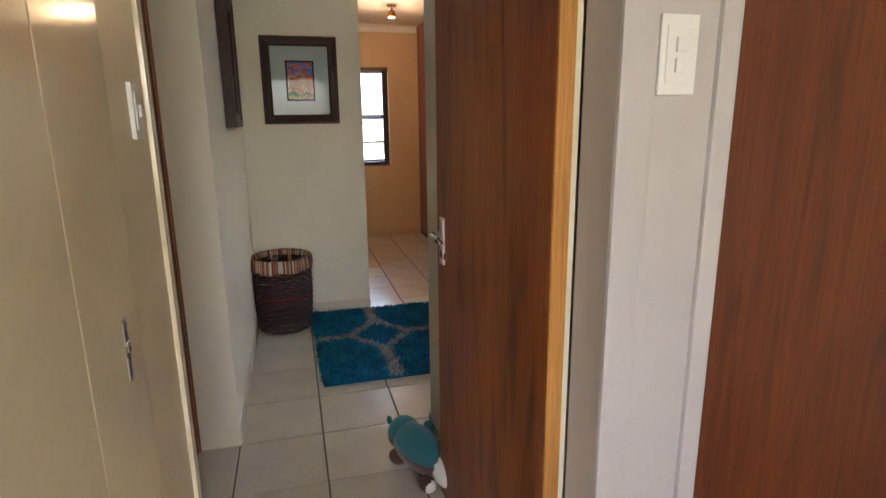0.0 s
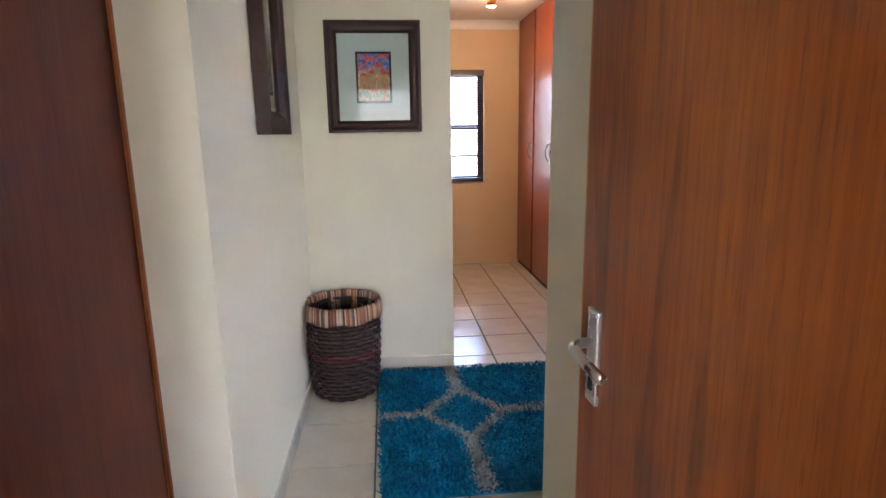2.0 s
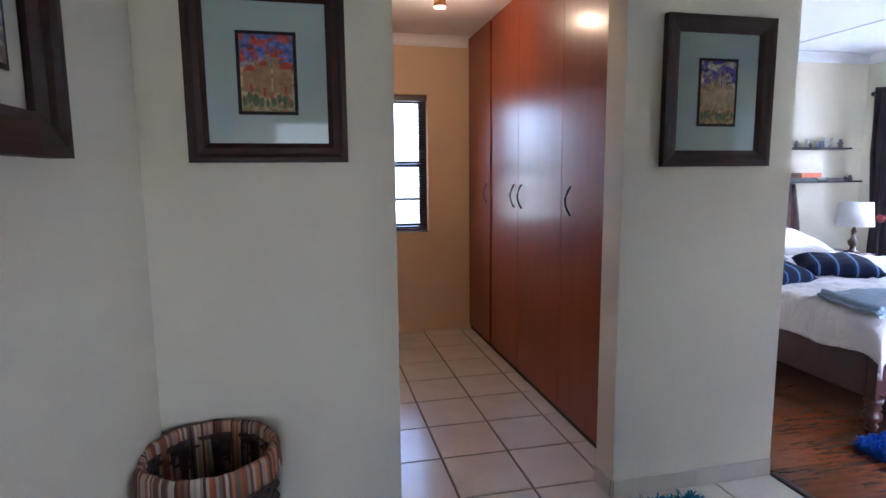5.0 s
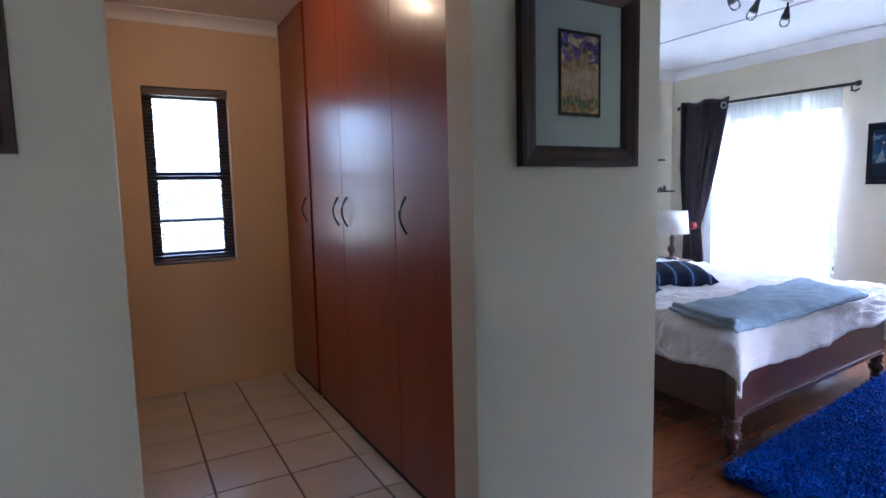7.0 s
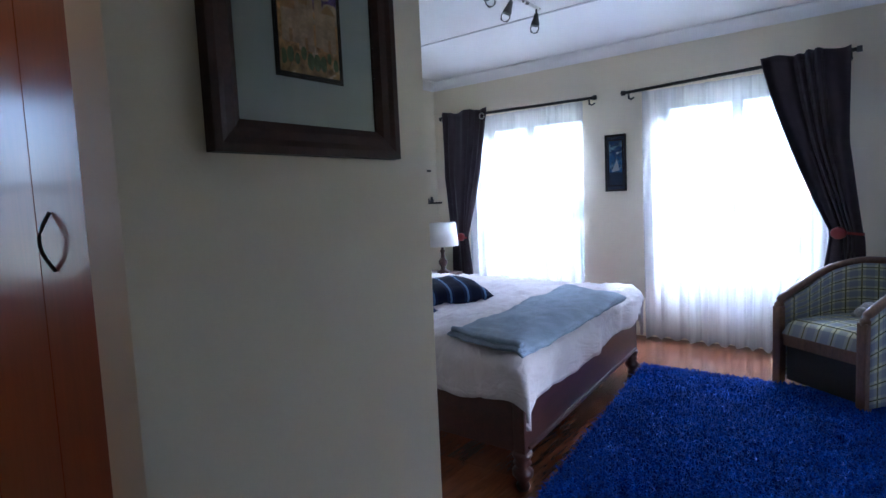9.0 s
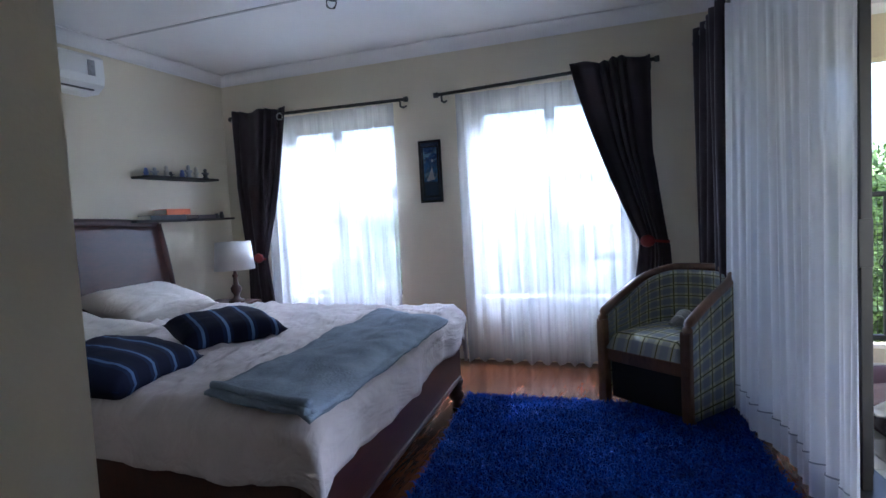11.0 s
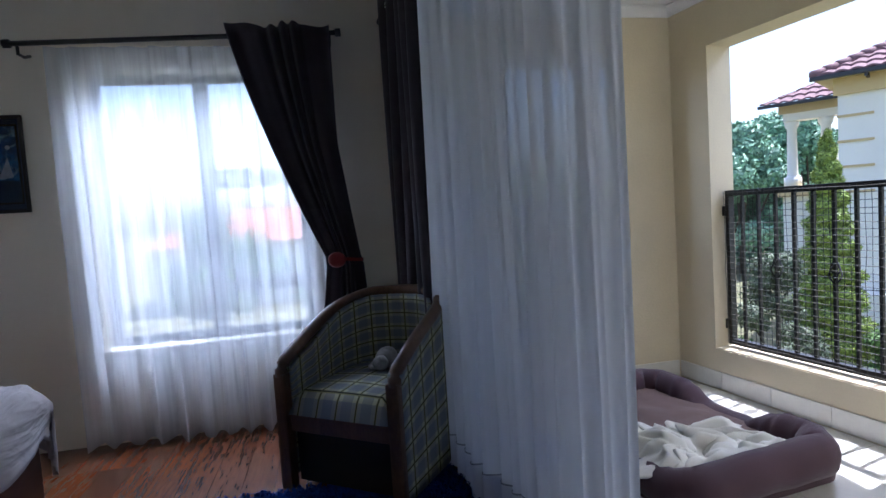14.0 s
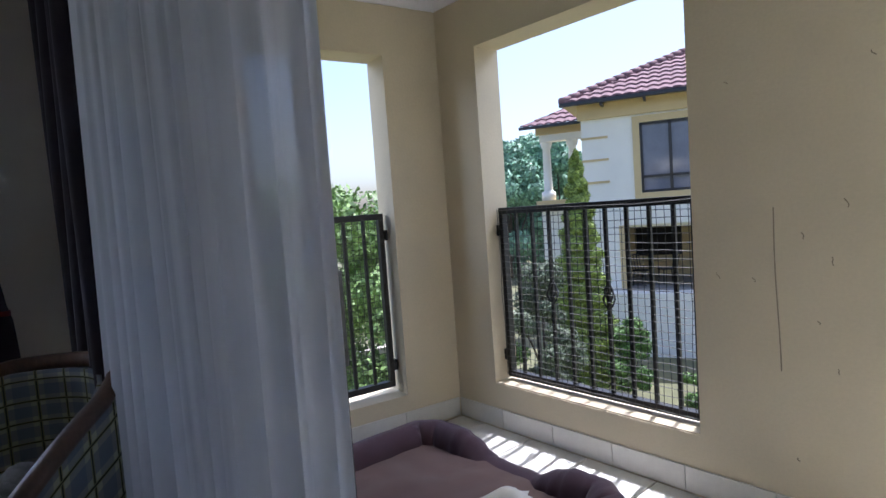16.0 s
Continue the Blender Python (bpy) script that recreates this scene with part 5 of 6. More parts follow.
def tied_drape(name, label, y_wall, y_in, top, tie_z, tie_y, x=5.93, floor_z=0.02):
    """An eyelet drape hanging from y_wall to y_in and drawn back to tie_y at tie_z."""
    c = thing(name, label, "curtain")
    folds = 6

    def fall(u, v):
        z = top + (floor_z - top) * v
        t = (top - z) / (top - tie_z)
        edge_top, edge_tie = y_in, tie_y + (0.10 if y_in > y_wall else -0.10)
        wall_tie = tie_y - (0.09 if y_in > y_wall else -0.09)
        if t <= 1:
            e = edge_top + (edge_tie - edge_top) * (t ** 1.5 * 0.55 + 0.45 * t)
            w = y_wall + (wall_tie - y_wall) * max(0, t - 0.5) * 2 * 0.9
            g = 1 - 0.55 * t
        else:
            s = min(1, (t - 1) / 0.6)
            e = edge_tie + (0.10 if y_in > y_wall else -0.10) * s
            w = wall_tie - (0.05 if y_in > y_wall else -0.05) * s
            g = 0.45 + 0.35 * s
        y = w + (e - w) * u
        pinch = math.exp(-((z - tie_z) / 0.07) ** 2)
        w2 = 2 * math.pi * (folds * u + 0.45 * math.sin(u * 7.3 + y_wall) + 0.15 * t)
        d = 0.034 * g * (1 - 0.5 * pinch) * math.sin(w2) * (0.65 + 0.5 * math.sin(u * 11 + y_wall * 3)) + 0.012 * math.sin(u * 15 + z * 4 + y_wall) * min(1.0, t * 2)
        z += 0.012 * math.sin(u * 13 + y_wall) * (1 - v) ** 8
        return (x + d - 0.02, y, z)

    bm = bmesh.new()
    sheet(bm, 84, 40, fall)
    solid(part("cloth", bm, DRAPE, c, "plum-black curtain cloth", True), 0.006)
    for u in ((0.04, 0.93) if y_in < y_wall else ()):
        p = Vector(fall(u, 0.035))
        bm = bmesh.new()
        ring = [(p.x - 0.004, p.y + 0.027 * math.cos(a), p.z + 0.027 * math.sin(a)) for a in [2 * math.pi * j / 16 for j in range(17)]]
        tube(bm, ring, 0.006, 6, False)
        part("eyelet", bm, CHROME, c, "steel eyelet ring", True)
    bm = bmesh.new()
    sheet(bm, 24, 3, lambda u, v: (x - 0.02 + 0.060 * math.cos(2 * math.pi * u), tie_y + 0.092 * math.sin(2 * math.pi * u), tie_z - 0.009 + 0.018 * v + 0.012 * math.sin(2 * math.pi * u)))
    part("tieback", bm, RIBBON, c, "red ribbon tieback", True)
    bm = bmesh.new()
    bmesh.ops.create_icosphere(bm, subdivisions=3, radius=1, matrix=pose(x - 0.085, tie_y + (0.05 if y_in > y_wall else -0.05), tie_z) @ Matrix.Diagonal((0.022, 0.048, 0.042, 1)))
    part("bow", bm, RIBBON, c, "red ribbon bow", True)
    return c


tied_drape("curtain", "plum-black eyelet curtain tied back with red ribbon", 6.40, 5.85, 2.13, 0.87, 6.22)
tied_drape("curtain", "plum-black eyelet curtain tied back with red ribbon", 2.98, 3.50, 2.15, 0.91, 2.98)


def bunched_drape():
    c = thing("curtain", "plum-black eyelet curtain bunched beside the sliding door", "curtain")
    c.matrix_world = SOUTH
    bm = bmesh.new()
    sheet(bm, 70, 24, lambda u, v: (-0.76 + 0.62 * u + 0.01 * math.sin(v * 3), 0.145 + 0.05 * math.sin(u * 5 * 2 * math.pi) * (0.8 + 0.3 * v) + 0.01 * math.sin(u * 9 + v * 4), 2.24 - 2.21 * v))
    solid(part("cloth", bm, DRAPE, c, "plum-black curtain cloth", True), 0.006)
    for k in range(4):
        bm = bmesh.new()
        tube(bm, [(-0.72 + k * 0.15, 0.14 + 0.027 * math.cos(a), 2.20 + 0.027 * math.sin(a)) for a in [2 * math.pi * j / 16 for j in range(17)]], 0.006, 6, False)
        part("eyelet", bm, CHROME, c, "steel eyelet ring", True)


bunched_drape()
pile_rug("shaggy_rug", "deep royal blue shaggy rug on laminate floor", [(2.98, 3.86), (3.02, 2.46), (5.13, 2.62), (5.13, 4.10)], 110000, 0.042, [("shag_surface", BLUE_PILE, lambda u, v: True)])


def tub_chair():
    """Local: front towards -y; seat centre at the origin."""
    c = thing("tub_armchair", "plaid upholstered tub armchair with wooden arm rail", "armchair", (5.265, 2.895, 0.028), -127)
    W, D = 0.29, 0.30

    def plan(t):
        """Horseshoe from front right (t = 0) round the back to front left (t = 1)."""
        straight = 0.30
        if t < straight:
            return (W, -D + (t / straight) * (D + 0.02))
        if t > 1 - straight:
            return (-W, -D + ((1 - t) / straight) * (D + 0.02))
        a = (t - straight) / (1 - 2 * straight) * math.pi
        return (W * math.cos(a), 0.02 + 0.31 * math.sin(a))

    def top(t):
        """The rail climbs evenly along the arms and levels out round the back."""
        f = min(1.0, max(0.0, (plan(t)[1] + D) / 0.56))
        return 0.55 + 0.23 * (f * (1.45 - 0.45 * f))

    n = 48
    arc = [0.0]
    for k in range(n):
        p, q = plan(k / n), plan((k + 1) / n)
        arc.append(arc[-1] + math.hypot(q[0] - p[0], q[1] - p[1]))

    def shell(off):
        def fn(u, v):
            x, y = plan(u)
            k = 1 - off / 0.29
            z0 = 0.03 if off == 0 else 0.36
            return (x * k, y * k if y > -0.2 else y + off * 0.2, z0 + (top(u) - 0.012 - z0) * v)
        return fn

    for nm, off in (("outer_shell", 0.0), ("inner_shell", 0.055)):
        bm = bmesh.new()
        sheet(bm, n, 10, shell(off), uv=lambda u, v: (arc[int(round(u * n))], v * 0.62))
        solid(part(nm, bm, PLAID, c, "plaid upholstery", True), 0.012)
    bm = bmesh.new()
    ring = [(plan(k / n)[0] * 0.93, plan(k / n)[1], top(k / n)) for k in range(1, n)]
    noses = [[(sx * W * 0.93, -D - 0.004, 0.50), (sx * W * 0.93, -D - 0.002, 0.53), (sx * W * 0.93, -D + 0.010, 0.549)] for sx in (1, -1)]
    tube(bm, noses[0] + ring + list(reversed(noses[1])), 0.027, 12)
    part("arm_rail", bm, CHAIR_WOOD, c, "curved brown wooden arm rail", True)
    for s in (-1, 1):
        part("front_post", box_bm(s * 0.267 - 0.028, s * 0.267 + 0.028, -D - 0.028, -D + 0.022, 0.0, 0.515, 0.012), CHAIR_WOOD, c, "brown wooden front post")
        part("back_leg", box_bm(s * 0.17 - 0.02, s * 0.17 + 0.02, 0.20, 0.24, 0.0, 0.10, 0.005), CHAIR_WOOD, c)
    part("front_rail", box_bm(-0.238, 0.238, -D - 0.005, -D + 0.02, 0.26, 0.335, 0.006), CHAIR_WOOD, c, "brown wooden front rail")
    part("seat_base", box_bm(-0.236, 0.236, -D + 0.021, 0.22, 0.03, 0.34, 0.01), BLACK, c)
    bm = bmesh.new()

    def pad(u, v):
        x, y = (u - 0.5) * 0.47, -D - 0.02 + v * 0.54
        e = min(u, 1 - u, v, 1 - v)
        z = 0.34 + 0.095 * min(1, (e / 0.10)) ** 0.5 + 0.018 * math.sin(math.pi * u) * math.sin(math.pi * v)
        return (x, y, z)

    sheet(bm, 20, 20, pad, uv=lambda u, v: (u * 0.54, v * 0.54))
    part("seat_cushion", bm, PLAID, c, "plaid seat cushion", True)
    return c


tub_chair().scale = (1.0, 1.0, 0.94)


def plush_toy():
    bm = bmesh.new()
    for p, r in (((0, 0, 0.055), (0.055, 0.05, 0.05)), ((0.07, 0.0, 0.05), (0.035, 0.035, 0.033)), ((0.02, -0.055, 0.025), (0.05, 0.02, 0.02)), ((0.02, 0.05, 0.025), (0.05, 0.02, 0.02))):
        bmesh.ops.create_icosphere(bm, subdivisions=2, radius=1, matrix=Matrix.Translation(p) @ Matrix.Diagonal((*r, 1)))
    ob = mesh_object("plush_toy", bm, mottled("grey_white_plush", (0.28, 0.27, 0.26), 0.95, 0, 14, 90, 0.5, 0.6), True)
    ob.matrix_world = pose(5.27, 2.85, 0.450, 0, 0, 150)
    tagged(ob, "small grey and white plush toy on armchair", "toy")


plush_toy()


# ---- sliding door ----
def sliding_door():
    d = tagged(new("door_sliding"), "black aluminium sliding glass door standing half open", "door", kind="structure")
    d.matrix_world = SOUTH
    part("head_track", box_bm(-2.95, -0.33, -0.17, -0.01, 2.07, 2.118), BLACK_ALU, d)
    part("floor_track", box_bm(-2.95, -0.33, -0.17, -0.01, 0.001, 0.018, 0.003), BLACK_ALU, d)
    for x0, x1 in ((-2.948, -2.90), (-0.38, -0.332)):
        part("jamb", box_bm(x0, x1, -0.17, -0.01, 0.018, 2.07), BLACK_ALU, d)
    for y, a, b in ((-0.125, -1.60, -0.38), (-0.055, -1.74, -0.62)):
        part("stile", box_bm(a, a + 0.05, y - 0.018, y + 0.018, 0.02, 2.068, 0.003), BLACK_ALU, d)
        part("stile", box_bm(b - 0.05, b, y - 0.018, y + 0.018, 0.02, 2.068, 0.003), BLACK_ALU, d)
        part("rail", box_bm(a + 0.05, b - 0.05, y - 0.018, y + 0.018, 0.02, 0.09, 0.003), BLACK_ALU, d)
        part("rail", box_bm(a + 0.05, b - 0.05, y - 0.018, y + 0.018, 2.01, 2.068, 0.003), BLACK_ALU, d)
        g = part("pane", box_bm(a + 0.05, b - 0.05, y - 0.003, y + 0.003, 0.09, 2.01), GLASS, d)
        g.visible_shadow = False
    part("latch", box_bm(-1.75, -1.73, -0.075, -0.025, 0.88, 1.06, 0.004), BLACK_ALU, d, "black latch handle")


sliding_door()


# ---- balcony things ----
def railing(name, label, m, w, z0, z1, bars, baskets):
    """Local: along x from 0 to w, at y = 0."""
    r = thing(name, label, "railing")
    r.matrix_world = m
    for nm, z in (("top_rail", z1), ("bottom_rail", z0)):
        part(nm, box_bm(0.0, w, -0.018, 0.018, z - 0.016, z + 0.016, 0.003), BLACK_IRON, r)
    for x in (0.014, w - 0.014):
        part("end_post", box_bm(x - 0.014, x + 0.014, -0.017, 0.017, z0 + 0.016, z1 - 0.016, 0.002), BLACK_IRON, r)
    for k in range(bars):
        x = w * (k + 1) / (bars + 1)
        part("baluster", box_bm(x - 0.008, x + 0.008, -0.008, 0.008, z0 + 0.016, z1 - 0.016, 0.002), BLACK_IRON, r)
        if k in baskets:
            bm = bmesh.new()
            zc = (z0 + z1) / 2 + 0.02
            for j in range(4):
                a0 = j * math.pi / 2
                tube(bm, [(x + 0.028 * math.sin(math.pi * t) * math.cos(a0 + 2.2 * t), 0.028 * math.sin(math.pi * t) * math.sin(a0 + 2.2 * t), zc - 0.06 + 0.12 * t) for t in [q / 8 for q in range(9)]], 0.0045, 6)
            part("basket_twist", bm, BLACK_IRON, r, "twisted iron basket ornament", True)
    for x in (-0.02, w + 0.02):
        for z in (z0 + 0.10, z1 - 0.10):
            part("wall_bracket", box_bm(min(x, 0.0 if x < 0 else w), max(x, 0.0 if x < 0 else w), -0.02, 0.02, z - 0.028, z + 0.028, 0.003), BLACK_IRON, r)
    bm = bmesh.new()
    step = 0.032
    rr = random.Random(5)
    nx, nz = int(w / step), int((z1 - z0) / step)
    for i in range(nx + 1):
        x = i * w / nx
        tube(bm, [(x + rr.uniform(-0.004, 0.004), -0.024 + rr.uniform(-0.003, 0.003), z0 - 0.01 + (z1 - z0 + 0.02) * t / 6) for t in range(7)], 0.0018, 3, False)
    for j in range(nz + 1):
        z = z0 + j * (z1 - z0) / nz
        tube(bm, [(w * t / 8, -0.024 + rr.uniform(-0.003, 0.003), z + rr.uniform(-0.005, 0.005)) for t in range(9)], 0.0018, 3, False)
    tagged(part("netting", bm, NET_WIRE, r, "square plastic safety netting"), kind="stuff")
    return r


NET_WIRE = mottled("grey_netting", (0.05, 0.05, 0.045), 0.6, 0, 30, 200, 0.2, 0.0)
railing("balcony_railing", "black iron railing with safety netting", BALC @ pose(-0.305, -0.10, 0, 0, 0, 180), 1.035, 0.270, 1.127, 9, (2, 5))
railing("balcony_railing", "black iron railing in the narrow opening", pose(6.07, 1.305, 0, 0, 0, 90), 0.67, 0.240, 1.142, 5, (2,))
struct("sill_balcony_south", box_bm(-1.355, -0.289, -0.165, -0.005, 0.232, 0.238), PAINT_BAL, "pale plastered opening sill", "sill").matrix_world = BALC


def dog_bed():
    d = thing("dog_bed", "plum canvas dog bed with brown pad", "pet bed", (5.05, 1.66, 0), 8)
    W, D = 0.58, 0.42
    part("base", box_bm(-W + 0.04, W - 0.04, -D + 0.04, D - 0.04, 0.0, 0.10, 0.03), PURPLE, d, "plum canvas base")
    bm = bmesh.new()
    sheet(bm, 30, 24, lambda u, v: ((u - 0.5) * 2 * (W - 0.06), (v - 0.5) * 2 * (D - 0.06), 0.125 + 0.022 * math.sin(math.pi * u) * math.sin(math.pi * v) + 0.010 * noise.noise(Vector((u * 9, v * 7, 1)))))
    part("pad", bm, BROWN_PAD, d, "brown quilted pad", True)
    bm = bmesh.new()
    pts, rad = [], []
    path = [(W - 0.05, D - 0.15), (W - 0.05, 0.0), (W - 0.05, -D + 0.12), (W - 0.14, -D + 0.05), (0.30, -D + 0.05), (0.22, -D + 0.05), (0.12, -D + 0.06), (-0.14, -D + 0.06), (-0.24, -D + 0.05), (-0.32, -D + 0.05), (-W + 0.14, -D + 0.05), (-W + 0.05, -D + 0.12), (-W + 0.05, 0.0), (-W + 0.05, D - 0.12), (-W + 0.12, D - 0.05), (0.0, D - 0.05)]
    hi = [0.19, 0.20, 0.20, 0.20, 0.20, 0.17, 0.115, 0.115, 0.17, 0.20, 0.20, 0.20, 0.20, 0.19, 0.17, 0.13]
    fine = []
    for k in range(len(path) - 1):
        for q in range(6):
            t = q / 6
            fine.append((path[k][0] * (1 - t) + path[k + 1][0] * t, path[k][1] * (1 - t) + path[k + 1][1] * t, hi[k] * (1 - t) + hi[k + 1] * t))
    rings = []
    for k, (x, y, h) in enumerate(fine):
        a, b = fine[max(k - 1, 0)], fine[min(k + 1, len(fine) - 1)]
        dd = Vector((b[0] - a[0], b[1] - a[1], 0)).normalized()
        n = Vector((-dd.y, dd.x, 0))
        r = 0.075 + 0.004 * math.sin(k * 1.3)
        rings.append([bm.verts.new(Vector((x, y, 0)) + n * r * math.cos(t) + Vector((0, 0, (h - 0.02) / 2 + 0.04 + (h - 0.02) / 2 * math.sin(t) + 0.006 * noise.noise(Vector((k * 0.5, t, 0)))))) for t in [2 * math.pi * j / 14 for j in range(14)]])
    for a, b in zip(rings, rings[1:]):
        for j in range(14):
            bm.faces.new((a[j], a[(j + 1) % 14], b[(j + 1) % 14], b[j]))
    bm.faces.new(list(reversed(rings[0])))
    bm.faces.new(rings[-1])
    part("bolster", bm, PURPLE, d, "plum padded bolster", True)
    bm = bmesh.new()
    tube(bm, [(W - 0.05, -D + 0.02, 0.13), (W + 0.02, 0.0, 0.13), (W + 0.02, D - 0.2, 0.13)], 0.004, 6)
    part("piping", bm, PURPLE, d)
    return d


dog_bed().scale = (0.96, 0.96, 0.92)


def crumpled_blanket():
    bm = bmesh.new()

    def fold(u, v):
        x, y = (u - 0.5) * 0.64, (v - 0.5) * 0.36
        e = min(1.0, min(u, 1 - u, v, 1 - v) / 0.12)
        n1 = noise.noise(Vector((x * 6, y * 9, 1.5)))
        n2 = noise.noise(Vector((x * 19 + n1 * 2.5, y * 23 + n1, 4)))
        ridge = 1 - abs(noise.noise(Vector((x * 9 + y * 3, y * 11 - x * 4, 8))))
        z = 0.022 + e * (0.055 * (0.5 + n1) + 0.036 * n2 + 0.060 * max(0, ridge - 0.6))
        return (x + 0.05 * n2 + 0.06 * math.sin(v * 7), y + 0.05 * n1, max(0.006, z))

    sheet(bm, 110, 80, fold)
    ob = mesh_object("crumpled_blanket", bm, BLANKET, True)
    ob.matrix_world = pose(4.74, 1.74, 0.122, 0, 0, 82)
    solid(ob, 0.012)
    return tagged(ob, "crumpled off-white blanket on the dog bed", "blanket")


crumpled_blanket()
SCRATCH = mottled("grey_brown_scuff", (0.30, 0.25, 0.18), 0.9, 0, 30, 200, 0.3, 0.2)
SCUFFS = ((-1.63, 0.81, 0.551), (-1.49, 1.52, 0.010), (-1.56, 0.84, 0.016), (-1.71, 0.99, 0.022), (-1.79, 0.91, 0.028), (-1.68, 0.24, 0.010), (-1.90, 1.52, 0.016), (-1.44, 0.85, 0.022), (-1.83, 1.09, 0.028), (-1.75, 0.71, 0.010), (-1.80, 0.56, 0.016))
for k, (x, z, ln) in enumerate(SCUFFS):
    bm = bmesh.new()
    tube(bm, [(x - 0.008 * t + 0.003 * math.sin(t * 5 + k), 0.001, z + ln / 2 - ln * t) for t in [q / 8 for q in range(9)]], 0.0018 if k else 0.0022, 5)
    struct("wall_scratch_%d" % (k + 1), bm, SCRATCH, "thin scratch in the balcony wall plaster", "scratch").matrix_world = BALC


# ---- outside ----
GROUND_M = mottled("dry_lawn_ground", (0.12, 0.12, 0.06), 0.95, 0, 0.8, 20, 0.35, 0.4)
PAVING_M = mottled("grey_paving", (0.30, 0.28, 0.25), 0.9, 0, 1.2, 20, 0.15, 0.4)
HOUSE_WHITE = mottled("pale_house_plaster", (0.78, 0.76, 0.69), 0.85, 0, 0.9, 30, 0.06, 0.2)
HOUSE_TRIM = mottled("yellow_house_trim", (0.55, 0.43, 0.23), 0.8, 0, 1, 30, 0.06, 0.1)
ROOF_M = mottled("plum_clay_roof_tile", (0.17, 0.098, 0.103), 0.85, 0, 2.5, 40, 0.25, 0.2)
ROOF_RED = mottled("terracotta_roof", (0.32, 0.13, 0.08), 0.8, 0, 1, 10, 0.2, 0.2)
BARK = mottled("grey_brown_bark", (0.09, 0.07, 0.05), 0.9, 0, 5, 40, 0.3, 0.5)
BEIGE_WALL = mottled("beige_boundary_wall", (0.42, 0.38, 0.32), 0.9, 0, 1, 30, 0.1, 0.2)
struct("ground", box_bm(-400, 400, -400, 400, -3.5, -3.2), GROUND_M, "dry lawn ground reaching to the horizon", "ground")


def leaves(name, spots, per, size, mat, parent, seed, flat=0.5):
    """A crown of many small leaf quads; spots: (centre, radii) clumps."""
    rg = np.random.default_rng(seed)
    vs, fs = [], []
    base = 0
    for c, rad in spots:
        n = per
        d = rg.normal(size=(n, 3))
        d /= np.linalg.norm(d, axis=1)[:, None]
        r = rg.random(n) ** 0.45
        p = np.array(c) + d * r[:, None] * np.array(rad)
        a = rg.normal(size=(n, 3))
        a /= np.linalg.norm(a, axis=1)[:, None]
        b = np.cross(a, d)
        b /= np.maximum(1e-6, np.linalg.norm(b, axis=1))[:, None]
        s = size * (0.6 + 0.8 * rg.random(n))[:, None]
        quad = np.stack([p - a * s, p + b * s * flat, p + a * s, p - b * s * flat], 1).reshape(-1, 3)
        vs.append(quad)
        i = np.arange(n)[:, None] * 4 + base
        fs.append(np.concatenate([i, i + 1, i + 2, i + 3], 1))
        base += 4 * n
    me = bpy.data.meshes.new(name)
    me.from_pydata(np.concatenate(vs).tolist(), [], np.concatenate(fs).tolist())
    me.materials.append(mat)
    ob = new(name, me)
    ob.parent = parent
    return ob


def tree(label, at, height, radius, mat, seed, size=0.09, per=420, clumps=26, conical=False, low=0.15):
    t = thing("tree", label, "tree", at)
    rg = random.Random(seed)
    bm = bmesh.new()
    lean = rg.uniform(-0.1, 0.1)
    tube(bm, [(lean * k * height / 8, 0.03 * math.sin(k), height * 0.8 * k / 6) for k in range(7)], 0.03 * height / 2, 8)
    for v in bm.verts:
        f = 1 - 0.8 * v.co.z / (height * 0.8)
        v.co.x *= f
        v.co.y *= f
    part("trunk", bm, BARK, t, smooth=True)
    spots = []
    for k in range(clumps):
        if conical:
            z = height * (low + (1 - low) * (k + 0.5) / clumps)
            r = radius * (1 - ((z / height) - low) / (1 - low)) ** 0.75 + 0.05
            a = k * 2.4
            o = r * 0.35
            spots.append(((o * math.cos(a), o * math.sin(a), z), (r * 0.8, r * 0.8, height / clumps * 1.6)))
        else:
            a, q = rg.uniform(0, 2 * math.pi), rg.uniform(0, 1) ** 0.5
            z = height * rg.uniform(low, 0.95)
            rr = radius * math.sin(math.pi * min(0.95, max(0.15, (z / height - low) / (1 - low) * 0.8 + 0.2)))
            c = (rr * q * math.cos(a), rr * q * math.sin(a), z)
            s = radius * rg.uniform(0.22, 0.42)
            spots.append((c, (s, s, s * 0.8)))
            if k < 8:
                bm = bmesh.new()
                z0 = height * rg.uniform(low * 0.6, 0.5)
                tube(bm, [(0, 0, z0), (c[0] * 0.5, c[1] * 0.5, (z0 + c[2]) / 2 + 0.1), c], 0.018 * height / 3, 5)
                part("limb", bm, BARK, t)
    leaves("crown", spots, per, size, mat, t, seed, 0.45 if not conical else 0.3)
    return t


CYPRESS = leaf_mat("golden_cypress_leaf", (0.065, 0.11, 0.02), (0.26, 0.34, 0.065))
OLIVE = leaf_mat("olive_grey_leaf", (0.045, 0.065, 0.035), (0.12, 0.155, 0.09))
GREEN = leaf_mat("mid_green_leaf", (0.03, 0.07, 0.015), (0.10, 0.19, 0.04))
AIRY = leaf_mat("pale_green_leaf", (0.07, 0.13, 0.035), (0.20, 0.31, 0.09))
# Far foliage: the pale haze of distance is included in these leaf colours.
HAZED_LEAF = leaf_mat("hazed_blue_green_leaf", (0.09, 0.18, 0.12), (0.20, 0.35, 0.22))


def outward(t_px, d):
    """A plan point d metres out from the balcony corner side, t_px the tangent to the right of the last view."""
    return (3.386 + d * (0.843 - 0.538 * t_px), 2.645 + d * (-0.538 - 0.843 * t_px))


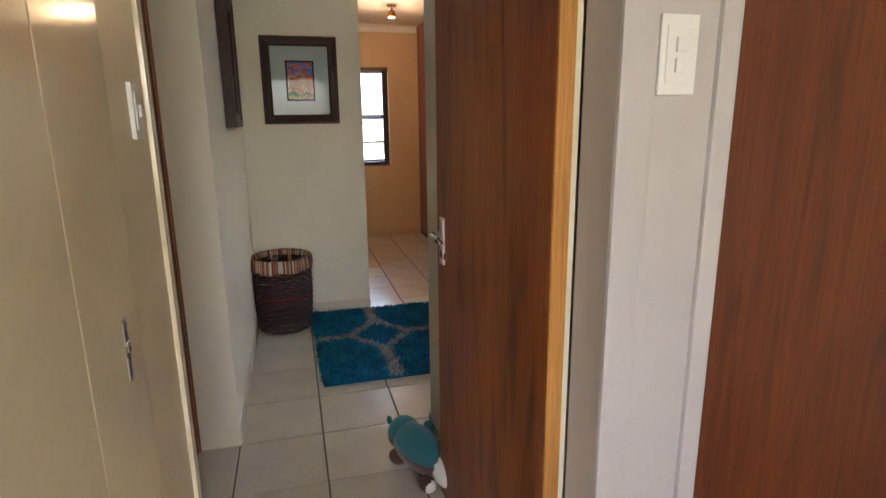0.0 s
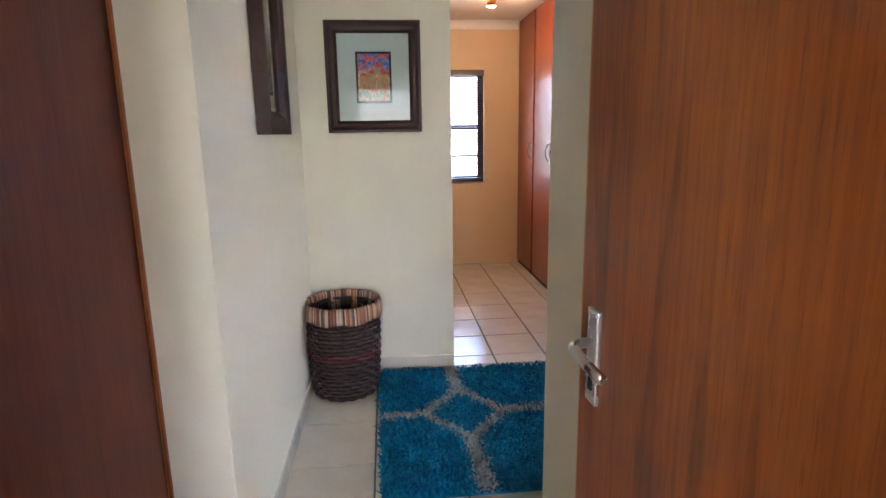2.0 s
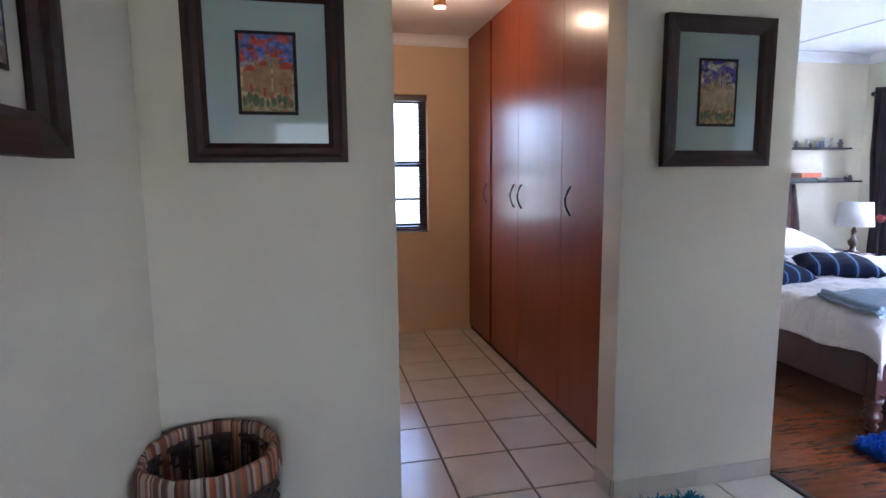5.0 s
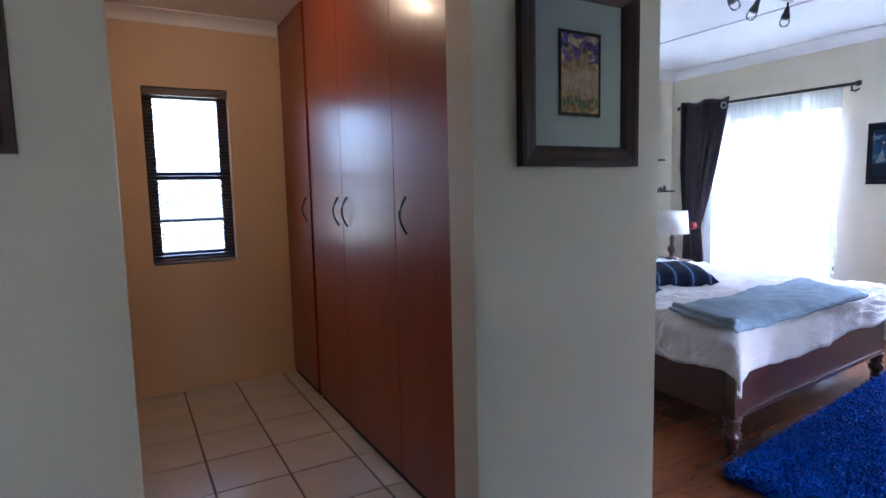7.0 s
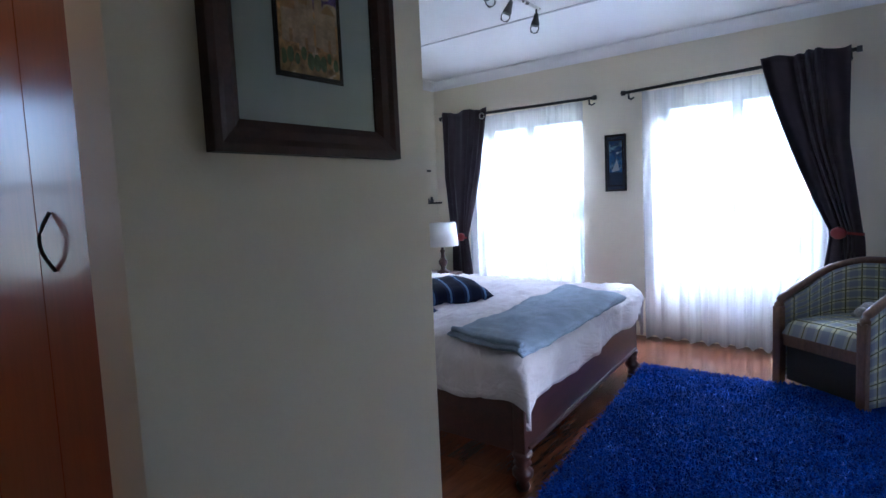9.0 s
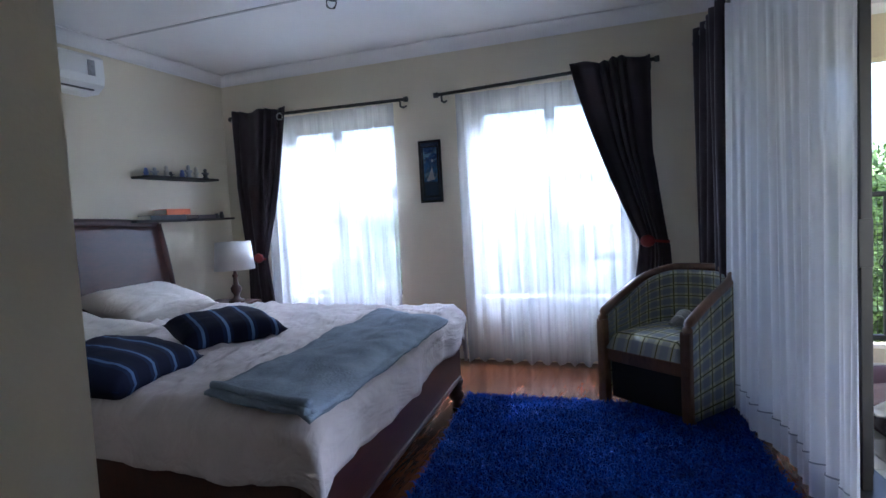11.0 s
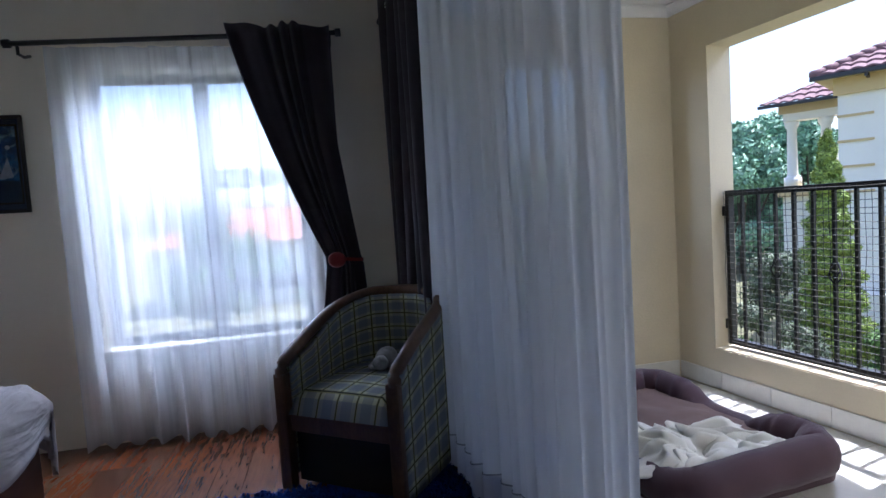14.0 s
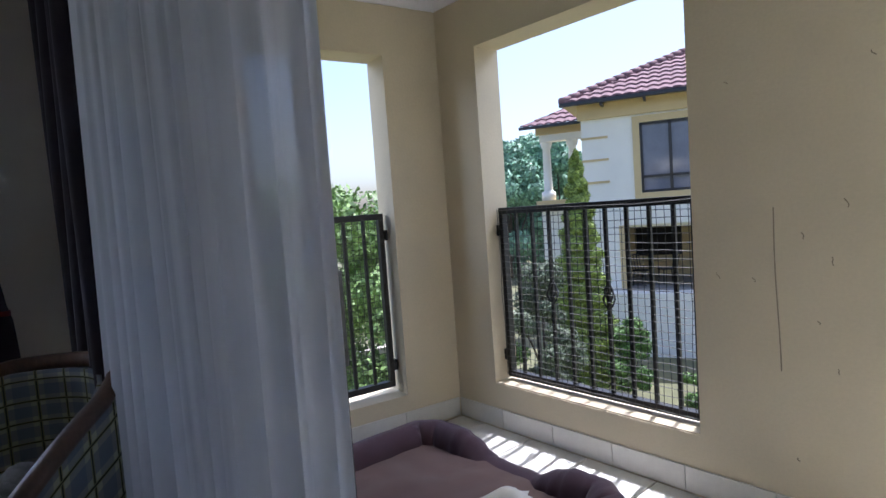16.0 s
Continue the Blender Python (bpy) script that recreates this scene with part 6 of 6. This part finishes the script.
cx, cy = outward(0.245, 12.2)
tree("slim golden-green cypress behind the railing", (cx, cy, -3.2), 5.30, 0.80, CYPRESS, 11, 0.042, 3000, 44, True, 0.04)
cx, cy = outward(0.17, 10.5)
tree("grey-green olive bush by the balcony", (cx, cy, -3.2), 3.2, 0.9, OLIVE, 12, 0.034, 1100, 30, low=0.1)
cx, cy = outward(0.33, 11.5)
tree("bright green garden shrub by the wall", (cx, cy, -3.2), 1.8, 0.6, GREEN, 13, 0.035, 800, 22, low=0.05)
cx, cy = outward(0.47, 11.0)
tree("low green garden shrub by the wall", (cx, cy, -3.2), 1.1, 0.6, GREEN, 14, 0.035, 700, 18, low=0.05)
cx, cy = outward(0.10, 10.0)
tree("dark green garden shrub under the olive", (cx, cy, -3.2), 1.9, 0.8, GREEN, 20, 0.035, 800, 22, low=0.05)
for k, (tp, d, h, r) in enumerate(((0.12, 33, 7.6, 2.6), (0.165, 36, 8.2, 2.8), (0.21, 34, 7.8, 2.4), (0.07, 38, 8.2, 3.0), (-0.03, 40, 8.0, 3.0))):
    cx, cy = outward(tp, d)
    tree("distant blue-green garden tree", (cx, cy, -3.2), h * 1.03, r, HAZED_LEAF, 30 + k, 0.15, 1300, 40, low=0.08)
for k, (x, y, h, r) in enumerate(((10.3, 0.2, 4.95, 1.6), (11.5, 1.6, 4.7, 1.6), (10.8, -1.4, 4.6, 1.5))):
    tree("leafy green tree outside the narrow opening", (x, y, -3.2), h, r, AIRY, 40 + k, 0.045, 900, 40, low=0.12)
for k, (x, y, h, r) in enumerate(((24, 2.0, 4.6, 2.4), (26, 7.5, 4.9, 2.6), (23, 13, 4.4, 2.4), (28, -3, 5.0, 2.6))):
    tree("distant green tree seen through the windows", (x, y, -3.2), h, r, GREEN, 60 + k, 0.14, 260, 22, low=0.15)


def roof_slope(bm, x0, x1, y0, z0, rise, run, hipl, hipr, period=0.30, step=0.36):
    """Courses of rolled tiles up a slope facing -y; hips cut the ends."""
    courses = int(run / step)
    for j in range(courses):
        f0, f1 = j / courses, (j + 1) / courses
        a, b = x0 + hipl * f0, x1 - hipr * f0
        n = max(2, int((b - a) / period) * 6)
        lo, hi = [], []
        for k in range(n + 1):
            x = a + (b - a) * k / n
            w = 0.045 * abs(math.sin(math.pi * x / period))
            xx = min(max(x, x0 + hipl * f1), x1 - hipr * f1)
            lo.append((bm.verts.new((x, y0 + run * f0 - 0.03, z0 + rise * f0 + w + 0.05)), bm.verts.new((x, y0 + run * f0 - 0.03, z0 + rise * f0 + w))))
            hi.append(bm.verts.new((xx, y0 + run * f1, z0 + rise * f1 + w + 0.012)))
        for k in range(n):
            bm.faces.new((lo[k][0], lo[k + 1][0], hi[k + 1], hi[k]))
            bm.faces.new((lo[k][1], lo[k + 1][1], lo[k + 1][0], lo[k][0]))
    return bm


def neighbour_house():
    ox, oy = outward(0.258, 16.0)
    h = thing("neighbour_house", "pale two-storey house with plum tiled hip roof", "house", (ox, oy, -3.2), 214.5)
    EV = 6.97
    W, D = 10.0, 8.0
    win = (1.55, 3.05, 4.42, 6.32)
    for a, b, y0, y1, lo, hi in ((0, win[0], 0, 0.25, 3.55, EV), (win[1], W, 0, 0.25, 3.55, EV), (win[0], win[1], 0, 0.25, 3.55, win[2]), (win[0], win[1], 0, 0.25, win[3], EV),
                                 (0, 0.9, 0, 0.25, 1.75, 3.55), (0, W, -0.6, 0.0, 0.0, 1.72), (0, 0.25, 0.25, D, 0, EV), (W - 0.25, W, 0.25, D, 0, EV), (0.25, W - 0.25, D - 0.25, D, 0, EV)):
        part("wall", box_bm(a, b, y0, y1, lo, hi), HOUSE_WHITE, h, "pale cream plaster wall")
    part("patio_floor", box_bm(0.0, W, 0.0, 3.2, 1.55, 1.75), PAVING_M, h)
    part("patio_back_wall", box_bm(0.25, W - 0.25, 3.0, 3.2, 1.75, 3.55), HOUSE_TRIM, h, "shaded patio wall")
    part("patio_ceiling", box_bm(0.25, W - 0.25, 0.25, 3.0, 3.45, 3.55), HOUSE_WHITE, h)
    part("patio_screen", box_bm(1.15, 2.5, 2.90, 2.99, 2.4, 3.4), BLACK, h, "dark patio opening")
    for x in (2.75, 5.6, 8.4):
        part("patio_pillar", box_bm(x, x + 0.4, 0.02, 0.42, 1.75, 3.55, 0.02), HOUSE_TRIM, h, "yellow patio pillar")
    part("pillar_trim", box_bm(0.9, 1.1, -0.01, 0.26, 1.75, 3.55), HOUSE_TRIM, h, "yellow opening trim")
    part("cornice", box_bm(-0.08, W + 0.08, -0.10, 0.0, EV - 0.42, EV - 0.02, 0.02), HOUSE_TRIM, h, "yellow eaves cornice")
    part("soffit", box_bm(-0.42, W + 0.42, -0.42, D + 0.42, EV - 0.02, EV + 0.06), HOUSE_TRIM, h)
    for k in range(4):
        part("quoin", box_bm(-0.02, 0.72, -0.035, 0.0, 4.15 + 0.62 * k, 4.21 + 0.62 * k, 0.01), HOUSE_TRIM, h, "yellow quoin line")
    for a, b, lo, hi in ((win[0] - 0.18, win[0], win[2] - 0.16, win[3] + 0.18), (win[1], win[1] + 0.18, win[2] - 0.16, win[3] + 0.18), (win[0], win[1], win[3], win[3] + 0.18), (win[0], win[1], win[2] - 0.16, win[2])):
        part("window_surround", box_bm(a, b, -0.05, 0.0, lo, hi, 0.01), HOUSE_TRIM, h, "yellow plaster window surround")
    w = part("window", box_bm(win[0], win[1], 0.10, 0.11, win[2], win[3]), mottled("dim_window_glass", (0.16, 0.17, 0.22), 0.08, 0, 0.8, 30, 0.3, 0.0), h, "dim reflecting window")
    for a, b, lo, hi in ((win[0], win[0] + 0.07, win[2], win[3]), (win[1] - 0.07, win[1], win[2], win[3]), (win[0], win[1], win[2], win[2] + 0.07), (win[0], win[1], win[3] - 0.07, win[3]), (2.28, 2.36, win[2], win[3]), (win[0], win[1], win[2] + 0.40, win[2] + 0.47)):
        part("window_frame", box_bm(a, b, 0.04, 0.10, lo, hi), BLACK_ALU, w)
    for k in range(7):
        x = win[0] + 0.2 * (k + 0.6)
        part("burglar_bar", box_bm(x, x + 0.015, 0.112, 0.122, win[2], win[3]), NET_WIRE, w)
    for k in range(3):
        z = win[2] + 0.5 + 0.4 * k
        part("burglar_bar", box_bm(win[0], win[1], 0.112, 0.122, z, z + 0.015), NET_WIRE, w)
    bm = roof_slope(bmesh.new(), -0.45, W + 0.45, -0.45, EV + 0.04, 2.35, 4.9, 4.9, 4.9)
    roof = part("roof", bm, ROOF_M, h, "plum rolled clay tile roof")
    bm = bmesh.new()
    apex = [(-0.45 + 4.9, 4.45, EV + 2.42), (W + 0.45 - 4.9, 4.45, EV + 2.42)]
    vs = [bm.verts.new(p) for p in ((-0.45, -0.43, EV + 0.05), (-0.45, D + 0.45, EV + 0.05), (W + 0.45, D + 0.45, EV + 0.05), (W + 0.45, -0.43, EV + 0.05), *apex)]
    for q in ((0, 1, 4), (1, 2, 5, 4), (2, 3, 5)):
        bm.faces.new([vs[k] for k in q])
    part("roof_back", bm, ROOF_M, roof)
    hip = [Vector((-0.45, -0.45, EV + 0.08)), Vector((4.45, 4.45, EV + 2.45))]
    for k in range(22):
        p, q = hip[0].lerp(hip[1], k / 22), hip[0].lerp(hip[1], (k + 1.15) / 22)
        bm = bmesh.new()
        tube(bm, [p + Vector((0, 0, 0.035)), q], 0.11, 8)
        part("ridge_tile", bm, ROOF_M, roof, smooth=True)
    part("gutter", box_bm(-0.49, W + 0.49, -0.53, -0.43, EV - 0.05, EV + 0.06, 0.02), BLACK_ALU, h, "dark gutter edge")
    for k in range(6):
        part("soffit_bracket", box_bm(0.6 + k * 1.1, 0.66 + k * 1.1, -0.5, -0.1, EV - 0.12, EV - 0.02), BLACK_ALU, h)
    wing_z = 4.40
    wg = part("porch_slab", box_bm(-2.0, 0.0, 2.6, 6.0, wing_z - 0.3, wing_z, 0.02), HOUSE_TRIM, h, "yellow edged porch balcony")
    part("porch_wall", box_bm(-1.9, 0.0, 2.9, 6.0, 0, wing_z - 0.3), HOUSE_WHITE, h)
    for x in (-1.62, -0.75):
        bm = bmesh.new()
        lathe(bm, [(0.24, 0), (0.24, 0.28), (0.17, 0.30), (0.15, 0.36), (0.13, 1.75), (0.17, 1.80), (0.20, 1.9), (0.20, 1.98)], 16, (x, 2.9, wing_z), True)
        part("column", bm, HOUSE_WHITE, h, "round plaster column", True)
    part("porch_beam", box_bm(-1.8, 0.0, 2.65, 3.15, wing_z + 1.98, wing_z + 2.42), HOUSE_WHITE, h)
    part("porch_trim", box_bm(-1.9, 0.0, 2.58, 2.65, wing_z + 2.2, wing_z + 2.45, 0.01), HOUSE_TRIM, h)
    bm = roof_slope(bmesh.new(), -2.3, 0.4, 2.2, wing_z + 2.45, 1.2, 2.4, 2.4, 0.0)
    part("porch_roof", bm, ROOF_M, h, "plum rolled clay tile porch roof")
    part("porch_gutter", box_bm(-2.35, 0.0, 2.12, 2.2, wing_z + 2.38, wing_z + 2.48, 0.02), BLACK_ALU, h)
    return h, (ox, oy)


neighbour_house()


def patio_chair(local):
    c = thing("garden_chair", "dark metal garden chair on neighbour's patio", "chair")
    ox, oy = outward(0.258, 16.0)
    c.matrix_world = pose(ox, oy, -3.2, 0, 0, 214.5) @ local
    for x in (-0.22, 0.22):
        for y in (-0.2, 0.2):
            bm = bmesh.new()
            tube(bm, [(x, y, 0), (x * 0.9, y * 0.9, 0.42)], 0.018, 6)
            part("leg", bm, BLACK_IRON, c)
    part("seat", box_bm(-0.23, 0.23, -0.22, 0.22, 0.42, 0.45, 0.008), BLACK_IRON, c)
    for x in (-0.2, -0.07, 0.07, 0.2):
        bm = bmesh.new()
        tube(bm, [(x, 0.21, 0.45), (x, 0.28, 0.88)], 0.016, 6)
        part("back_slat", bm, BLACK_IRON, c)
    bm = bmesh.new()
    tube(bm, [(-0.22, 0.28, 0.88), (0.22, 0.28, 0.88)], 0.02, 6)
    part("back_rail", bm, BLACK_IRON, c)


patio_chair(pose(1.45, 0.8, 1.75, 0, 0, 60))
patio_chair(pose(2.1, 1.1, 1.75, 0, 0, -70))
struct("boundary_wall", box_bm(13.0, 13.3, -3.5, 30, -3.2, -1.4), BEIGE_WALL, "beige plastered garden boundary wall", "wall")


def far_house(at, rz, w, mat_roof):
    h = thing("distant_house", "distant pale house with terracotta roof", "house", at, rz)
    part("wall", box_bm(0, w, 0, 7, 0, 3.4), HOUSE_WHITE, h)
    bm = bmesh.new()
    vs = [bm.verts.new(p) for p in ((-0.5, -0.5, 3.4), (w + 0.5, -0.5, 3.4), (w + 0.5, 7.5, 3.4), (-0.5, 7.5, 3.4), (3.5, 3.5, 5.2), (w - 3.5, 3.5, 5.2))]
    for q in ((0, 1, 5, 4), (1, 2, 5), (2, 3, 4, 5), (3, 0, 4), (3, 2, 1, 0)):
        bm.faces.new([vs[k] for k in q])
    part("roof", bm, mat_roof, h, "terracotta hip roof")
    for x in (2.0, w - 3.5):
        part("window", box_bm(x, x + 1.4, -0.02, 0.0, 1.2, 2.4), BLACK, h)


far_house((33, 12, -3.2), -80, 12, ROOF_RED)
far_house((36, 1.5, -3.2), -95, 11, ROOF_RED)


# ---- floor pieces, last ----
def tile_field(parent, x_lines, y_lines, mat, gap, top, skip=None, thick=0.006):
    """One tile object per cell, alike cells sharing a mesh."""
    made = {}
    for xa, xb in zip(x_lines, x_lines[1:]):
        for ya, yb in zip(y_lines, y_lines[1:]):
            if skip and skip((xa + xb) / 2, (ya + yb) / 2):
                continue
            w, d = round(xb - xa - gap, 4), round(yb - ya - gap, 4)
            if w < 0.01 or d < 0.01:
                continue
            if (w, d) not in made:
                bm = box_bm(-w / 2, w / 2, -d / 2, d / 2, -thick, 0.0)
                es = [e for e in bm.edges if all(v.co.z > -1e-6 for v in e.verts)]
                bmesh.ops.bevel(bm, geom=es, offset=0.002, segments=1, affect="EDGES")
                me = bpy.data.meshes.new("tile")
                bmesh.ops.recalc_face_normals(bm, faces=bm.faces)
                bm.to_mesh(me)
                bm.free()
                me.materials.append(mat)
                made[w, d] = me
            ob = new("tile", made[w, d])
            ob.parent = parent
            ob.location = ((xa + xb) / 2, (ya + yb) / 2, top)


def lines(start, step, lo, hi):
    k0 = math.ceil((lo - start) / step)
    out = [lo] + [start + step * k for k in range(k0, k0 + 60) if lo + 0.01 < start + step * k < hi - 0.01] + [hi]
    return out


tile_field(floor_tiles, lines(-0.055, 0.363, -0.255, 2.405), lines(2.437, 0.3615, -1.0, 3.76), TILE, 0.007, 0.0,
           lambda x, y: (x > 0.95 and y < 2.0 and y > 0.7) or (x > 1.06 and y < 0.7))
tile_field(floor_closet, lines(1.022, 0.327, 0.30, 1.80), lines(5.265, 0.341, 3.76, 6.42), TILE, 0.010, 0.0, lambda x, y: y < 4.0 and not 0.76 < x < 1.64)
tile_field(floor_balcony, lines(-0.18, 0.33, -2.8, 0.0), lines(0.0, 0.33, 0.0, 1.465), TILE_BAL, 0.006, -0.006)


def plank_floor():
    rg = random.Random(9)
    w, made = 0.138, {}
    y = 1.99
    while y < 6.62:
        d = min(w, 6.62 - y)
        x = 2.42 - rg.choice((0.0, 0.3, 0.6, 0.9))
        while x < 6.07:
            a, b = max(x, 2.437), min(x + 1.2, 6.07, 6.07 - (2.44 - y - d / 2) / 0.1334 if y + d / 2 < 2.44 else 6.07)
            if b - a > 0.02 and d > 0.01:
                key = (round(b - a, 3), round(d, 3))
                if key not in made:
                    bm = box_bm(-key[0] / 2 + 0.0008, key[0] / 2 - 0.0008, -key[1] / 2 + 0.0008, key[1] / 2 - 0.0008, -0.006, 0.0)
                    me = bpy.data.meshes.new("plank")
                    bm.to_mesh(me)
                    bm.free()
                    me.materials.append(LAMINATE)
                    made[key] = me
                ob = new("plank", made[key])
                ob.parent = floor_wood
                ob.location = ((a + b) / 2, y + d / 2, 0.0)
            x += 1.2
        y += w


plank_floor()


def skirting(name, p, q, inward, mat, h=0.075, piece=0.363, label="cream tile skirting"):
    """Skirting tiles along a wall from plan point p to q, one object a tile."""
    sk = tagged(new(name), label, "skirting", kind="structure")
    d = Vector((q[0] - p[0], q[1] - p[1], 0))
    n = max(1, round(d.length / piece))
    ux, uy = d.x / d.length, d.y / d.length
    L = d.length / n
    bm = box_bm(0.0015, L - 0.0015, 0.0, 0.009, 0.0, h, 0.002)
    me = bpy.data.meshes.new("skirting_tile")
    bm.to_mesh(me)
    bm.free()
    me.materials.append(mat)
    ang = math.atan2(uy, ux)
    flip = (-uy) * inward[0] + ux * inward[1] < 0
    for k in range(n):
        ob = new("skirting_tile", me)
        ob.parent = sk
        if flip:
            ob.matrix_world = Matrix.Translation((p[0] + ux * L * (k + 1), p[1] + uy * L * (k + 1), 0.001)) @ Matrix.Rotation(ang + math.pi, 4, "Z")
        else:
            ob.matrix_world = Matrix.Translation((p[0] + ux * L * k, p[1] + uy * L * k, 0.001)) @ Matrix.Rotation(ang, 4, "Z")


skirting("baseboard_1", (-0.05, 2.085), (-0.05, 3.75), (1, 0), TILE)
skirting("baseboard_2", (-0.04, 3.76), (0.76, 3.76), (0, -1), TILE)
skirting("baseboard_3", (1.635, 3.76), (2.40, 3.76), (0, -1), TILE)
skirting("baseboard_4", (0.80, 0.80), (0.80, 2.0), (-1, 0), TILE)
skirting("baseboard_5", (0.30, 6.42), (1.76, 6.42), (0, -1), PEACH, label="peach painted skirting")
skirting("baseboard_6", (5.96, 0.9486), (3.1, 0.5415), (-0.14, 0.99), TILE_BAL, 0.100, 0.33)
skirting("baseboard_7", (5.97, 0.96), (5.97, 2.34), (-1, 0), TILE_BAL, 0.100, 0.33)
skirting("baseboard_8", (1.635, 3.765), (1.635, 3.90), (-1, 0), TILE)
